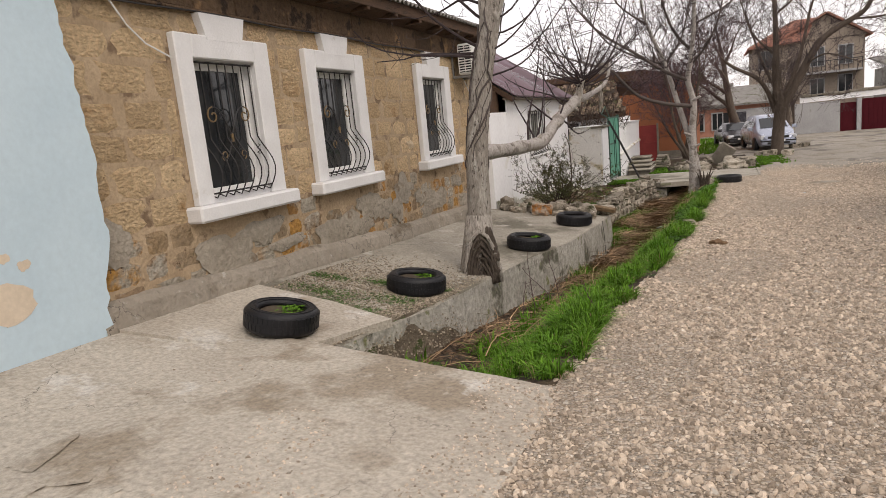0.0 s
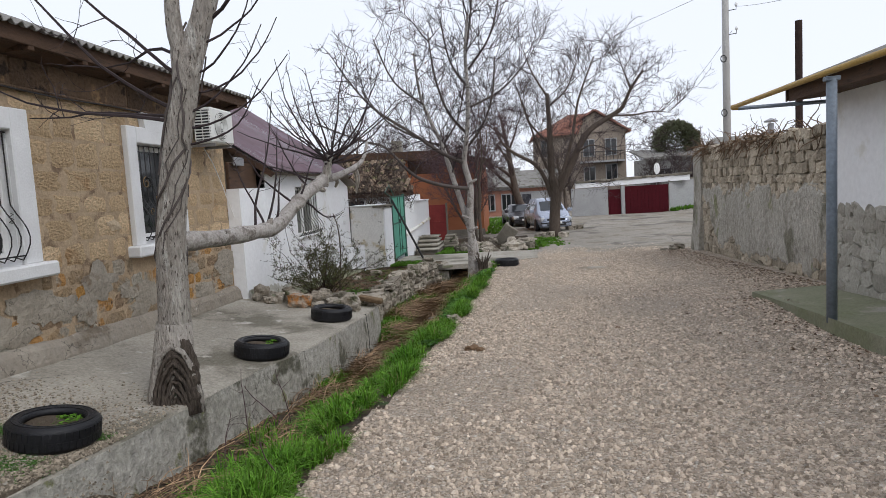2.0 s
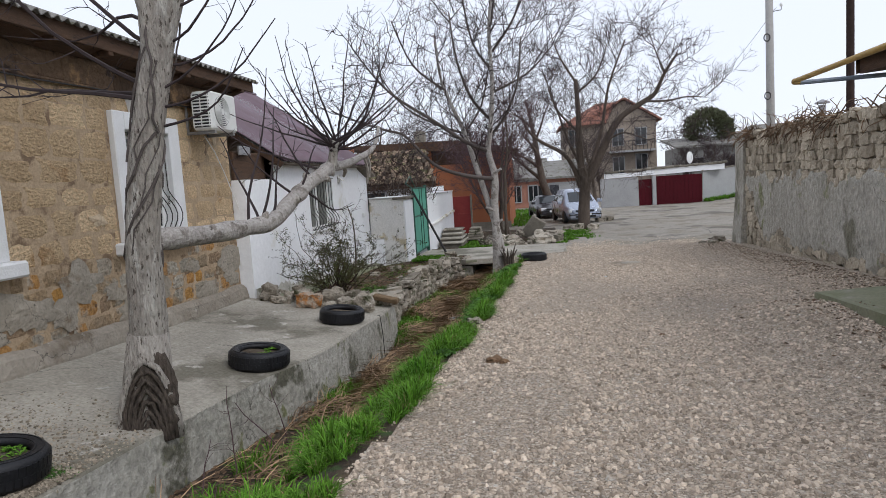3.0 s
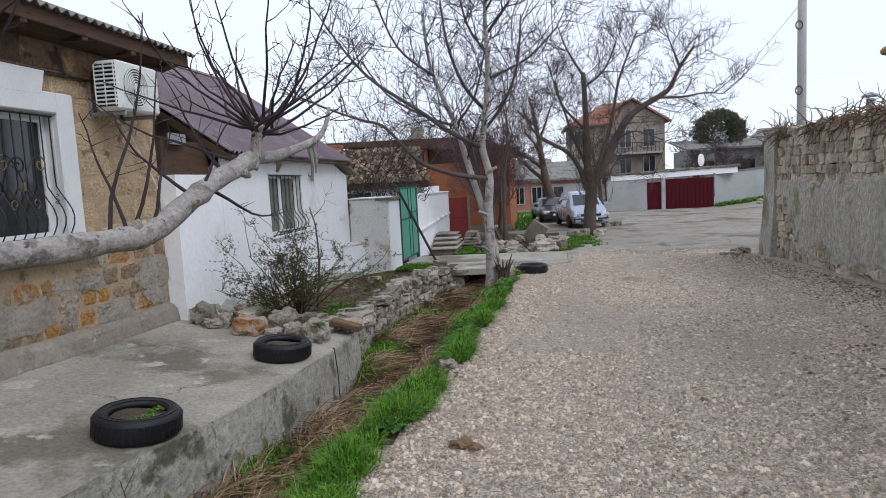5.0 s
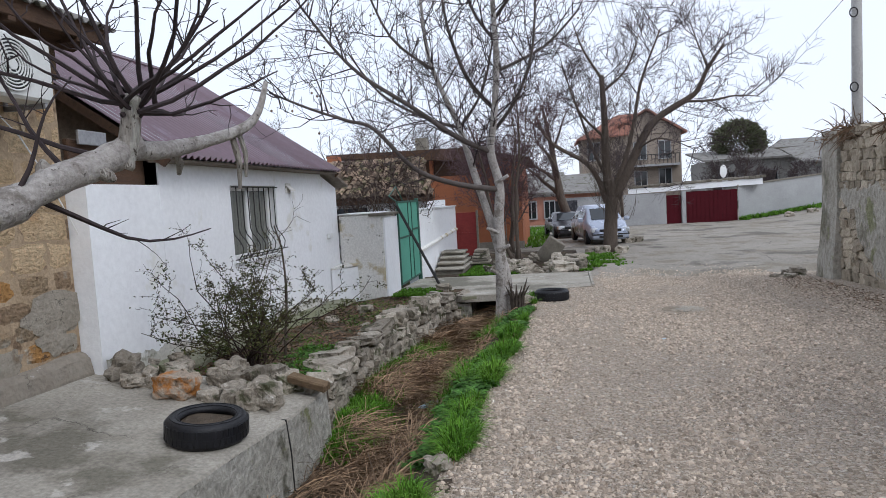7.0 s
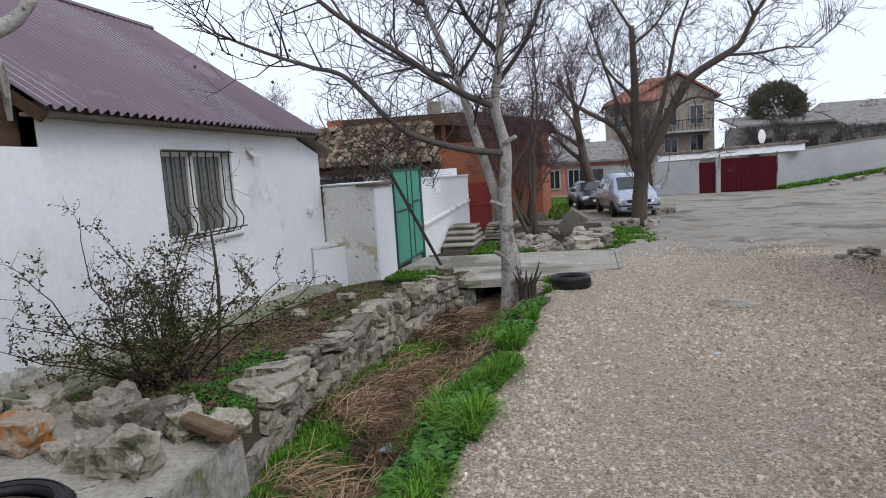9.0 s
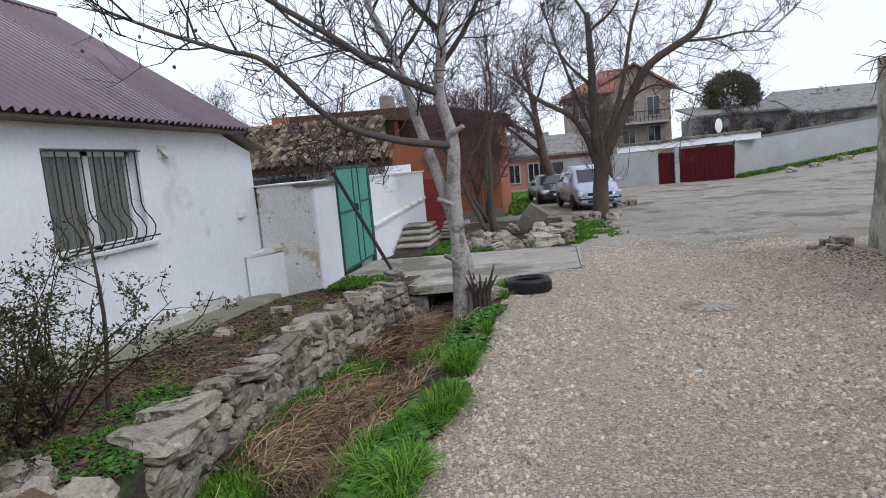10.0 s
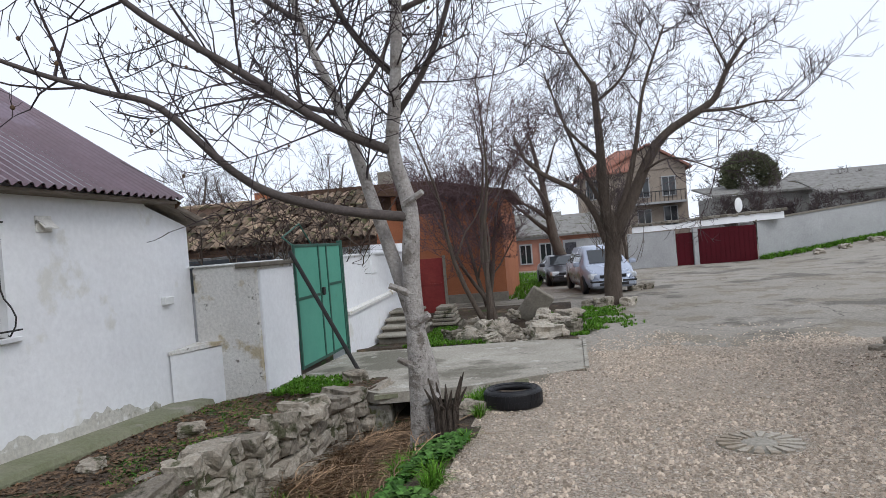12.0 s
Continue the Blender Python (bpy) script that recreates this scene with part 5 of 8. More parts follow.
low = thing("outbuilding", "grey low houses with flat dark roofs behind the wall", "house")
part("wall", Geo().box(13.3, 20.5, 66, 72, -3, 3.4), "bldg_grey", low)
part("roof", Geo().slab([(13.0, 65.4, 3.4), (20.8, 65.4, 3.4), (20.8, 73, 4.4), (13.0, 73, 4.4)], (0, 0, 0.15)), "slate", low)
house_windows(low, "y", 66, [(15.0, 1.3), (18.4, 1.3)], 1.2, 1.1)
long_b = thing("long_building", "long grey building with shallow roof on the rise", "building")
part("wall", Geo().box(24.5, 46, 85, 95, -3, 5.0), "bldg_grey", long_b)
part("roof", Geo().slab([(24, 84.4, 4.95), (46.5, 84.4, 4.95), (44, 90, 6.1), (27, 90, 6.1)], (0, 0, 0.15)), "slate", long_b)
part("roof_edge", Geo().box(24, 46.5, 84.3, 84.5, 4.8, 5.05), "rebar", long_b)
shed_r = thing("outbuilding", "low shed with corrugated roof behind the far wall", "shed")
part("wall", Geo().box(19.5, 26, 60, 64, -1, 3.0), "bldg_grey", shed_r)
part("roof", Geo().slab([(18.8, 59.4, 2.7), (26.4, 59.4, 3.0), (26.4, 64.5, 4.4), (18.8, 64.5, 4.0)], (0, 0, 0.12)), "slate", shed_r)
pink = thing("brick_cottage", "low salmon brick cottage with grey roof", "house")
part("wall", Geo().box(-6.0, 0.9, 58, 64, -2.5, 1.5), "pink", pink)
part("cornice", Geo().box(-6.05, 0.95, 57.85, 58, 1.28, 1.52), "grey_block", pink)
part("roof", Geo().slab([(-6.4, 57.5, 1.45), (1.3, 57.5, 1.45), (1.3, 62, 3.1), (-6.4, 62, 3.1)], (0, 0, 0.15)), "slate", pink)
house_windows(pink, "y", 58, [(-1.4, -0.35), (0.0, -0.35), (-3.4, -0.35)], 0.7, 1.25)
part("door", Geo().box(0.45, 0.85, 57.9, 58.05, -1.5, 0.9), "black_plastic", pink)
cot = thing("brick_cottage", "low brick cottage with blue gate beside it", "house")
part("wall", Geo().box(1.0, 4.3, 57.5, 63, -2.5, 1.45), "pink", cot)
part("pale_wall", Geo().box(1.2, 4.4, 57.35, 57.5, -2.5, 1.1), "grey_block", cot)
part("gate_leaf", Geo().box(1.35, 2.1, 57.3, 57.36, -1.2, 0.9), "car_dark", cot)
part("roof", Geo().slab([(0.9, 57.0, 1.4), (4.6, 57.0, 1.4), (4.6, 61, 2.8), (0.9, 61, 2.8)], (0, 0, 0.15)), "slate", cot)

# ---- orange house and tiled shed behind the yard ----
oh = thing("orange_house", "orange brick house with dark wooden loft", "house")
part("wall", Geo().box(-8.5, -0.92, 33.0, 40, -0.6, 2.55).slab([(-2.95, 33.0, 2.5), (-0.92, 33.0, 2.5), (-0.92, 33.0, 2.95), (-2.95, 33.0, 3.40)], (0, 6, 0)), "orange", oh)
part("base_course", Geo().box(-8.5, -0.88, 32.94, 33.0, -0.6, -0.22), "rebar", oh)
part("roof", Geo().slab([(-0.5, 32.5, 2.92), (-3.2, 32.5, 3.48), (-8.8, 32.5, 3.55), (-8.8, 40.4, 3.55), (-0.5, 40.4, 2.92)], (0, 0, 0.14)), "wood_brown", oh, "dark flat roof edge")
# closed box; its dark brown also stands for the shade inside the loft
part("loft", Geo().box(-6.5, -2.95, 33.1, 36, 2.55, 3.45), "wood_brown", oh, "dark wooden loft, a closed box coloured like its shaded inside")
part("loft_post", Geo().box(-4.6, -4.45, 32.98, 33.1, 2.55, 3.5), "orange", oh)
part("chimney", Geo().cbox(-5.55, -5.05, 35, 35.5, 3.5, 4.35, 0.02), "rebar", oh)
part("conduit", Geo().tube([(-1.6, 32.97, -0.3), (-1.6, 32.97, 2.4)], 0.02, 6), "rebar", oh)
shed = thing("tiled_shed", "low shed with mossy clay tile roof and white wall", "shed")
part("wall", Geo().box(-9.5, -3.45, 26.1, 29.5, -0.6, 1.62), "whitewash", shed)
part("beam", Geo().cbox(-9.6, -3.2, 25.72, 25.86, 1.62, 1.74, 0.01), "wood_brown", shed)
part("lean_to_wall", Geo().box(-9.0, -4.3, 22.9, 23.0, -0.6, 1.30), "grey_block", shed)
part("glazing", Geo().box(-7.2, -4.4, 22.86, 22.9, 0.95, 1.55), "glass_car", shed)
slope = part("roof", Geo().slab([(-9.7, 25.7, 1.76), (-3.15, 25.7, 1.74), (-3.9, 28.3, 2.98), (-9.7, 28.3, 3.05)], (0, 0, -0.05)), "wood_brown", shed)
part("ridge", Geo().tube([(-9.7, 28.3, 3.06), (-3.9, 28.3, 3.0)], 0.09, 8), "tile", shed)
part("chimney", Geo().cbox(-7.4, -7.0, 28.6, 29.0, 2.6, 3.35, 0.015), "orange", shed, "small brick chimney")

tv, tf = [], []
for k in range(5):
    a = math.pi * k / 4
    for yy in (0, 1):
        tv.append((0.5 * math.cos(a), yy, 0.42 * math.sin(a)))
tf = [(2 * k, 2 * k + 2, 2 * k + 3, 2 * k + 1) for k in range(4)]
tile_me = shared("tile", tv, tf, "tile", True)
trng = random.Random(3)
for j in range(9):
    for i in range(34):
        x, t = -9.55 + i * 0.19, j / 9
        if x > -3.25 - 0.75 * t or (x < -8.0 and j > 6):
            continue
        piece("tile", tile_me, shed, x + trng.uniform(-0.03, 0.03), 25.64 + 2.6 * t + trng.uniform(-0.05, 0.04), 1.785 + 1.26 * t + trng.uniform(0, 0.03), 0.17, 0.36, 0.15 + trng.uniform(0, 0.03), 25.5 + trng.uniform(-5, 3), trng.uniform(-6, 6), trng.uniform(-7, 7))

# ---- trees ----
def wander(rng, start, heading, length, segs, bend, lift):
    pts, p, d = [Vector(start)], Vector(start), Vector(heading).normalized()
    for _ in range(segs):
        d = (d + Vector((rng.gauss(0, bend), rng.gauss(0, bend), rng.gauss(0, bend) + lift))).normalized()
        p = p + d * (length / segs)
        pts.append(p.copy())
    return pts


def twigs(geo, rng, pts, r0, depth, length, density, bend=0.22, lift=0.05, spread=0.9, low=0.25, keep=0.6, thin=0.003):
    """Side shoots along a limb, which branch in turn."""
    total = sum((pts[i + 1] - pts[i]).length for i in range(len(pts) - 1))
    count = max(1, round(total * density))
    for _ in range(count):
        t = rng.uniform(low, 1.0) * (len(pts) - 1)
        i = min(int(t), len(pts) - 2)
        p = pts[i].lerp(pts[i + 1], t - i)
        along = (pts[i + 1] - pts[i]).normalized()
        off = Vector((rng.gauss(0, 1), rng.gauss(0, 1), rng.gauss(0.25, 0.8)))
        off = (off - along * off.dot(along)).normalized()
        heading = (along * rng.uniform(0.35, 0.9) + off * spread).normalized()
        ll = length * rng.uniform(0.45, 1.15)
        rr = max(thin, r0 * rng.uniform(0.45, 0.75))
        q = wander(rng, p, heading, ll, 4 if depth else 3, bend, lift)
        radii = [max(thin * 0.6, rr * (1 - 0.75 * k / (len(q) - 1))) for k in range(len(q))]
        geo.tube(q, radii, 4 if rr > 0.012 else 3)
        if depth:
            twigs(geo, rng, q, rr, depth - 1, ll * keep, density * 1.35, bend, lift, spread, 0.2, keep, thin)


def limb(geo, pts, r0, r1, sides=8, wobble=0.0, seed=0):
    pts = [Vector(p) for p in pts]
    fine, rng = [], random.Random(seed)
    for i in range(len(pts) - 1):
        a = pts[max(i - 1, 0)]
        b, c = pts[i], pts[i + 1]
        d = pts[min(i + 2, len(pts) - 1)]
        for k in range(4):
            t = k / 4
            fine.append(0.5 * ((2 * b) + (c - a) * t + (2 * a - 5 * b + 4 * c - d) * t * t + (3 * b - a - 3 * c + d) * t ** 3))
    fine.append(pts[-1])
    m = len(fine) - 1
    radii = [(r0 + (r1 - r0) * k / m) * (1 + wobble * noise.noise((k * 0.7, seed, 0))) for k in range(m + 1)]
    geo.tube(fine, radii, sides)
    return fine


# walnut on the apron
tree = thing("tree", "pruned bare walnut tree with hollow foot, rooted in the apron", "tree")
g = Geo()
tr = limb(g, [(-2.66, 7.15, -0.05), (-2.64, 7.15, 0.25), (-2.61, 7.17, 0.7), (-2.57, 7.18, 1.5), (-2.45, 7.2, 2.3), (-2.26, 7.25, 3.1), (-2.06, 7.3, 3.7), (-1.9, 7.4, 4.6), (-1.85, 7.4, 5.4)], 0.162, 0.07, 18, 0.14, 1)
g.tube([(-2.69, 7.16, -0.1), (-2.68, 7.16, 0.12), (-2.65, 7.17, 0.45), (-2.61, 7.17, 0.8)], [0.255, 0.215, 0.18, 0.15], 16)
g.v = [(x + 0.010 * noise.noise((x * 26, y * 26, z * 3)), y + 0.010 * noise.noise((x * 26 + 9, y * 26, z * 3)), z) for x, y, z in g.v]
part("trunk", g, "bark_grey", tree, smooth=True)
g = Geo()
limb(g, [(-2.36, 7.22, 2.75), (-2.34, 7.2, 3.1), (-2.36, 7.18, 3.5), (-2.30, 7.15, 4.2), (-2.32, 7.1, 5.0)], 0.085, 0.045, 12, 0.12, 8)
part("limb", g, "bark_grey", tree, "second upright stem", smooth=True)
g = Geo()
br = limb(g, [(-2.56, 7.2, 1.50), (-2.40, 7.75, 1.49), (-2.25, 8.34, 1.50), (-2.17, 8.70, 1.53), (-2.10, 9.02, 1.69), (-2.02, 9.38, 1.87), (-1.94, 9.68, 1.99), (-1.87, 9.86, 2.10)], 0.088, 0.070, 14, 0.30, 2)
g.v = [(x + 0.008 * noise.noise((x * 14, y * 14, z * 14)), y, z + 0.012 * noise.noise((x * 9 + 4, y * 9, z * 9))) for x, y, z in g.v]
part("limb", g, "bark_pale", tree, "pale heavy crooked side limb", smooth=True)
g = Geo()
arm = limb(g, [(-1.90, 9.78, 2.05), (-1.84, 10.1, 2.07), (-1.76, 10.42, 2.14), (-1.66, 10.72, 2.24), (-1.60, 10.84, 2.36), (-1.56, 10.90, 2.56)], 0.060, 0.016, 10, 0.14, 3)
part("limb", g, "bark_pale", tree, "sawn-off arm ending in a bare horn", smooth=True)
g = Geo()
limb(g, [(-1.91, 9.78, 1.96), (-1.87, 9.80, 2.08), (-1.84, 9.80, 2.22), (-1.80, 9.78, 2.33)], 0.058, 0.048, 10, 0.3, 12)
part("knot", g, "bark_grey", tree, "swollen upright pruning stub", smooth=True)
for y, a in ((8.55, 1.2), (8.98, 0.3), (9.40, 1.9), (9.62, -0.6)):
    i = min(range(len(br)), key=lambda k: abs(br[k].y - y))
    g = Geo().tube([br[i], br[i] + Vector((0.10 * math.cos(a), 0.02, 0.10 * math.sin(a))), br[i] + Vector((0.13 * math.cos(a), 0.03, 0.13 * math.sin(a)))], [0.05, 0.034, 0.012], 8)
    part("branch_stub", g, "bark_grey", tree, smooth=True)
# the hollow: nested lips of old wood round a dark mouth
face = Vector((math.cos(-1.08), math.sin(-1.08), 0))
across = Vector((-face.y, face.x, 0))
foot = Vector((-2.665, 7.15, 0.06))
hv, hf = blob(83, 0.25, 0.30, 9)
core = [foot + face * (0.10 + 0.16 * y) + across * (0.03 + x * 0.30) + Vector((0, 0, 0.22 + z * 0.58 + 0.02 * math.sin(x * 30))) for x, y, z in hv]
part("hollow", Geo().add(core, hf), "heart", tree, "dark lumpy hollow scar at the foot", smooth=True)
for k in range(7):
    w0, h0, out = 0.195 - 0.026 * k, 0.60 - 0.075 * k, 0.165 + 0.012 * min(k, 3)
    pts = []
    for i in range(19):
        a = math.pi * i / 18
        wig = 0.014 * noise.noise((i * 0.6, k * 3.1, 0))
        bulge = 0.05 * (1 - math.sin(a)) + 0.018 * noise.noise((i * 0.45, k, 7))
        pts.append(foot + across * (0.02 + (w0 + wig) * math.cos(a) * (1.08 - 0.25 * math.sin(a))) + face * (out + bulge) + Vector((0, 0, -0.06 + (h0 + wig * 2) * math.sin(a) ** 0.75)))
    part("scar_lip", Geo().tube(pts, [(0.024 if k == 0 else 0.017) * (1 + 0.35 * noise.noise((i * 0.8, k, 2))) for i in range(19)], 7), "bark_grey" if k == 0 else "heart", tree, smooth=True)
for k, (u, z, r) in enumerate(((0.16, 0.10, 0.075), (0.19, 0.22, 0.05), (0.10, 0.05, 0.06), (-0.15, 0.06, 0.06), (0.17, 0.31, 0.035))):
    gv, gf = blob(86 + k, 0.2, 0.4, 6)
    part("burl", Geo().add([foot + across * (u + x * r * 1.5) + face * (0.185 + y * r * 1.3) + Vector((0, 0, z + zz * r * 2.4)) for x, y, zz in gv], gf), "heart", tree, smooth=True)
g, rng = Geo(), random.Random(12)
for k in range(15):
    i0, turn, ph = rng.randint(11, 17), rng.uniform(-0.9, 0.9), rng.uniform(0, 6.28)
    pts = []
    for i in range(rng.randint(7, 13)):
        c = tr[min(len(tr) - 1, i0 + i // 2)].lerp(tr[min(len(tr) - 1, i0 + i // 2 + 1)], (i % 2) * 0.5)
        r, a = 0.128 + 0.02 * noise.noise((i * 0.7, k, 0)), ph + turn * i * 0.5 + 0.5 * noise.noise((i * 0.5, k, 5))
        pts.append(c + Vector((r * math.cos(a), r * math.sin(a), 0)))
    g.tube(pts, rng.uniform(0.005, 0.012), 5)
part("vine", g, "bark_mid", tree, "bare vine wound round the trunk")
g, rng = Geo(), random.Random(11)
for k in range(24):
    a = k * 0.97
    start = Vector((-1.81, 9.79, 2.28)) + Vector((rng.gauss(0, 0.035), rng.gauss(0, 0.035), rng.uniform(-0.06, 0.06)))
    head = Vector((math.cos(a), math.sin(a), rng.uniform(-0.15, 1.1)))
    q = wander(rng, start, head, rng.uniform(0.6, 1.75), 8, 0.13, 0.085)
    g.tube(q, [0.0145 * (1 - 0.75 * i / 8) for i in range(9)], 5)
    twigs(g, rng, q, 0.009, 1, 0.30, 2.6, low=0.4)
for base_pt, head, ll in (((-2.30, 8.45, 1.56), (0.15, 0.1, 1), 1.5), ((-2.22, 8.6, 1.58), (0.3, 0.35, 1), 1.1), ((-2.17, 8.75, 1.6), (0.1, 0.5, 1), 0.7), ((-2.07, 9.2, 1.80), (0.5, 0.5, 0.9), 0.6), ((-2.05, 9.35, 1.80), (0.35, 0.75, -0.5), 1.3), ((-2.2, 8.5, 1.5), (-0.5, 0.3, 0.9), 1.0), ((-2.02, 9.5, 1.95), (-0.8, -0.2, 0.5), 0.9), ((-2.1, 9.1, 1.78), (-0.7, -0.4, 0.6), 0.8), ((-1.95, 9.65, 2.02), (-0.6, -0.6, 0.35), 1.2)):
    q = wander(rng, base_pt, head, ll, 7, 0.12, 0.06)
    g.tube(q, [0.015 * (1 - 0.75 * i / 7) for i in range(8)], 5)
    twigs(g, rng, q, 0.007, 0, 0.28, 4)
for base_pt, head, ll in (((-2.42, 7.2, 2.35), (1, 0.2, -0.25), 1.0), ((-2.40, 7.2, 2.5), (1, 0.3, -0.15), 1.2), ((-2.38, 7.2, 2.6), (1, 0.0, 0.1), 1.1), ((-2.3, 7.25, 2.8), (1, 0.4, 0.0), 1.1), ((-2.25, 7.25, 2.95), (0.9, -0.2, 0.0), 1.0), ((-2.2, 7.25, 3.2), (0.9, 0.2, 0.1), 1.0)):
    q = wander(rng, base_pt, head, ll, 9, 0.07, 0.16)
    g.tube(q, [0.012 * (1 - 0.65 * i / 9) for i in range(10)], 5)
    twigs(g, rng, q, 0.006, 0, 0.22, 2.5)
for base_pt, head, ll in (((-2.42, 7.2, 2.55), (-0.9, -0.5, 0.05), 1.5), ((-2.42, 7.2, 2.65), (-0.7, -0.7, 0.45), 1.8), ((-2.40, 7.2, 2.6), (-0.9, 0.2, 0.1), 1.3), ((-2.3, 7.25, 2.9), (-0.6, -0.6, 0.3), 1.6), ((-2.3, 7.25, 3.1), (-0.8, 0.5, 0.3), 1.5), ((-2.1, 7.3, 3.4), (0.9, -0.4, 0.5), 1.4), ((-2.2, 7.2, 3.9), (-0.8, -0.5, 0.6), 1.6), ((-2.0, 7.3, 4.1), (0.4, 0.9, 0.5), 1.6), ((-1.9, 7.4, 4.9), (0.5, 0.2, 1), 1.6), ((-1.9, 7.4, 5.2), (-0.3, -0.2, 1), 1.8)):
    q = wander(rng, base_pt, head, ll, 8, 0.15, 0.05)
    g.tube(q, [0.019 * (1 - 0.75 * i / 8) for i in range(9)], 5)
    twigs(g, rng, q, 0.010, 1, 0.45, 3.0)
part("crown", g, "twig", tree)
for p, q, sz in (((-1.72, 10.66, 2.20), (-1.72, 10.72, 1.84), 0.024), ((-1.70, 10.72, 2.22), (-1.70, 10.78, 1.92), 0.020), ((-1.86, 10.2, 2.06), (-1.90, 10.3, 1.94), 0.028)):
    part("broken_branch", Geo().tube([p, ((p[0] + q[0]) / 2 + 0.025, (p[1] + q[1]) / 2, (p[2] + q[2]) / 2), q], [sz, sz * 0.9, sz * 0.5], 6), "bark_grey", tree)


# pale tree by the bridge
tree2 = thing("tree", "pale bare tree with two stems at the ditch by the bridge", "tree")
TY = 17.6
g = Geo()
t2 = limb(g, [(-0.66, TY, -0.62), (-0.60, TY, -0.2), (-0.58, TY, 0.6), (-0.58, TY, 1.27), (-0.54, TY, 1.85), (-0.66, TY, 2.42), (-0.57, TY - 0.1, 2.95), (-0.48, TY - 0.1, 3.9), (-0.5, TY, 5.0), (-0.4, TY + 0.1, 5.9)], 0.115, 0.03, 12, 0.06, 5)
part("trunk", g, "bark_pale", tree2, smooth=True)
g = Geo()
s2 = limb(g, [(-0.48, TY + 0.05, -0.35), (-0.50, TY + 0.06, 0.25), (-0.60, TY + 0.08, 0.75), (-0.75, TY + 0.1, 1.32), (-0.97, TY + 0.15, 2.08), (-1.19, TY + 0.2, 2.87), (-1.46, TY + 0.3, 3.5), (-1.7, TY + 0.4, 4.2), (-1.8, TY + 0.5, 5.2)], 0.095, 0.025, 10, 0.06, 6)
part("limb", g, "bark_pale", tree2, "second leaning stem", smooth=True)
limbs = [s2, t2]
for pts, r, sd in (([(-0.54, TY, 1.78), (-1.1, TY - 0.3, 1.88), (-1.62, TY - 0.6, 2.06), (-1.93, TY - 0.8, 2.30), (-2.35, TY - 1.1, 2.82), (-2.7, TY - 1.3, 2.95), (-3.2, TY - 1.5, 3.14), (-3.75, TY - 1.7, 3.4)], 0.05, 7),
                   ([(-0.66, TY, 2.42), (-1.15, TY - 0.3, 2.66), (-1.8, TY - 0.7, 3.15), (-2.5, TY - 1.0, 3.65), (-2.9, TY - 1.2, 4.1), (-3.3, TY - 1.3, 4.7)], 0.05, 8),
                   ([(-0.60, TY, 2.75), (-0.2, TY - 0.2, 3.2), (0.1, TY - 0.3, 3.9), (0.2, TY - 0.4, 4.8)], 0.035, 9),
                   ([(-0.55, TY, 3.1), (-0.95, TY - 0.2, 3.6), (-1.2, TY - 0.5, 4.4), (-1.3, TY - 0.6, 5.4)], 0.04, 10),
                   ([(-1.19, TY + 0.2, 2.87), (-0.8, TY + 0.5, 3.5), (-0.6, TY + 0.8, 4.4)], 0.03, 12),
                   ([(-1.19, TY + 0.2, 2.87), (-1.8, TY + 0.3, 3.1), (-2.6, TY + 0.4, 3.6), (-3.2, TY + 0.6, 4.4)], 0.03, 14),
                   ([(-0.5, TY - 0.1, 3.7), (0.3, TY + 0.2, 4.1), (0.9, TY + 0.4, 4.7)], 0.03, 15),
                   ([(-0.48, TY, 4.2), (-0.9, TY + 0.3, 4.9), (-1.1, TY + 0.5, 6.0)], 0.03, 16),
                   ([(-0.46, TY, 4.6), (0.1, TY - 0.2, 5.3), (0.4, TY - 0.3, 6.3)], 0.03, 17),
                   ([(-1.6, TY + 0.35, 3.9), (-2.3, TY + 0.2, 4.5), (-2.7, TY, 5.5)], 0.028, 18),
                   ([(-0.45, TY + 0.05, 5.2), (-0.3, TY + 0.1, 6.2), (-0.35, TY + 0.1, 7.0)], 0.025, 19)):
    g = Geo()
    limbs.append(limb(g, pts, r * 1.0, 0.014, 8, 0.05, sd))
    part("limb", g, "bark_mid", tree2, smooth=True)
g, rng = Geo(), random.Random(21)
for k, pts in enumerate(limbs):
    twigs(g, rng, pts, 0.021 if k > 1 else 0.022, 2, 1.2, 2.6 if k == 2 else 4.6 if k > 1 else 3.6, low=0.62 if k == 1 else 0.5 if k == 0 else 0.2, bend=0.12, lift=0.09 if k == 2 else 0.03, spread=0.8, thin=0.0050)
part("crown", g, "twig", tree2)
g = Geo()
for k in range(60):
    p = rng.choice(limbs[2:])
    q = p[rng.randint(len(p) // 2, len(p) - 1)] + Vector((rng.gauss(0, 0.4), rng.gauss(0, 0.4), rng.gauss(-0.05, 0.3)))
    g.lathe([(0.001, -0.022), (0.016, -0.012), (0.018, 0.006), (0.001, 0.02)], q, 5)
part("dry_fruit", g, "litter", tree2, "shrivelled dark fruit left on the twigs")["kind"] = "stuff"
g = Geo()
for k in range(11):
    a = k * 0.57
    g.tube([(-0.34 + 0.07 * math.cos(a), TY - 0.08 + 0.07 * math.sin(a), -0.5), (-0.33 + 0.10 * math.cos(a), TY - 0.08 + 0.1 * math.sin(a), -0.02), (-0.32 + 0.2 * math.cos(a), TY - 0.1 + 0.16 * math.sin(a), 0.16 + 0.14 * math.sin(k * 2.1))], [0.035, 0.026, 0.006], 5)
part("stump", g, "heart", tree2, "splintered stump at the foot")
g = Geo()
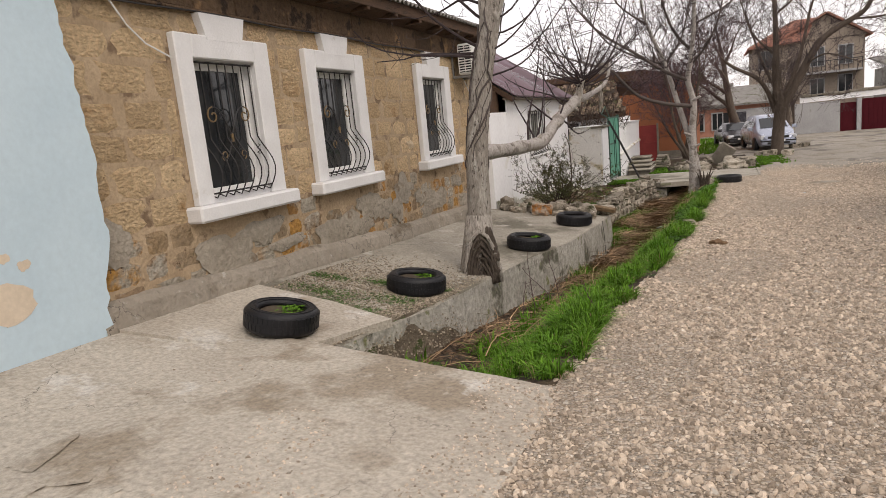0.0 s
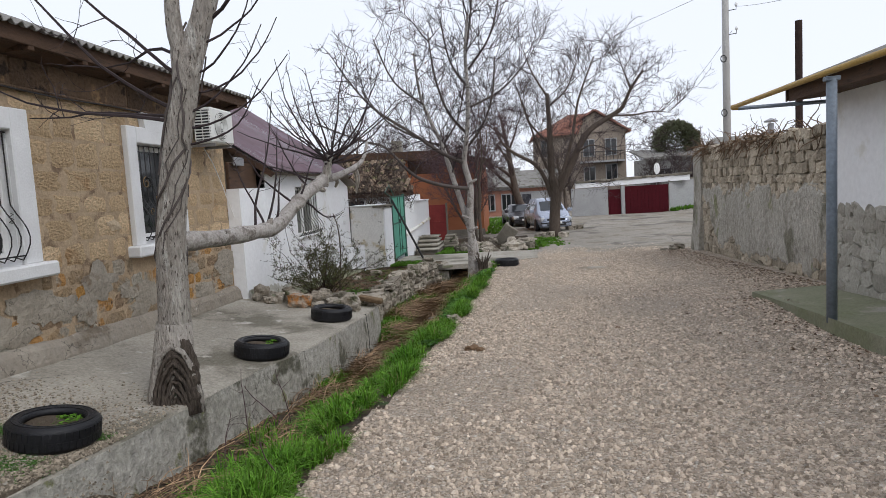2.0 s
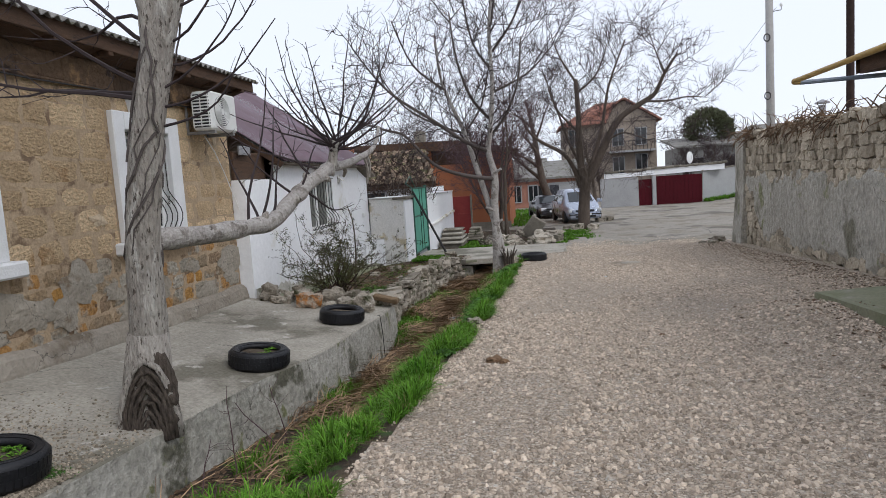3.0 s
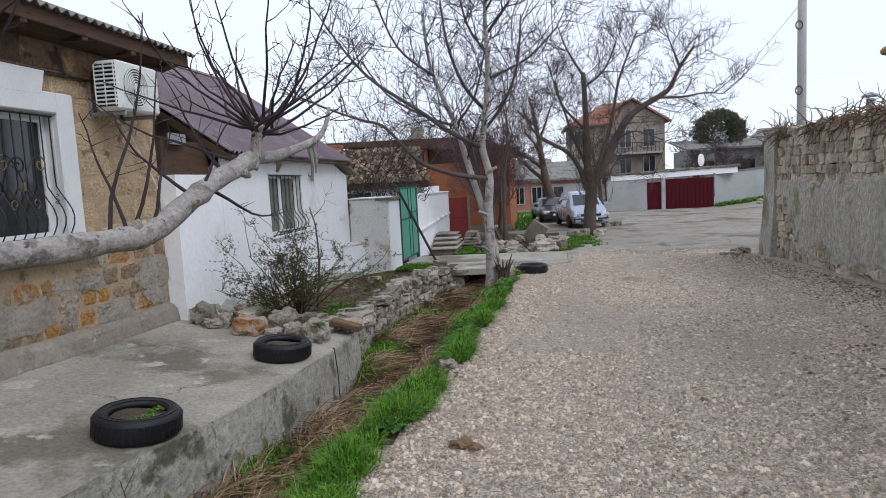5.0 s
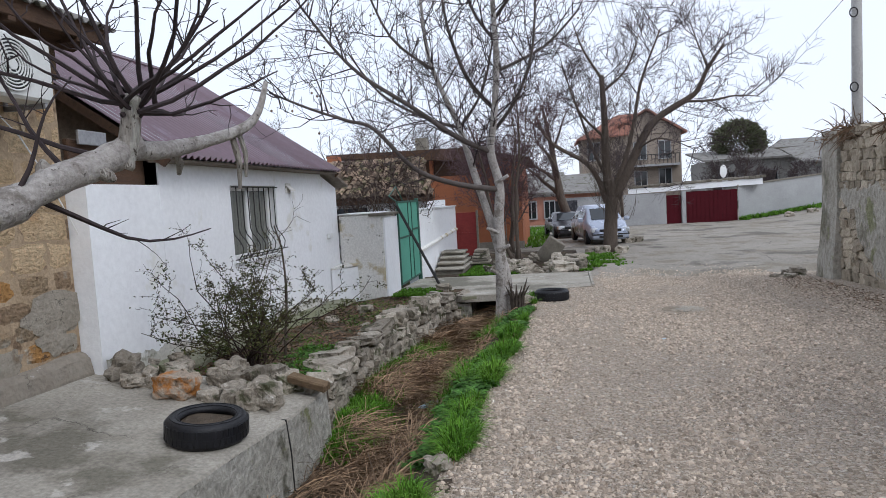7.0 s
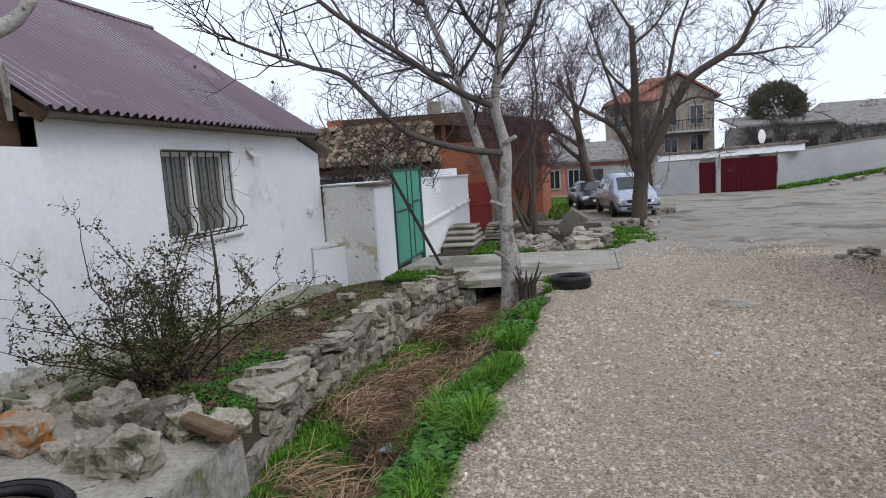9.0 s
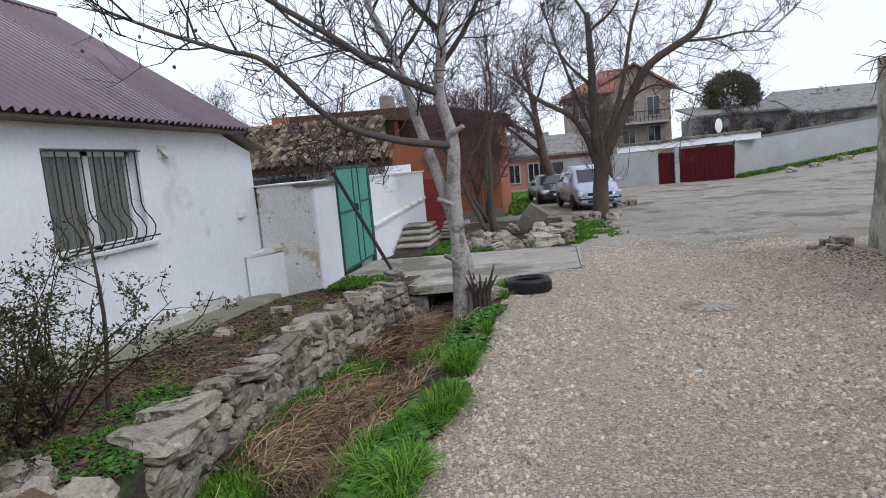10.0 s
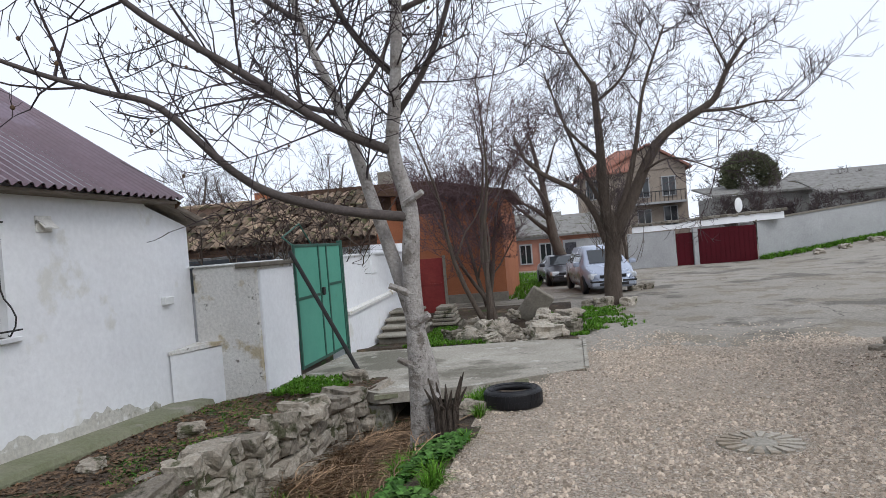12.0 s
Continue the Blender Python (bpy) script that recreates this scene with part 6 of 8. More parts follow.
for k, (z, a) in enumerate(((0.35, 2.6), (0.75, 0.6), (1.05, 2.9), (1.9, 0.2), (0.0, 0.4))):
    part("branch_stub", Geo().tube([(-0.58, TY - 0.05, z), (-0.58 + 0.20 * math.cos(a), TY - 0.12, z + 0.10)], [0.04, 0.028], 7), "bark_pale", tree2)


def wild_tree(x, y, z, height, seed, label, stems=1, girth=0.2, bark="bark_dark", twig="twig", wide=0.6, dense=1.0, levels=2, fork=0.25):
    ob = thing("tree", label, "tree", at=pose(x, y, z))
    rng, crown, arms = random.Random(seed), Geo(), []
    for s in range(stems):
        g = Geo()
        lean = Vector((rng.gauss(0, 0.12), rng.gauss(0, 0.12), 1)) if stems == 1 else Vector((rng.gauss(0, 0.35), rng.gauss(0, 0.25), 1))
        q = wander(rng, (rng.gauss(0, 0.06) * (stems > 1), rng.gauss(0, 0.06) * (stems > 1), -0.1), lean, height * rng.uniform(0.75, 1.0), 9, 0.09, 0.05)
        g.tube(q, [girth * (1 - 0.85 * k / 9) * (1.25 if k == 0 else 1) for k in range(10)], 8)
        part("trunk", g, bark, ob, smooth=True)
        arms.append(q)
        for b in range(round(7 / stems) + 1):
            t = fork + (0.9 - fork) * (b + rng.random()) / (round(7 / stems) + 1)
            i = min(int(t * 9), 8)
            a = rng.uniform(0, 6.28)
            head = Vector((math.cos(a) * wide, math.sin(a) * wide, rng.uniform(0.45, 0.95)))
            arm_pts = wander(rng, q[i], head, height * rng.uniform(0.28, 0.5) * (1.15 - 0.5 * t), 6, 0.16, 0.03)
            g = Geo()
            r = girth * (1 - 0.85 * t) * 0.62
            g.tube(arm_pts, [max(0.012, r * (1 - 0.75 * k / 6)) for k in range(7)], 6)
            part("limb", g, bark, ob, smooth=True)
            arms.append(arm_pts)
    for q in arms:
        twigs(crown, rng, q, max(0.014, girth * 0.10), levels, height * 0.17, 5.0 * dense * 5 / height, low=0.25, bend=0.12, spread=0.8, thin=0.0055 if y < 32 else 0.0002 * y)
    part("crown", crown, "twig_far" if twig == "twig" else twig, ob)
    return ob


# spreading tree before the cars
tree3 = thing("tree", "large dark bare tree spreading over parked cars", "tree")
TY3 = 29.3
arms3 = []
for pts, r, r1, sd, nm in (([(2.16, TY3, -0.55), (2.2, TY3, 0.4), (2.28, TY3, 1.4), (2.16, TY3, 2.0)], 0.30, 0.24, 30, "trunk"),
                           ([(2.10, TY3, 1.2), (1.85, TY3, 2.0), (1.43, TY3 - 0.2, 2.6), (0.6, TY3 - 0.4, 3.1), (0.15, TY3 - 0.5, 3.55), (-0.1, TY3 - 0.5, 4.2)], 0.13, 0.04, 31, "limb"),
                           ([(2.18, TY3, 1.5), (2.12, TY3, 2.8), (2.13, TY3, 3.9), (2.08, TY3, 5.45)], 0.20, 0.10, 32, "limb"),
                           ([(2.30, TY3, 1.3), (2.85, TY3, 2.3), (3.3, TY3, 3.2), (3.8, TY3, 3.88), (4.78, TY3, 4.45), (5.1, TY3, 4.7), (5.45, TY3, 5.4), (5.95, TY3, 6.1)], 0.21, 0.05, 33, "limb"),
                           ([(2.35, TY3, 1.7), (2.75, TY3, 2.6), (3.1, TY3 + 0.3, 3.8), (3.4, TY3 + 0.4, 5.2), (4.1, TY3 + 0.6, 6.9)], 0.12, 0.03, 34, "limb"),
                           ([(4.6, TY3, 4.38), (5.5, TY3 - 0.2, 4.32), (6.2, TY3 - 0.3, 4.4), (6.9, TY3 - 0.4, 4.3)], 0.06, 0.015, 35, "limb"),
                           ([(2.1, TY3, 5.3), (1.5, TY3 - 0.2, 6.3), (1.2, TY3 - 0.2, 7.2)], 0.06, 0.02, 36, "limb"),
                           ([(2.1, TY3, 4.9), (2.9, TY3 + 0.3, 5.6), (3.4, TY3 + 0.5, 6.8)], 0.06, 0.02, 37, "limb"),
                           ([(2.1, TY3, 3.4), (1.3, TY3 + 0.4, 4.4), (0.9, TY3 + 0.6, 5.8)], 0.07, 0.02, 38, "limb"),
                           ([(2.16, TY3, 2.0), (1.7, TY3 + 0.7, 3.2), (1.3, TY3 + 1.2, 4.6), (0.8, TY3 + 1.5, 6.2)], 0.09, 0.02, 39, "limb"),
                           ([(3.1, TY3, 2.9), (3.7, TY3 - 0.5, 3.2), (4.3, TY3 - 0.9, 3.0), (4.8, TY3 - 1.1, 2.7)], 0.045, 0.012, 41, "limb"),
                           ([(5.45, TY3, 5.4), (5.2, TY3 + 0.2, 6.2), (4.9, TY3 + 0.2, 7.2)], 0.04, 0.012, 42, "limb")):
    g = Geo()
    arms3.append(limb(g, pts, r * 0.82, r1 * 0.8, 9, 0.07, sd))
    part(nm, g, "bark_dark", tree3, smooth=True)
g, rng = Geo(), random.Random(44)
for k, pts in enumerate(arms3):
    twigs(g, rng, pts, 0.026, 2, 1.55, 0.4 if k == 0 else 4.3, low=0.2, bend=0.12, lift=0.03, spread=0.8, keep=0.55, thin=0.0066)
part("crown", g, "twig_far", tree3)
g = Geo()
for k in range(120):
    z = rng.uniform(0.6, 3.2)
    x = 2.2 + rng.gauss(0, 0.28)
    q = wander(rng, (x, TY3 - 0.25 + rng.gauss(0, 0.1), z), (rng.gauss(0, 0.5), -0.2, 1), rng.uniform(0.5, 1.3), 4, 0.15, 0.05)
    g.tube(q, [0.009, 0.008, 0.007, 0.005, 0.003], 3)
part("undergrowth", g, "bark_dark", tree3, "thin upright suckers round the trunk")["kind"] = "stuff"

wild_tree(-0.70, 25.9, -0.40, 6.3, 51, "slender multi-stemmed bare tree with reddish twigs", 3, 0.065, "bark_dark", "twig_red", 0.42, 1.1)
wild_tree(-1.2, 30.8, -0.5, 5.0, 52, "dark bare tree before the orange house", 4, 0.07, "bark_dark", "twig_red", 0.45, 1.4)
wild_tree(1.5, 41.0, -0.7, 7.2, 53, "dark bare tree behind the parked cars", 1, 0.30, "bark_dark", "twig", 0.7, 0.5)
wild_tree(4.2, 47.5, -0.8, 5.0, 54, "leaning bare tree by the block wall", 1, 0.16, "bark_dark", "twig", 0.6, 0.8)
wild_tree(-5.5, 27.6, 0.0, 4.4, 55, "bare vine-like tree over the shed", 4, 0.05, "bark_dark", "twig_red", 0.7, 0.6, 1, fork=0.15)
wild_tree(-3.9, 24.3, 0.0, 2.9, 56, "tangle of bare vine shoots above the yard wall", 11, 0.024, "bark_dark", "twig_dark", 0.8, 0.5, 1, fork=0.3)
wild_tree(-4.6, 22.3, 0.0, 2.5, 57, "bare vine shoots behind the gate", 11, 0.024, "bark_dark", "twig_dark", 0.8, 0.5, 1, fork=0.3)
for k, (x, y, h) in enumerate(((-9, 38, 6.5), (-6.5, 45, 7.0), (-3.5, 52, 6.5), (-12, 33, 6.5), (14.5, 62, 6.0), (21, 76, 7.5), (-1, 66, 8.0), (6.5, 68, 7.5), (-10, 56, 8), (17, 80, 9), (27, 75, 6.5), (-16, 45, 8))):
    wild_tree(x, y, -1.0, h, 70 + k, "bare winter tree among far gardens", 1, 0.16, "bark_dark", "twig", 0.7, 1.1, 2)
for k, (x, y, h) in enumerate(((14.5, 53.5, 2.8), (17.2, 56, 3.0), (13.0, 60, 3.2), (20.5, 58, 3.0))):
    wild_tree(x, y, 0.0, h, 90 + k, "leafless bush behind the far wall", 7, 0.04, "bark_dark", "twig", 0.6, 1.2, 1)

# creeper on the shed roof
vrng = random.Random(33)
vine = Geo()
for k in range(80):
    t = vrng.random()
    x = vrng.uniform(-9.2, -3.4 - 0.6 * t)
    q = wander(vrng, (x, 25.7 + 2.6 * t, 1.92 + 1.26 * t), (vrng.gauss(0, 1), -0.4, vrng.uniform(0.0, 0.5)), vrng.uniform(0.4, 1.3), 6, 0.28, -0.03)
    vine.tube(q, [0.013 * (1 - 0.6 * i / 6) for i in range(7)], 4)
part("creeper", vine, "twig_dark", shed, "bare creeper sprawling over the tiles")

# round pine
pine = thing("tree", "rounded dark green pine behind the far wall", "tree")
part("trunk", Geo().tube([(17.1, 70, -1), (17.1, 70, 4)], [0.25, 0.15], 8), "bark_dark", pine)
pv, pf, rng = [], [], random.Random(9)
for k in range(5200):
    d = Vector((rng.gauss(0, 1), rng.gauss(0, 1), rng.gauss(0, 1))).normalized()
    lump = 1 + 0.16 * noise.noise(d * 2.6) + 0.08 * noise.noise(d * 6)
    rad = lump * rng.uniform(0.72, 1.0)
    c = Vector((17.1 + d.x * 2.15 * rad, 70 + d.y * 2.0 * rad, 5.2 + d.z * 1.9 * rad))
    if d.z < -0.55 and rng.random() < 0.6:
        continue
    u = Vector((rng.gauss(0, 1), rng.gauss(0, 1), rng.gauss(0, 1))).normalized() * 0.16
    v = (d + Vector((0, 0, 0.4))).normalized() * 0.24
    i = len(pv)
    pv += [tuple(c - u), tuple(c + u), tuple(c + v)]
    pf.append((i, i + 1, i + 2))
crown_ob = scatter("crown", "pine", pv, pf, "", "", pine)

# ---- cars ----
def car(x, y, z, yaw, paint, label, length=4.3, width=1.72, height=1.60, van=True):
    ob = thing("car", label, "car", "parked cars", pose(x, y, z, 0, 0, yaw))
    hw, L, H = width / 2, length, height
    # stations from nose (0) to tail: y, half width, bonnet/belt height, roof height, roof half width
    if van:
        st = [(0, 0.60, 0.50, 0.50, 0.5), (0.06, 0.78, 0.66, 0.68, 0.62), (0.25, 0.86, 0.74, 0.78, 0.66), (0.60, 0.95, 0.86, 0.92, 0.70), (0.85, 0.98, 0.93, 1.02, 0.72), (1.45, 1.0, 0.98, 1.50, 0.66), (1.75, 1.0, 0.99, 1.60, 0.64),
              (2.6, 1.0, 1.0, 1.63, 0.64), (3.7, 0.99, 1.0, 1.58, 0.62), (4.12, 0.96, 0.98, 1.30, 0.62), (4.25, 0.90, 0.90, 1.0, 0.6), (4.3, 0.8, 0.6, 0.62, 0.6)]
    else:
        st = [(0, 0.62, 0.48, 0.48, 0.5), (0.08, 0.82, 0.60, 0.62, 0.66), (0.4, 0.92, 0.70, 0.73, 0.70), (1.1, 0.98, 0.82, 0.86, 0.74), (1.35, 1.0, 0.88, 0.95, 0.74), (1.95, 1.0, 0.92, 1.36, 0.62), (2.4, 1.0, 0.93, 1.42, 0.60),
              (3.1, 1.0, 0.93, 1.40, 0.60), (3.6, 0.98, 0.93, 1.05, 0.66), (4.1, 0.94, 0.92, 0.96, 0.70), (4.28, 0.86, 0.80, 0.84, 0.66), (4.32, 0.78, 0.5, 0.52, 0.6)]
    sy, sz = L / 4.3, H / 1.63
    rows = []
    for yy, w, belt, roof, rw in st:
        rows.append([(-hw * w * 0.9, yy * sy, 0.22), (-hw * w, yy * sy, 0.42), (-hw * w * 1.0, yy * sy, belt * sz * 0.86), (-hw * w * 0.95, yy * sy, belt * sz), (-hw * rw * 1.18, yy * sy, (belt * 0.4 + roof * 0.6) * sz), (-hw * rw, yy * sy, roof * sz * 0.985), (-hw * rw * 0.5, yy * sy, roof * sz),
                     (hw * rw * 0.5, yy * sy, roof * sz), (hw * rw, yy * sy, roof * sz * 0.985), (hw * rw * 1.18, yy * sy, (belt * 0.4 + roof * 0.6) * sz), (hw * w * 0.95, yy * sy, belt * sz), (hw * w, yy * sy, belt * sz * 0.86), (hw * w, yy * sy, 0.42), (hw * w * 0.9, yy * sy, 0.22)])
    n = len(rows[0])
    body = Geo().add([p for r in rows for p in r], [(j * n + i, j * n + (i + 1) % n, (j + 1) * n + (i + 1) % n, (j + 1) * n + i) for j in range(len(rows) - 1) for i in range(n)] + [tuple(range(n)), tuple((len(rows) - 1) * n + i for i in range(n))[::-1]])
    part("body", body, paint, ob, smooth=True)

    def pane(name, quad, lift, mat="glass_car", label=""):
        a, b, c, d = [Vector(p) for p in quad]
        nrm = (b - a).cross(d - a).normalized()
        mid = (a + b + c + d) / 4
        if nrm.dot(mid - Vector((0, L / 2, 0.7))) < 0:
            nrm = -nrm
        quad2 = [mid + (p - mid) * 0.92 + nrm * lift for p in (a, b, c, d)]
        part(name, Geo().slab(quad2, nrm * 0.006), mat, ob, label)

    k = 4
    pane("windscreen", (rows[k][5], rows[k][8], rows[k + 1][8], rows[k + 1][5]), 0.022)
    for j in range(k + 1, len(rows) - 4):
        for s in (3, 9):
            pane("side_window", (rows[j][s], rows[j][s + 1], rows[j + 1][s + 1], rows[j + 1][s]), 0.012)
    pane("rear_window", (rows[-4][5], rows[-4][8], rows[-3][8], rows[-3][5]), 0.022)
    for s in (-1, 1):
        part("headlight", Geo().add(*blob(5, 0.5, 0.03, 4)), "lamp_glass", ob).matrix_basis = pose(s * hw * 0.70, 0.17, 0.62 * sz, 0, 0, -s * 18) @ Matrix.Diagonal((0.36, 0.22, 0.18, 1))
        part("mirror", Geo().add(*blob(6, 0.6, 0.03, 3)), paint, ob).matrix_basis = pose(s * (hw + 0.10), 1.15 * sy, 1.02 * sz) @ Matrix.Diagonal((0.22, 0.12, 0.16, 1))
        for yy in (0.80, L - 0.78):
            wheel = part("wheel", Geo().lathe([(0.20, 0), (0.27, 0.0), (0.305, 0.03), (0.31, 0.10), (0.305, 0.17), (0.27, 0.2), (0.20, 0.2)], (0, 0, 0), 24), "rubber", ob, smooth=True)
            wheel.matrix_basis = pose(s * (hw - 0.18) - 0.0, yy, 0.31, 0, 90, 0) @ Matrix.Translation((0, 0, -0.1 + s * 0.1))
            part("rim", Geo().lathe([(0.02, 0.09), (0.19, 0.08), (0.205, 0.0), (0.205, 0.2), (0.19, 0.12), (0.02, 0.11)], (0, 0, 0), 20), "steel", wheel)
    part("grille", Geo().cbox(-0.42, 0.42, -0.01, 0.06, 0.56 * sz, 0.66 * sz, 0.01), "black_plastic", ob)
    part("bumper", Geo().cbox(-hw * 0.84, hw * 0.84, -0.06, 0.16, 0.26, 0.47, 0.04), paint, ob)
    part("bumper_strip", Geo().cbox(-hw * 0.86, hw * 0.86, -0.075, 0.12, 0.40, 0.46, 0.015), "black_plastic", ob)
    part("intake", Geo().cbox(-hw * 0.55, hw * 0.55, -0.07, 0.02, 0.29, 0.38, 0.01), "black_plastic", ob)
    part("number_plate", Geo().cbox(-0.26, 0.26, -0.095, -0.075, 0.38, 0.48, 0.004), "pvc", ob)
    return ob


car(2.48, 32.8, ground_z(2.0, 33.5) - 0.01, 9, "car_silver", "silver-blue family van parked behind a tree", 4.2, 1.68, 1.56)
car(1.22, 38.3, ground_z(0.8, 39.0) - 0.01, 9, "car_dark", "dark older saloon parked on the verge", 4.3, 1.66, 1.42, False)

# ---- poles and wires ----
pl_ob = thing("utility_pole", "concrete utility pole with insulators and wires", "utility pole")
part("shaft", Geo().tube([(7.05, 22.6, -0.6), (7.05, 22.6, 9.6)], [0.125, 0.085], 12), "pole", pl_ob, smooth=True)
for z, s in ((6.6, 1), (7.3, -1), (5.9, 1)):
    part("hook", Geo().tube([(7.05, 22.55, z), (7.05 + s * 0.28, 22.5, z + 0.02), (7.05 + s * 0.28, 22.5, z + 0.14)], 0.012, 5), "iron", pl_ob)
    part("insulator", Geo().lathe([(0.01, 0), (0.04, 0.0), (0.045, 0.05), (0.025, 0.08), (0.01, 0.1)], (7.05 + s * 0.28, 22.5, z + 0.12), 8), "pvc", pl_ob)
for z in (3.6, 5.2):
    ringp = [(7.05 - 0.11 + 0.08 * math.cos(a), 22.48, z + 0.10 * math.sin(a)) for a in [i * math.pi / 8 for i in range(17)]]
    part("cable_coil", Geo().tube(ringp, 0.015, 5), "iron", pl_ob)
wp = thing("wooden_pole", "short dark wooden pole behind the wall", "pole")
part("shaft", Geo().tube([(8.8, 21.8, -0.3), (8.8, 21.8, 6.0)], [0.10, 0.095], 10), "twig_dark", wp)
FLX, FLY, FLZ = 6.64, 18.15, 2.92
fl = thing("flue_pipe", "grey metal flue with cowl behind the wall", "flue")
part("pipe", Geo().tube([(FLX, FLY, 0), (FLX, FLY, FLZ)], 0.07, 10), "steel", fl)
part("cowl", Geo().lathe([(0.02, 0.09), (0.15, 0.03), (0.15, 0.0), (0.07, 0.01)], (FLX, FLY, FLZ + 0.03), 12), "steel", fl)
for a, b, sag in (((7.2, 22.5, 7.4), (-9, 60, 9.0), 0.6), ((7.3, 22.5, 6.7), (4.3, 3.0, 3.2), 0.3), ((7.0, 22.5, 7.2), (30, 30, 8.0), 0.4), ((7.2, 22.5, 6.0), (9.5, 40, 5.6), 0.2)):
    wire = thing("overhead_wire", "thin overhead wire from the utility pole", "wire", "overhead wires")
    pts = [Vector(a).lerp(Vector(b), t) - Vector((0, 0, 4 * sag * t * (1 - t))) for t in [i / 12 for i in range(13)]]
    part("wire", Geo().tube(pts, 0.006, 4), "iron", wire)

# ---- loose stones and clutter ----
rocks = [shared("rock", *blob(200 + k, 0.70, 0.30, 8), "rock") for k in range(8)]
rusty = shared("rock", *blob(220, 0.66, 0.28, 8), "rock_rust")


def stone(me, x, y, z, sx, sy, sz, label, rz=0, rx=0, group="heap of stones"):
    ob = new("stone", me)
    ob.matrix_basis = pose(x, y, z + sz * 0.42, rx, 0, rz) @ Matrix.Diagonal((sx, sy, sz, 1))
    return tagged(ob, label, "stone", group)


rng = random.Random(5)
heap = [(-3.85, 12.25, 0.42, 0.38, 0.34), (-3.62, 12.05, 0.36, 0.3, 0.16), (-3.30, 12.2, 0.36, 0.34, 0.26), (-3.05, 11.88, 0.50, 0.40, 0.32), (-2.86, 12.35, 0.36, 0.3, 0.26), (-2.74, 11.85, 0.26, 0.22, 0.16), (-2.55, 12.3, 0.46, 0.36, 0.30), (-2.48, 11.85, 0.44, 0.36, 0.26),
        (-2.22, 11.80, 0.42, 0.40, 0.34), (-2.20, 12.35, 0.34, 0.3, 0.26), (-3.4, 12.5, 0.4, 0.3, 0.24), (-2.9, 12.6, 0.42, 0.34, 0.28), (-2.45, 12.62, 0.36, 0.34, 0.24), (-2.0, 12.5, 0.38, 0.3, 0.22)]
for k, (x, y, sx, sy, sz) in enumerate(heap):
    me = rusty if k == 3 else rocks[k % 8]
    stone(me, x, y, plat_z(x, min(y, 12.4)) - 0.02, sx * 0.68, sy * 0.68, sz * 0.78, "large rust-stained stone on the concrete" if k == 3 else "rough grey fieldstone heaped at the apron's end", rng.uniform(0, 180), rng.uniform(-12, 12))
for k in range(12):
    x = rng.uniform(-3.9, -1.95)
    y = rng.uniform(11.95, 12.7)
    s = rng.uniform(0.10, 0.20)
    stone(rocks[(k * 3) % 8], x, y, plat_z(x, min(y, 12.4)) + (0.10 if y > 12.3 else 0.0) * rng.random(), s, s * rng.uniform(0.6, 1.0), s * rng.uniform(0.4, 0.85), "smaller broken stone among the heap", rng.uniform(0, 180), rng.uniform(-25, 25))
beam = thing("timber_block", "short weathered timber lying on the stone heap", "timber")
part("block", Geo().cbox(-0.21, 0.21, -0.055, 0.055, -0.04, 0.04, 0.014), "timber", beam)
beam.matrix_basis = pose(-1.97, 12.25, 0.07, 8, 10, -14)
for k, (x, y, s) in enumerate(((-0.18, 18.0, 0.24), (-0.42, 10.45, 0.17), (-1.45, 10.1, 0.22), (-2.0, 19.9, 0.3), (0.5, 23.9, 0.55), (0.1, 24.3, 0.4), (0.9, 24.9, 0.45), (-0.2, 24.7, 0.5), (-0.5, 25.4, 0.4), (0.2, 25.6, 0.5), (-0.9, 26.3, 0.4), (0.5, 26.6, 0.45), (-0.2, 26.9, 0.5), (0.95, 27.3, 0.5), (1.9, 29.0, 0.4), (2.5, 28.9, 0.35), (1.5, 29.1, 0.3),
                                  (5.0, 20.3, 0.26), (4.75, 20.0, 0.2), (4.9, 20.6, 0.18), (4.6, 20.35, 0.15), (5.1, 20.75, 0.2), (3.2, 33.5, 0.4), (3.6, 33.9, 0.4), (13.5, 46.5, 0.6), (15.0, 47.2, 0.5), (16.8, 48.0, 0.6), (-3.0, 17.6, 0.25), (-3.2, 16.4, 0.2), (-1.0, 24.2, 0.5), (-1.4, 24.8, 0.4))):
    stone(rocks[k % 8], x, y, ground_z(x, y) - 0.03 if x > -1.9 else garden_z(x, y), s, s * rng.uniform(0.7, 1.1), s * rng.uniform(0.45, 0.75), "rough grey stone lying beside the road", rng.uniform(0, 180), 0, "stones by the road")
for k in range(70):
    x, y = rng.gauss(-0.25, 0.55), rng.uniform(23.7, 27.5)
    if x > 1.1 or (x < -0.6 and y < 24.4):
        continue
    s = rng.uniform(0.16, 0.46)
    stone(rocks[k % 8], x, y, ground_z(x, y) - 0.02 + 0.20 * max(0, 1 - abs(x + 0.3) * 1.6) * rng.random(), s, s * rng.uniform(0.6, 1.0), s * rng.uniform(0.4, 0.8), "rough stone in the rubble beyond the bridge", rng.uniform(0, 180), rng.uniform(-15, 15), "rubble beyond the bridge")
for x, y, s in ((-0.04, 8.43, 0.10), (0.04, 8.40, 0.06), (-0.30, 12.6, 0.09), (1.6, 9.4, 0.04)):
    clod = thing("clod", "dark brown clod lying on the gravel", "clod", "clods on the road")
    part("lump", Geo().add(*blob(91, 0.3, 0.5, 5)), "litter", clod).matrix_basis = Matrix.Diagonal((s * 1.4, s, s * 0.6, 1))
    clod.matrix_basis = pose(x, y, ground_z(x, y) + s * 0.2, 0, 0, x * 300)
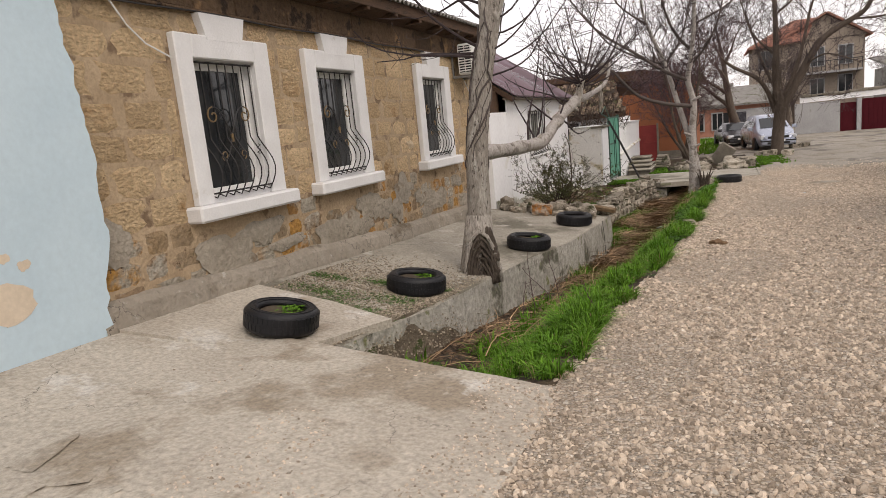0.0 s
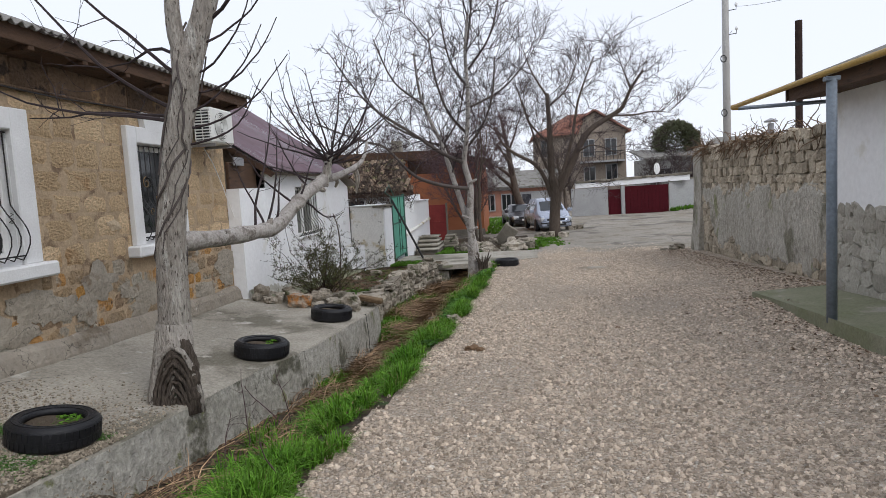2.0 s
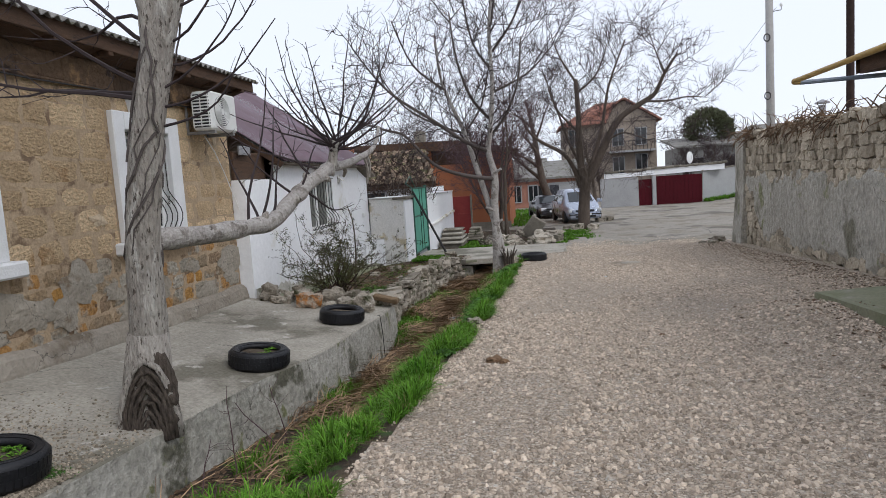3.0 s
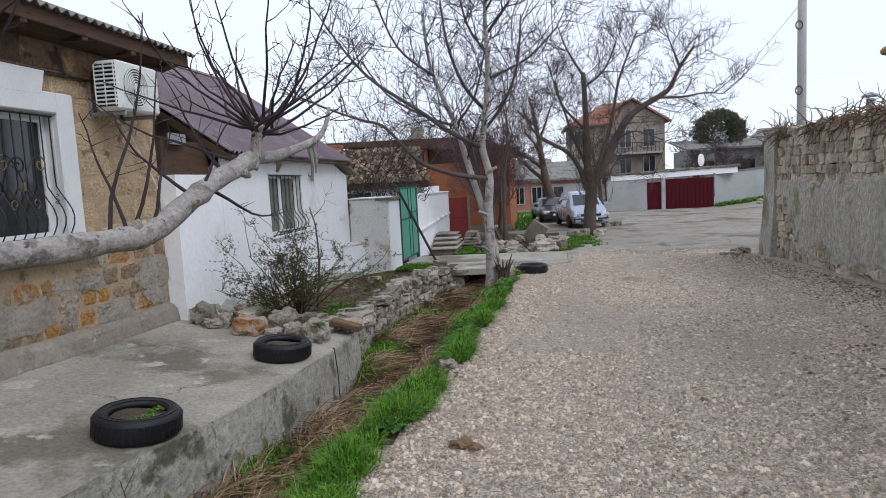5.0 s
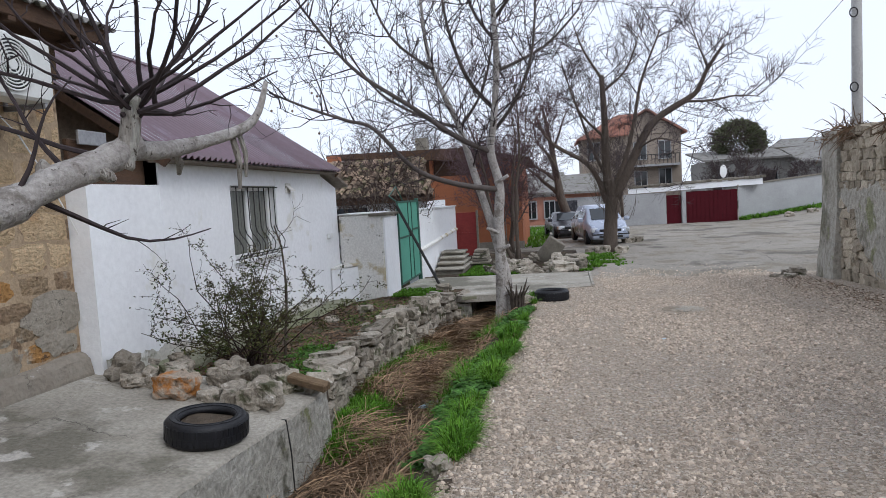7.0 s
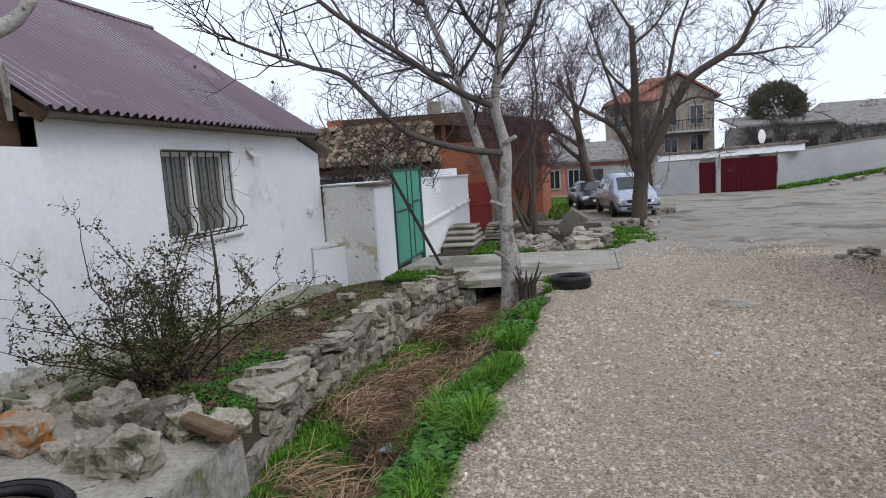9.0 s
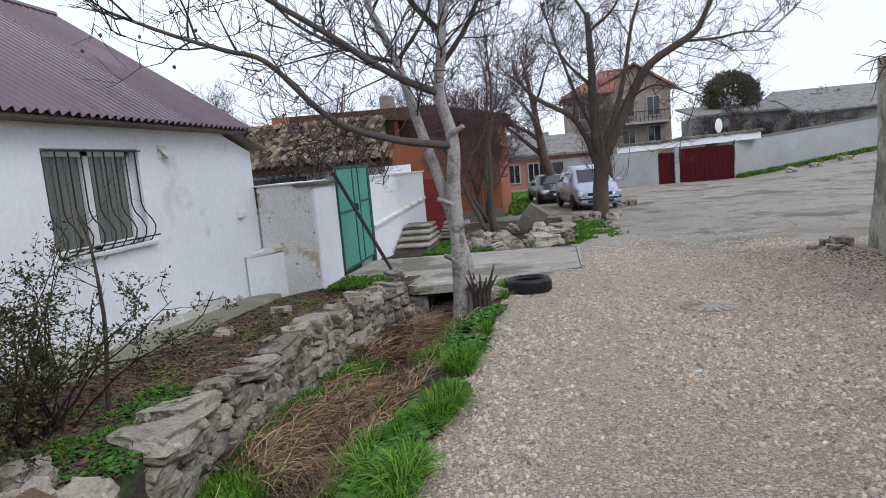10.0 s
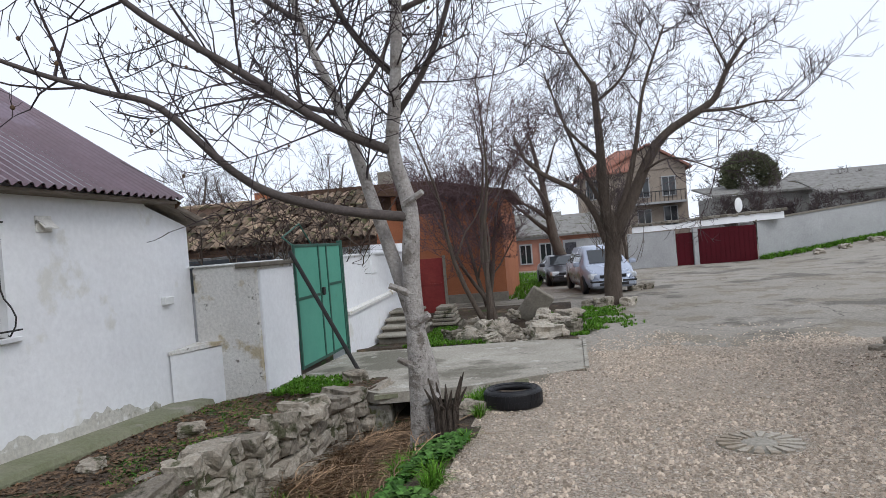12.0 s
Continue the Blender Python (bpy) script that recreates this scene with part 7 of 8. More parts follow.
for k, (x, y, s) in enumerate(((-2.75, 1.82, 0.34), (-2.48, 1.72, 0.26), (-3.1, 1.95, 0.34), (-2.25, 1.66, 0.2), (-2.9, 1.6, 0.36))):
    flag = thing("flagstone", "broken flat stone sunk in the concrete crossing", "flagstone", "broken flagstones")
    part("stone", Geo().add(*blob(95 + k, 0.6, 0.3, 6)), "concrete_drive", flag).matrix_basis = Matrix.Diagonal((s, s * 0.62, 0.024, 1))
    flag.matrix_basis = pose(x, y, drive_z(x, y) - 0.003, 0, 0, 25 + 40 * k)
lean_slab = thing("stone_slab", "dark flat stone slab leaning on rubble", "stone slab")
part("slab", Geo().cbox(-0.3, 0.3, -0.06, 0.06, -0.45, 0.45, 0.03), "rebar", lean_slab)
lean_slab.matrix_basis = pose(0.15, 27.6, -0.2, 20, 35, 10)
man = thing("manhole_cover", "round ribbed pale manhole cover sunk in the gravel", "manhole")
part("ring", Geo().lathe([(0.30, 0.0), (0.33, 0.016), (0.37, 0.014), (0.40, -0.01)], (0, 0, 0), 32), "gravel_road", man, "gritty sunken rim")
part("cover", Geo().lathe([(0.01, 0.016), (0.10, 0.016), (0.12, 0.004), (0.30, 0.002), (0.31, -0.01)], (0, 0, 0), 32), "concrete", man)
for k in range(16):
    a = k * math.pi / 8 + 0.1
    c, d = math.cos(a), math.sin(a)
    petal = [(0.13 * c + 0.012 * d, 0.13 * d - 0.012 * c, 0.004), (0.285 * c + 0.036 * d, 0.285 * d - 0.036 * c, 0.004), (0.30 * c, 0.30 * d, 0.004), (0.285 * c - 0.036 * d, 0.285 * d + 0.036 * c, 0.004), (0.13 * c - 0.012 * d, 0.13 * d + 0.012 * c, 0.004)]
    part("rib", Geo().slab(petal, (0, 0, 0.013)), "concrete_drive", man)
man.matrix_basis = pose(2.16, 16.62, ground_z(2.16, 16.62) + 0.004, -2)
can = thing("plastic_scrap", "pale blue crumpled plastic lying in the ditch", "litter")
part("sheet", Geo().add(*blob(77, 0.3, 0.4, 5)), "plastic_blue", can).matrix_basis = Matrix.Diagonal((0.34, 0.16, 0.05, 1))
can.matrix_basis = pose(-0.98, 13.3, ground_z(-0.98, 13.3) + 0.03, 0, 0, 60)
for x, y, s in ((-0.85, 14.4, 0.08), (1.53, 14.36, 0.05), (-1.2, 9.2, 0.06)):
    scrap = thing("plastic_scrap", "small scrap of pale plastic on the ground", "litter")
    part("sheet", Geo().add(*blob(78, 0.3, 0.4, 3)), "plastic_blue", scrap).matrix_basis = Matrix.Diagonal((s, s * 0.8, s * 0.3, 1))
    scrap.matrix_basis = pose(x, y, ground_z(x, y) + s * 0.12)

# ---- dead stalks rising from the ditch ----
rng = random.Random(71)
for k, (x, y, h) in enumerate(((-2.05, 7.2, 0.8), (-1.95, 7.9, 0.75), (-1.9, 8.0, 0.7), (-2.0, 6.6, 0.55), (-1.55, 10.6, 0.4), (-0.95, 5.2, 0.35), (-1.2, 14.2, 0.5))):
    stalk = thing("dead_stalk", "thin bare dead stalk standing in the ditch", "stalk", "dead stalks")
    g = Geo()
    q = wander(rng, (x, y, ground_z(x, y) - 0.03), (rng.gauss(0, 0.3), rng.gauss(0, 0.3), 1), h, 6, 0.12, 0.0)
    g.tube(q, [0.006, 0.006, 0.005, 0.005, 0.004, 0.003, 0.002], 4)
    twigs(g, rng, q, 0.004, 0, 0.18, 7, thin=0.002)
    part("stem", g, "twig_red", stalk)

# ---- shrub in the garden ----
bush = thing("shrub", "thorny garden shrub with sparse dark leaves", "shrub")
stems_g, rng, lv, lf = Geo(), random.Random(17), [], []
for k in range(40):
    a = rng.uniform(0, 6.28)
    start = (-3.12 + rng.gauss(0, 0.10), 13.42 + rng.gauss(0, 0.14), -0.08)
    head = (math.cos(a) * 0.85, math.sin(a) * 0.9, rng.uniform(0.8, 1.9))
    q = wander(rng, start, head, rng.uniform(0.8, 1.65), 8, 0.17, -0.03)
    q = [Vector((max(p.x, -4.03), p.y, p.z)) for p in q]
    stems_g.tube(q, [0.0095 * (1 - 0.7 * i / 8) for i in range(9)], 5)
    sub = Geo()
    twigs(sub, rng, q, 0.0055, 1, 0.30, 6.5, low=0.3, bend=0.3)
    sub.v = [(max(p[0], -4.05), p[1], p[2]) for p in sub.v]
    stems_g.add(sub.v, sub.f)
    for v in [sub.v[rng.randrange(len(sub.v))] for _ in range(210)]:
        p = Vector(v) + Vector((rng.gauss(0, 0.02), rng.gauss(0, 0.02), rng.gauss(0, 0.02)))
        if p.x < -4.0:
            continue
        u = Vector((rng.gauss(0, 1), rng.gauss(0, 1), rng.gauss(0, 0.6))).normalized() * rng.uniform(0.009, 0.021)
        w2 = u.orthogonal().normalized() * u.length * 0.5
        i = len(lv)
        lv += [tuple(p - u), tuple(p + w2), tuple(p + u), tuple(p - w2)]
        lf.append((i, i + 1, i + 2, i + 3))
part("stem_tangle", stems_g, "twig_dark", bush)["kind"] = "stuff"
scatter("foliage", "leaf", lv, lf, "", "", bush)
sapling = thing("sapling", "thin bare sapling tied beside the shrub", "sapling")
g = Geo()
q = wander(random.Random(2), (-3.0, 14.07, -0.2), (-0.1, 0.05, 1), 1.7, 6, 0.08, 0.02)
g.tube(q, [0.022 * (1 - 0.6 * i / 6) for i in range(7)], 6)
twigs(g, random.Random(3), q, 0.008, 1, 0.5, 4)
part("stem", g, "bark_dark", sapling)

# ---- grass, straw, leaf litter, gravel ----
def blades(count, seed, where, height, width, lean=0.35, tuft=9):
    """Tufts of drooping blades, each blade in three bends."""
    rng, v, f = random.Random(seed), [], []
    for _ in range(count // tuft):
        spot = where(rng)
        if spot is None:
            continue
        x0, y0, z, s = spot
        rich = rng.uniform(0.55, 1.25)
        for _ in range(tuft):
            b = rng.uniform(0, 6.28)
            q = 0.15 + rng.random() * lean
            x, y = x0 + 0.035 * rng.random() * math.cos(b), y0 + 0.035 * rng.random() * math.sin(b)
            h = height * s * rich * rng.uniform(0.6, 1.25)
            a = b + 1.57 + rng.gauss(0, 0.4)
            dx, dy = math.cos(a) * width * 0.5, math.sin(a) * width * 0.5
            lx, ly = math.cos(b) * h * q, math.sin(b) * h * q
            top = h * (1 - 0.45 * min(1, q))
            i = len(v)
            v += [(x - dx, y - dy, z - 0.01), (x + dx, y + dy, z - 0.01), (x + lx * 0.18 + dx, y + ly * 0.18 + dy, z + top * 0.5), (x + lx * 0.18 - dx, y + ly * 0.18 - dy, z + top * 0.5),
                  (x + lx * 0.55 + dx * 0.7, y + ly * 0.55 + dy * 0.7, z + top * 0.88), (x + lx * 0.55 - dx * 0.7, y + ly * 0.55 - dy * 0.7, z + top * 0.88), (x + lx * 1.1, y + ly * 1.1, z + top * (1.0 - 0.15 * q))]
            f += [(i, i + 1, i + 2, i + 3), (i + 3, i + 2, i + 4, i + 5), (i + 5, i + 4, i + 6)]
    return v, f


def rosettes(count, seed, where, size):
    """Low broadleaf weeds: leaves folded along the middle, spread round a crown."""
    rng, v, f = random.Random(seed), [], []
    for _ in range(count):
        spot = where(rng)
        if spot is None:
            continue
        x, y, z, s = spot
        for _ in range(rng.randint(5, 9)):
            a, up = rng.uniform(0, 6.28), rng.uniform(0.15, 0.9)
            ll = size * s * rng.uniform(0.6, 1.3)
            d = Vector((math.cos(a), math.sin(a), up)).normalized() * ll
            w = Vector((-math.sin(a), math.cos(a), 0)) * ll * rng.uniform(0.2, 0.32)
            p = Vector((x + rng.gauss(0, 0.012), y + rng.gauss(0, 0.012), z))
            i = len(v)
            v += [tuple(p), tuple(p + d * 0.55 + w + Vector((0, 0, ll * 0.10))), tuple(p + d - Vector((0, 0, ll * 0.22))), tuple(p + d * 0.55 - w + Vector((0, 0, ll * 0.10))), tuple(p + d * 0.5)]
            f += [(i, i + 1, i + 4), (i + 1, i + 2, i + 4), (i + 2, i + 3, i + 4), (i + 3, i, i + 4)]
    return v, f


def verge(rng):
    y = 3.6 + 15.2 * rng.random()
    e, w = verge_x(y), wall_side(y)
    span = e - w
    broad = (0.80 if y < 9 else 0.46 if y < 12 else 0.38) * (1 + 0.6 * noise.noise((0, y * 1.1, 13)))
    t = abs(rng.gauss(0, 0.5))
    if t > 1:
        return None
    x = e + 0.04 - t * span * broad
    dense = noise.noise((x * 2.2, y * 1.6, 3)) + 0.4 * noise.noise((x * 6, y * 5, 3))
    if dense < 0.03 - 0.26 * (1 - t) + (0.28 if y > 9.5 else 0.05) + (0.05 if y > 13 else 0):
        return None
    return x, y, ground_z(x, y), (0.45 + 1.2 * max(0, dense + 0.15)) * (1 if y < 9 else 0.8)


def verge_left(rng):
    y = rng.choice((3.7, 3.9, 4.2, 4.5, 12.6, 12.9, 13.2, 9.5, 14.6, 15.5, 13.6, 16.6)) + rng.gauss(0, 0.22)
    if y < 3.62:
        return None
    x = wall_side(y) + 0.05 + abs(rng.gauss(0, 0.22))
    return x, y, ground_z(x, y), 0.8


def garden_green(rng):
    y = rng.uniform(12.7, 20.0)
    e = curve_at(GARDEN_EDGE, y)
    x = rng.uniform(-3.72, e - 0.1)
    lush = (-2.9 < x and 12.9 < y < 14.6) or (y > 18.6 and x < -2.6)
    if noise.noise((x * 1.3, y * 1.1, 8)) < (-0.15 if lush else 0.10):
        return None
    if lush:
        return x, y, garden_z(x, y) - 0.005, 0.9 if y < 16 else 0.4
    return x, y, garden_z(x, y) - 0.005, 0.42


def far_green(rng):
    spot = rng.random()
    if spot < 0.45:
        x, y = rng.gauss(1.25, 0.5), rng.uniform(24.4, 28.8)
        if x < 0.3 or x > 2.3 - 0.25 * noise.noise((x, y * 2, 0)) or noise.noise((x * 2, y * 1.5, 44)) < -0.2:
            return None
    elif spot < 0.75:
        x, y = rng.uniform(-2.2, -0.5), rng.uniform(23.3, 27.0)
    else:
        x, y = rng.uniform(-2.95, -1.6), rng.uniform(19.2, 21.0)
        if y > 20.2 or x > -2.0:
            return None
        return x, y, garden_z(-2.2, 19.5) + 0.02, 0.4
    return x, y, ground_z(x, y), 0.55


def bank_green(rng):
    x = rng.uniform(11.5, 30)
    y = 49.2 + (x - 11.5) * 0.41 - abs(rng.gauss(0, 0.6)) - 0.1
    return x, y, ground_z(x, y), 0.9


def yard_green(rng):
    x, y = rng.uniform(-6, 0), rng.uniform(33, 52)
    return x, y, ground_z(x, y), 0.7


scatter("grass", "grass", *blades(105000, 1, verge, 0.20, 0.0085, 1.1), "bright green grass along the ditch", "grass")
scatter("dry_grass", "straw", *blades(9000, 7, verge, 0.15, 0.005, 1.4, 5), "dry blades among the green verge", "grass")
scatter("grass", "grass", *blades(22000, 2, verge_left, 0.20, 0.010, 1.0), "green weeds at the foot of the ditch wall", "grass")
scatter("grass", "grass", *blades(9000, 3, garden_green, 0.09, 0.008, 1.0, 6), "low green weeds in the garden bed", "grass")
scatter("grass", "grass", *blades(32000, 4, far_green, 0.13, 0.016, 0.9), "grass patches beyond the bridge", "grass")
scatter("grass", "grass", *blades(16000, 5, bank_green, 0.26, 0.035, 0.9), "green bank under the far wall", "grass")
scatter("grass", "grass", *blades(22000, 6, yard_green, 0.3, 0.022, 0.9), "overgrown grass by the far cottages", "grass")
for k, (x, y, z) in enumerate(TYRES[:3]):
    def in_tyre(rng, x=x, y=y, z=z, k=k):
        a, r = rng.uniform(0, 6.28), 0.19 * math.sqrt(rng.random())
        if k == 2 and math.cos(a) < 0.2:
            return None
        return x + r * math.cos(a), y + r * math.sin(a), z + 0.135, 0.7
    scatter("grass", "grass", *rosettes((90, 60, 45)[k], 10 + k, in_tyre, 0.045), "short green weeds growing inside a tyre", "grass")


def moss_spots(rng):
    cx, cy, s = rng.choice(((-3.3, 4.98, 0.26), (-2.85, 5.5, 0.22), (-3.25, 5.95, 0.14), (-2.9, 4.95, 0.22), (-3.9, 5.8, 0.14), (-2.75, 6.1, 0.12), (-3.6, 5.3, 0.2)))
    x, y = cx + rng.gauss(0, s), cy + rng.gauss(0, s * 0.4)
    if x < -4.1 or x > curve_at(PLAT_EDGE, y) or y < 4.85:
        return None
    return x, y, plat_z(x, y), 0.3


scatter("grass", "weed", *rosettes(3600, 20, moss_spots, 0.050), "mossy weeds on the gravel patch", "grass")


def edge_weeds(rng):
    y = rng.uniform(8.5, 17.0)
    x = verge_x(y) - abs(rng.gauss(0.12, 0.16))
    if noise.noise((x * 1.2, y * 0.9, 31)) < 0.0:
        return None
    return x, y, ground_z(x, y) + 0.02, 1.0


scatter("weeds", "weed", *rosettes(1500, 22, edge_weeds, 0.10), "broad-leaved green weeds along the verge", "weeds")
scatter("weeds", "weed", *rosettes(3800, 23, garden_green, 0.075), "low leafy weeds covering the garden bed", "weeds")
scatter("weeds", "weed", *rosettes(500, 24, verge_left, 0.09), "leafy weeds at the foot of the ditch wall", "weeds")


def strands(count, seed, lo, hi, thick, threshold):
    """Dead stalks lying across one another in the ditch."""
    rng, v, f = random.Random(seed), [], []
    for _ in range(count):
        y = rng.uniform(4.2, 19.0)
        if rng.random() > (0.05 if y < 8.5 else 1):
            continue
        e, w = verge_x(y), wall_side(y)
        t = rng.betavariate(2, 3) if y < 12 else rng.betavariate(1.7, 2.0)
        x = w + 0.06 + (e - w) * 0.80 * t
        clump = noise.noise((x * 1.7, y * 1.3, 21))
        if clump < threshold or rng.random() > 0.45 + clump * 2.0:
            continue
        z = ground_z(x, y) + 0.01 + rng.random() ** 1.6 * (0.08 + 0.16 * max(0, clump))
        swirl = 1.3 + 2.2 * noise.noise((x * 0.9, y * 0.7, 40))
        a, ll = rng.gauss(swirl, 1.25), rng.uniform(lo, hi)
        bow, tilt = rng.gauss(0, 0.5), rng.gauss(0.02, 0.13)
        p, i, wide = Vector((x, y, z)), len(v), thick * rng.uniform(0.6, 1.4)
        for k in range(4):
            u = k / 3
            sx, sy = -math.sin(a) * wide * (1 - 0.5 * u), math.cos(a) * wide * (1 - 0.5 * u)
            lift = 0.05 * math.sin(u * 3.1) * (1 if tilt > 0 else 0.3)
            v += [(p.x - sx, p.y - sy, p.z + lift - 0.002), (p.x + sx, p.y + sy, p.z + lift + 0.002)]
            if k < 3:
                f.append((i + 2 * k, i + 2 * k + 1, i + 2 * k + 3, i + 2 * k + 2))
            p = p + Vector((math.cos(a), math.sin(a), tilt)) * (ll / 3)
            a += bow / 3
    return v, f


scatter("straw", "straw", *strands(42000, 31, 0.14, 0.62, 0.0036, -0.10), "matted dry straw in the ditch", "straw")
scatter("straw", "litter", *strands(9000, 32, 0.15, 0.5, 0.0045, -0.25), "dark rotting stalks under the straw", "straw")


def litter(count, seed, where, size):
    rng, v, f = random.Random(seed), [], []
    for _ in range(count):
        spot = where(rng)
        if spot is None:
            continue
        x, y, z = spot
        a, s = rng.uniform(0, 6.28), size * rng.uniform(0.5, 1.3)
        c, d = math.cos(a) * s, math.sin(a) * s
        i = len(v)
        v += [(x - c, y - d, z + 0.004), (x - d * 0.6, y + c * 0.6, z + 0.006 + rng.random() * s * 0.6), (x + c, y + d, z + 0.008), (x + d * 0.6, y - c * 0.6, z + 0.006)]
        f.append((i, i + 1, i + 2, i + 3))
    return v, f


def bed_spot(rng):
    y = rng.uniform(12.7, 19.9)
    x = rng.uniform(-3.72, curve_at(GARDEN_EDGE, y) - 0.1)
    return x, y, garden_z(x, y) + 0.004


def ditch_spot(rng):
    y = rng.uniform(5, 19.2)
    w, e = wall_side(y), verge_x(y)
    x = w + 0.05 + (e - w) * 0.75 * rng.random() ** 1.3
    return x, y, ground_z(x, y)


def kerb_spot(rng):
    y = rng.uniform(6, 20)
    x = 5.05 - abs(rng.gauss(0, 0.45)) - (0.6 if y < 10.9 else 0) * 2
    return x, y, ground_z(x, y)


scatter("leaf_litter", "litter", *litter(11000, 41, bed_spot, 0.026), "fallen brown leaves on the garden bed", "leaf litter")
scatter("leaf_litter", "litter", *litter(9000, 43, ditch_spot, 0.03), "dead brown leaves and stalks in the ditch", "leaf litter")
scatter("leaf_litter", "litter", *litter(4500, 42, kerb_spot, 0.022), "dry leaves drifted along the rubble wall", "leaf litter")


def gravel(count, seed, where, lo, hi):
    rng = random.Random(seed)
    base = [(1, 0.1, -0.3), (0.25, 0.95, -0.3), (-0.9, 0.45, -0.3), (-0.75, -0.6, -0.3), (0.35, -0.95, -0.3), (0.55, 0.15, 0.62), (-0.3, 0.5, 0.75), (-0.15, -0.5, 0.66)]
    tri = [(5, 6, 7), (0, 1, 5), (1, 6, 5), (1, 2, 6), (2, 3, 6), (3, 7, 6), (3, 4, 7), (4, 5, 7), (4, 0, 5)]
    v, f = [], []
    for _ in range(count):
        spot = where(rng)
        if spot is None:
            continue
        x, y, z = spot
        s = lo + (hi - lo) * rng.random() ** 2.6
        a, sx, sy, sz = rng.uniform(0, 6.28), s * rng.uniform(0.7, 1.3), s * rng.uniform(0.6, 1.0), s * rng.uniform(0.5, 0.95)
        c, d = math.cos(a), math.sin(a)
        i = len(v)
        for px, py, pz in base:
            px, py, pz = px * sx * rng.uniform(0.72, 1.28), py * sy * rng.uniform(0.72, 1.28), pz * sz * rng.uniform(0.7, 1.2)
            v.append((x + px * c - py * d, y + px * d + py * c, z + pz + sz * 0.25))
        f += [(p + i, q + i, r + i) for p, q, r in tri]
    return v, f


def on_road(rng):
    y = 0.6 + 24.5 * rng.random() ** 1.2
    if y > 21.6 and rng.random() < (y - 21.6) / 3.4 + 0.25:
        return None
    e = curve_at(ROAD_EDGE, y)
    x = rng.uniform(e, 5.0 if y > 10.9 else 3.7)
    if (x - 2.16) ** 2 + (y - 16.62) ** 2 < 0.13 and rng.random() < 0.93:
        return None
    track = 0.25 * (math.exp(-((x - 1.1) / 0.45) ** 2) + math.exp(-((x - 2.9) / 0.45) ** 2)) if y > 11 else 0
    if noise.noise((x * 0.8, y * 0.5, 6)) < -0.18 + 0.6 * track and rng.random() < 0.75:
        return None
    return x, y, ground_z(x, y)


def on_patch(rng):
    x, y = rng.uniform(-4.1, -2.4), rng.gauss(5.75, 0.62)
    if y < 4.9 or y > 7.4 or x > curve_at(PLAT_EDGE, y):
        return None
    return x, y, plat_z(x, y)


def on_drive(rng):
    x, y = -0.85 - abs(rng.gauss(0, 0.9)), rng.uniform(0.3, 3.5)
    if (x < -1.25 + 0.3 * noise.noise((0, y, 3)) and noise.noise((x * 1.2, y * 1.2, 2)) < 0.18) or y > drive_edge(x) or x < -4:
        return None
    return x, y, drive_z(x, y)


scatter("gravel", "pebble", *gravel(185000, 51, on_road, 0.0045, 0.024), "loose pale crushed stone over the road", "gravel")
scatter("gravel", "grit", *gravel(13000, 52, on_patch, 0.005, 0.016), "fine gravel washed over the apron", "gravel")
scatter("gravel", "pebble", *gravel(6500, 53, on_drive, 0.003, 0.012), "scattered grit on the concrete crossing", "gravel")

# ---- soil spilled over the corner of the apron ----
def bank_point(u, y):
    """u runs 0 (on the apron) to 1 (foot, in the ditch)."""
    fade = max(0.0, min(1.0, (6.3 - y) / 1.6))
    e = curve_at(PLAT_EDGE, y)
    top, foot = (e - 0.06 - 0.26 * fade if y > 4.86 else e - 0.02), e + 0.03 + 0.07 * fade
    x = top + (foot - top) * u
    za, zb = plat_z(min(x, e - 0.01), y) - 0.012, ground_z(foot, y) - 0.02
    if x < e:
        z = za + 0.02 * fade * u + 0.012
    else:
        w = (x - e) / max(0.01, foot - e)
        z = za + (zb - za) * w ** 0.8
    return (x, y, z + 0.03 * fade * noise.noise((x * 6, y * 6, 5)) * (0.2 < u < 0.95))


bank = thing("soil_bank", "brown gravelly soil spilled over the apron corner", "soil bank")
bv = [bank_point(i / 16, 3.75 + 2.5 * j / 30) for j in range(31) for i in range(17)]
part("soil", Geo().add(bv, [(j * 17 + i, j * 17 + i + 1, j * 17 + i + 18, j * 17 + i + 17) for j in range(30) for i in range(16)]), "bank_soil", bank, smooth=True)


def on_bank(rng):
    y = 3.8 + 2.4 * rng.random()
    return bank_point(rng.uniform(0.02, 0.98), y)


scatter("gravel", "grit", *gravel(5000, 54, on_bank, 0.005, 0.02), "grit and stones on the spilled soil", "gravel")

# ---- garden retaining wall, stone by stone ----
gwall = thing("garden_wall", "dry-laid fieldstone retaining wall along the ditch", "wall")
part("backing", Geo().add(*(lambda rows: ([p for r in rows for p in r], [(j * 2, j * 2 + 1, j * 2 + 3, j * 2 + 2) for j in range(len(rows) - 1)]))([[(curve_at(GARDEN_EDGE, 12.5 + j * 0.2) - 0.05, 12.5 + j * 0.2, -1.0), (curve_at(GARDEN_EDGE, 12.5 + j * 0.2) - 0.10, 12.5 + j * 0.2, -0.22)] for j in range(36)])), "dirt", gwall)
wall_stones = [shared("stone", *blob(300 + k, 0.82, 0.17, 5), "rock") for k in range(10)]
cap_stones = [shared("stone", *blob(320 + k, 0.80, 0.22, 6), "rock") for k in range(6)]
rng = random.Random(61)
COURSES = (0.20, 0.19, 0.18)
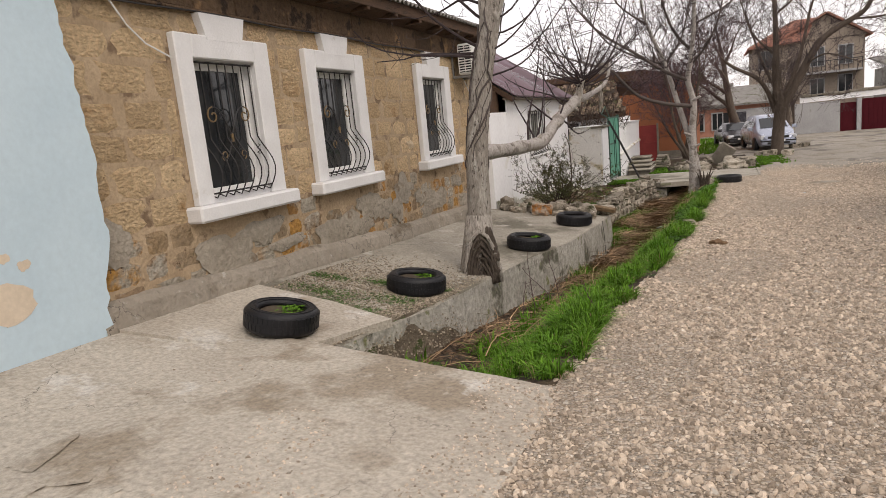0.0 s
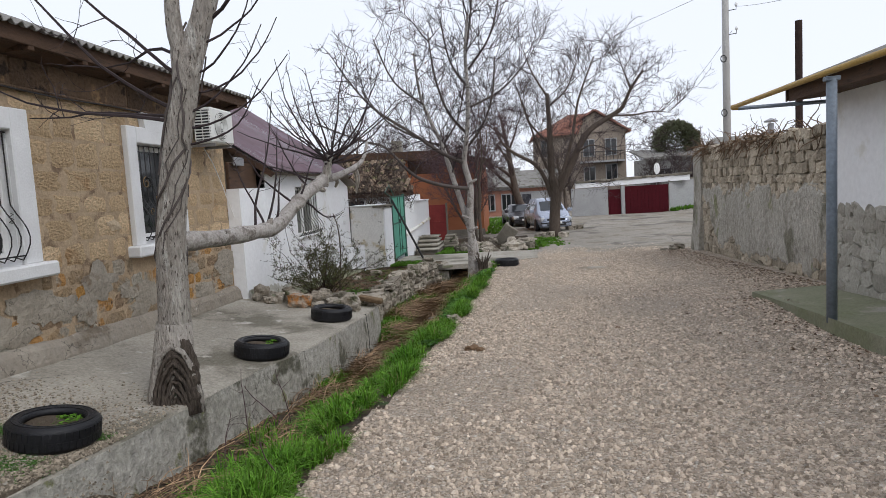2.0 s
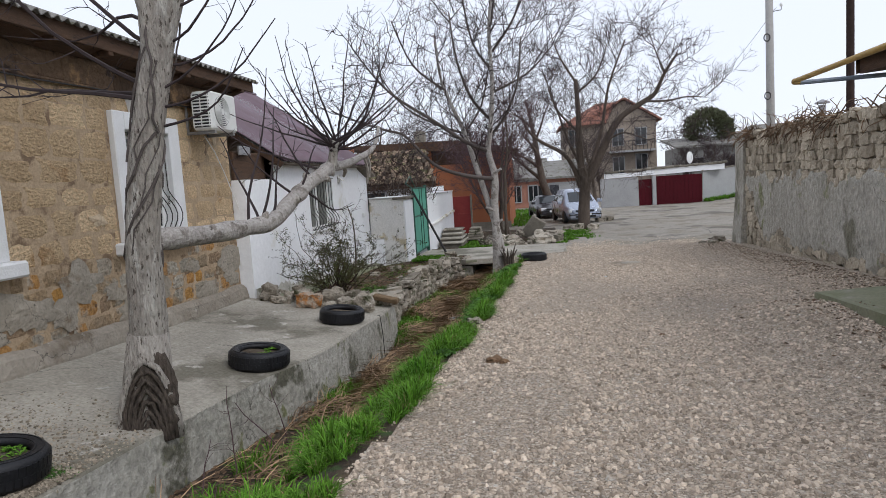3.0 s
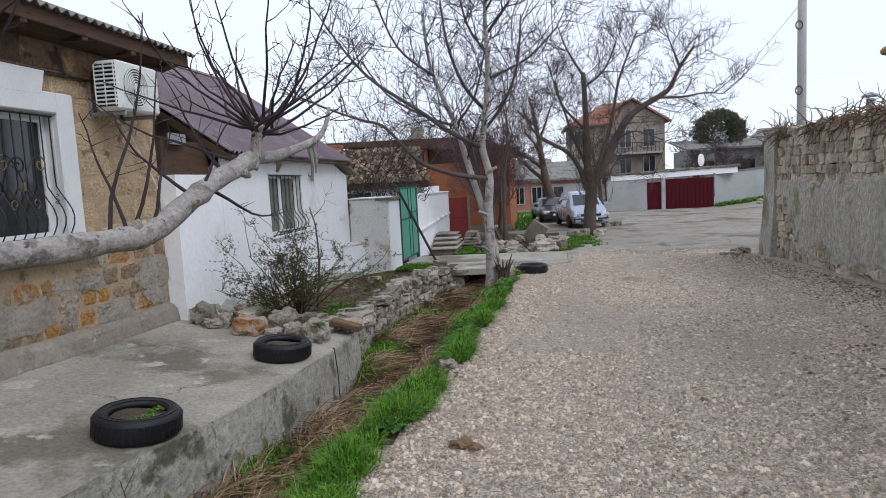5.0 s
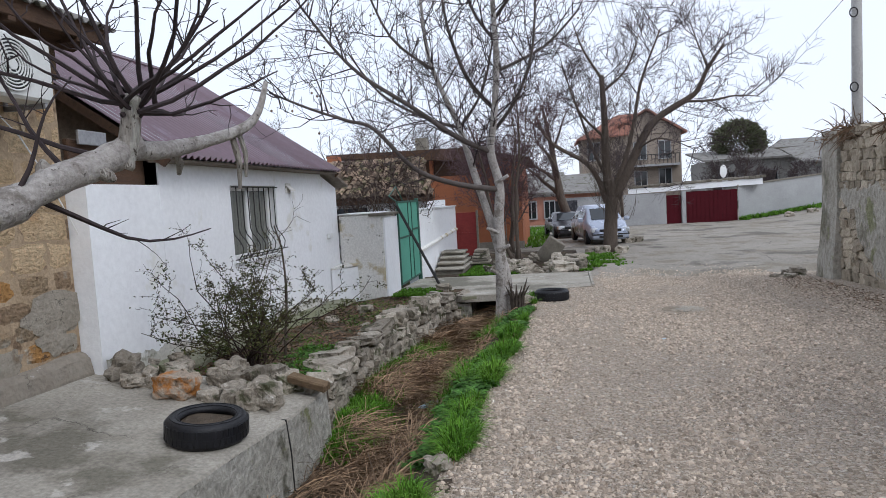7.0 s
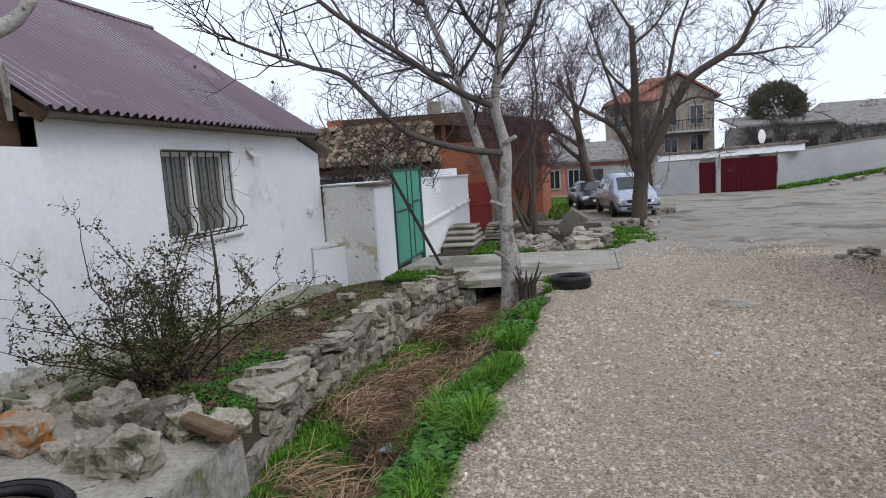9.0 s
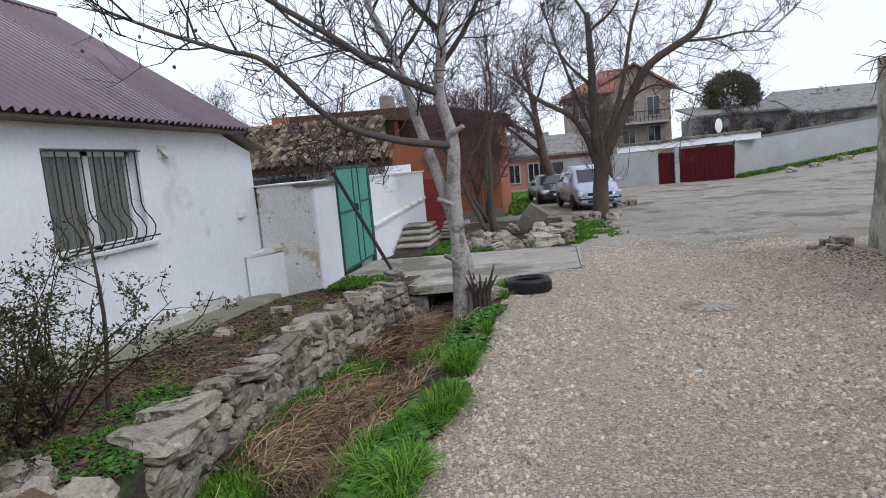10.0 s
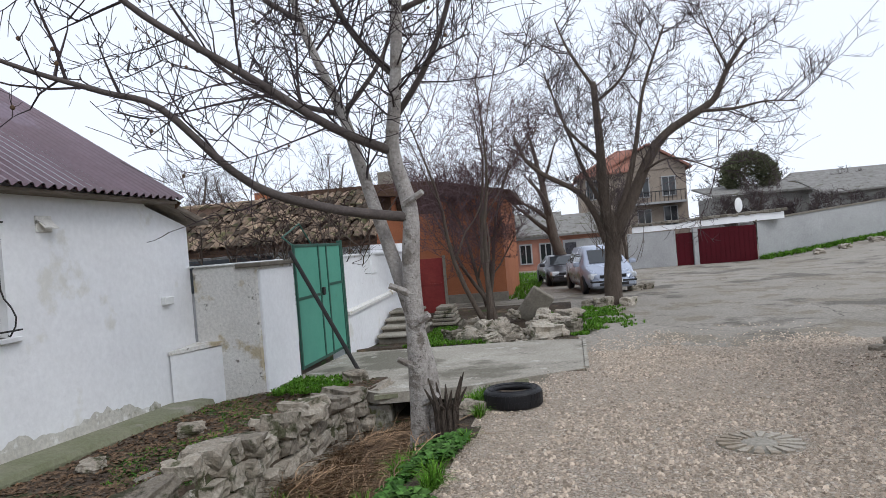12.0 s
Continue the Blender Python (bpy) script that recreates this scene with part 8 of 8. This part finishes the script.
for course, tall in enumerate(COURSES):
    y = 12.45 + rng.uniform(0, 0.1)
    while y < 19.7:
        ln = rng.uniform(0.16, 0.42)
        ht = tall * rng.uniform(0.92, 1.12)
        z = -0.78 - 0.018 * (y - 12.5) + sum(COURSES[:course]) + 0.025 * noise.noise((0, y * 1.4, 3))
        x = curve_at(GARDEN_EDGE, y + ln / 2) - 0.15 - 0.018 * course + rng.uniform(-0.025, 0.03)
        if not (y < 13.1 and course > 1):
            piece("stone", rng.choice(wall_stones), gwall, x, y + ln / 2, z + ht / 2, 0.34, ln * 0.97, ht * 0.97, rng.uniform(-7, 7), rng.uniform(-5, 5), rng.uniform(-9, 9))
        y += ln
y = 13.3
while y < 19.6:
    ln = rng.uniform(0.18, 0.46) if y > 14.7 else rng.uniform(0.40, 0.62)
    z = -0.78 - 0.018 * (y - 12.5) + sum(COURSES) + 0.025 * noise.noise((0, y * 1.4, 3))
    ht = rng.uniform(0.10, 0.26) if y > 14.7 else rng.uniform(0.14, 0.19)
    x = curve_at(GARDEN_EDGE, y + ln / 2) - 0.17 + rng.uniform(-0.07, 0.05)
    if rng.random() > 0.14:
        piece("stone", rng.choice(cap_stones), gwall, x, y + ln / 2, z + ht * 0.46, rng.uniform(0.26, 0.42), ln * 0.98, ht, rng.uniform(-14, 14), rng.uniform(-12, 12), rng.uniform(-22, 22))
    if rng.random() < 0.45:
        w = rng.uniform(0.14, 0.26)
        piece("stone", rng.choice(cap_stones), gwall, x - 0.30 - rng.uniform(0, 0.06), y + ln / 2, z - 0.02 + w * 0.25, w * 1.1, w, w * 0.7, rng.uniform(-15, 15), rng.uniform(-15, 15), rng.uniform(0, 180))
    y += ln

# ---- rubble wall stones ----
rub_stones = [shared("stone", *blob(400 + k, 0.84, 0.17, 5), "rock_wall") for k in range(10)]
rng = random.Random(62)
z = 1.40
while z < 2.42:
    ht = rng.uniform(0.12, 0.19)
    y = 10.6
    while y < 19.35:
        ln = rng.uniform(0.12, 0.36)
        top = z + ht > 2.36
        piece("stone", rng.choice(rub_stones), rub, RWX + 0.075 + rng.uniform(-0.02, 0.02), y + ln / 2, z + ht / 2 + (rng.uniform(-0.02, 0.06) if top else 0), 0.17, ln * 0.98, ht * rng.uniform(0.88, 1.02), rng.uniform(-9, 9), rng.uniform(-4, 4), rng.uniform(-4, 4))
        y += ln
    z += ht
z = -0.35
while z < 1.42:
    ht = rng.uniform(0.14, 0.24)
    y = 10.6
    while y < 19.35:
        ln = rng.uniform(0.18, 0.44)
        bare = min(plaster_cover(y + ln * u, z + ht * t) for u in (0, 0.5, 1) for t in (0, 0.5, 1)) < 0.06
        if bare and z + ht > -0.035 * (y - 8):
            piece("stone", rng.choice(rub_stones), rub, RWX + 0.075 + rng.uniform(-0.02, 0.015), y + ln / 2, z + ht / 2, 0.17, ln * 0.99, ht * 0.99, rng.uniform(-14, 14), rng.uniform(-3, 3), 0)
        y += ln
    z += ht
creeper = Geo()
rng = random.Random(63)
for k in range(520):
    y = rng.choice((rng.uniform(18.6, 19.9), rng.uniform(12.0, 17.5), rng.uniform(14, 17.5)))
    q = wander(rng, (RWX + rng.uniform(-0.06, 0.2), y, rng.uniform(2.38, 2.50)), (rng.gauss(-0.05, 0.25), rng.gauss(0, 0.8), rng.gauss(0.1, 0.3)), rng.uniform(0.2, 0.65), 4, 0.34, -0.20)
    creeper.tube(q, [0.011, 0.010, 0.008, 0.006, 0.003], 4)
part("creeper", creeper, "litter", rub, "dry creeper along the top of the wall")

# ---- cladding stones of the corner house ----
clad = [shared("stone", *blob(500 + k, 0.72, 0.18, 4), "clad_stone") for k in range(6)]
z = 0.22
while z < 1.25:
    ht = rng.uniform(0.13, 0.19)
    y = 6.6
    while y < 10.4:
        ln = rng.uniform(0.16, 0.32)
        piece("stone", rng.choice(clad), rh, RX + 0.02, y + ln / 2, z + ht / 2, 0.08, ln * 1.06, ht * rng.uniform(0.95, 1.25), rng.uniform(-24, 24), 0, 0)
        y += ln
    z += ht

# ---- blocks of the stone house ----
def block_mesh(seed, key):
    """One dressed block, a metre each way, its face worn uneven."""
    rng, n = random.Random(seed), 4
    off = Vector((seed * 3.7, seed * 1.9, 0))
    verts, faces = [], []
    for j in range(n + 1):
        for i in range(n + 1):
            u, v = i / n - 0.5, j / n - 0.5
            edge = max(abs(u), abs(v)) > 0.49
            x = 0.5 + 0.5 * noise.noise(Vector((u * 2.2, v * 2.2, 0)) + off) - (0.75 if edge else 0)
            cut = 0.985 + 0.04 * noise.noise(Vector((u * 3, v * 3, 5)) + off)
            verts.append((x, u * (cut if edge else 1), v * (cut if edge else 1)))
    faces = [(j * (n + 1) + i, j * (n + 1) + i + 1, (j + 1) * (n + 1) + i + 1, (j + 1) * (n + 1) + i) for j in range(n) for i in range(n)]
    return shared("block", verts, faces, key)


upper = [block_mesh(600 + k, "block") for k in range(8)]
lower = [block_mesh(640 + k, "block_low") for k in range(8)]
rng = random.Random(64)
z = 0.42
while z < 3.02:
    ht = rng.uniform(0.22, 0.31) if z > 1.1 else rng.uniform(0.16, 0.26)
    ht = min(ht, 3.05 - z)
    y = 3.3 + rng.uniform(-0.2, 0.1)
    while y < 12.2:
        ln = rng.uniform(0.32, 0.62) if z > 1.1 else rng.uniform(0.18, 0.50)
        a, b = max(y, 3.3), min(y + ln, 12.245)
        for wa, wb in WIN:
            lo, hi = (wa - 0.02, wb + 0.02)
            if z + ht > 1.22 and z < 2.84:
                if a >= lo and b <= hi:
                    a = b
                elif a < lo < b:
                    b = lo
                elif a < hi < b:
                    a = hi
        if b - a > 0.05 and z > curve_at(HOUSE_BASE_Z, y) + 0.02:
            piece("block", rng.choice(upper if z > 1.12 else lower), front, -4.305 + rng.uniform(-0.003, 0.003), (a + b) / 2, z + ht / 2 + rng.uniform(-0.008, 0.008), 0.017, (b - a) * 1.0, ht * 1.0, rng.uniform(-0.8, 0.8))
        y += ln
    z += ht

# ---- plaster left on the stones ----
rng = random.Random(65)
for k in range(46):
    low_zone = k < 32
    y = rng.uniform(3.5, 12.1)
    zc = rng.uniform(0.25, 0.75) + curve_at(HOUSE_BASE_Z, y) if low_zone else rng.uniform(1.5, 2.9)
    w2, h2 = (rng.uniform(0.12, 0.42), rng.uniform(0.07, 0.20)) if low_zone else (rng.uniform(0.05, 0.16), rng.uniform(0.06, 0.22))
    if any(wa - 0.15 - w2 * 1.4 < y < wb + 0.15 + w2 * 1.4 for wa, wb in WIN) and zc + h2 * 1.4 > 1.18:
        continue
    ring = []
    for i in range(22):
        a = i * 2 * math.pi / 22
        f2 = 1 + 0.55 * noise.noise((math.cos(a) * 1.6, math.sin(a) * 1.6, k * 7.3)) + 0.25 * noise.noise((math.cos(a) * 5, math.sin(a) * 5, k * 3.1))
        ring.append((-4.291, y + w2 * f2 * math.cos(a), zc + h2 * f2 * math.sin(a)))
    mid_p = (-4.272, y, zc)
    part("plaster_patch", Geo().add([mid_p] + ring, [(0, i + 1, (i + 1) % 22 + 1) for i in range(22)]), "plaster_patch" if low_zone else "mortar_smear", stone_house)
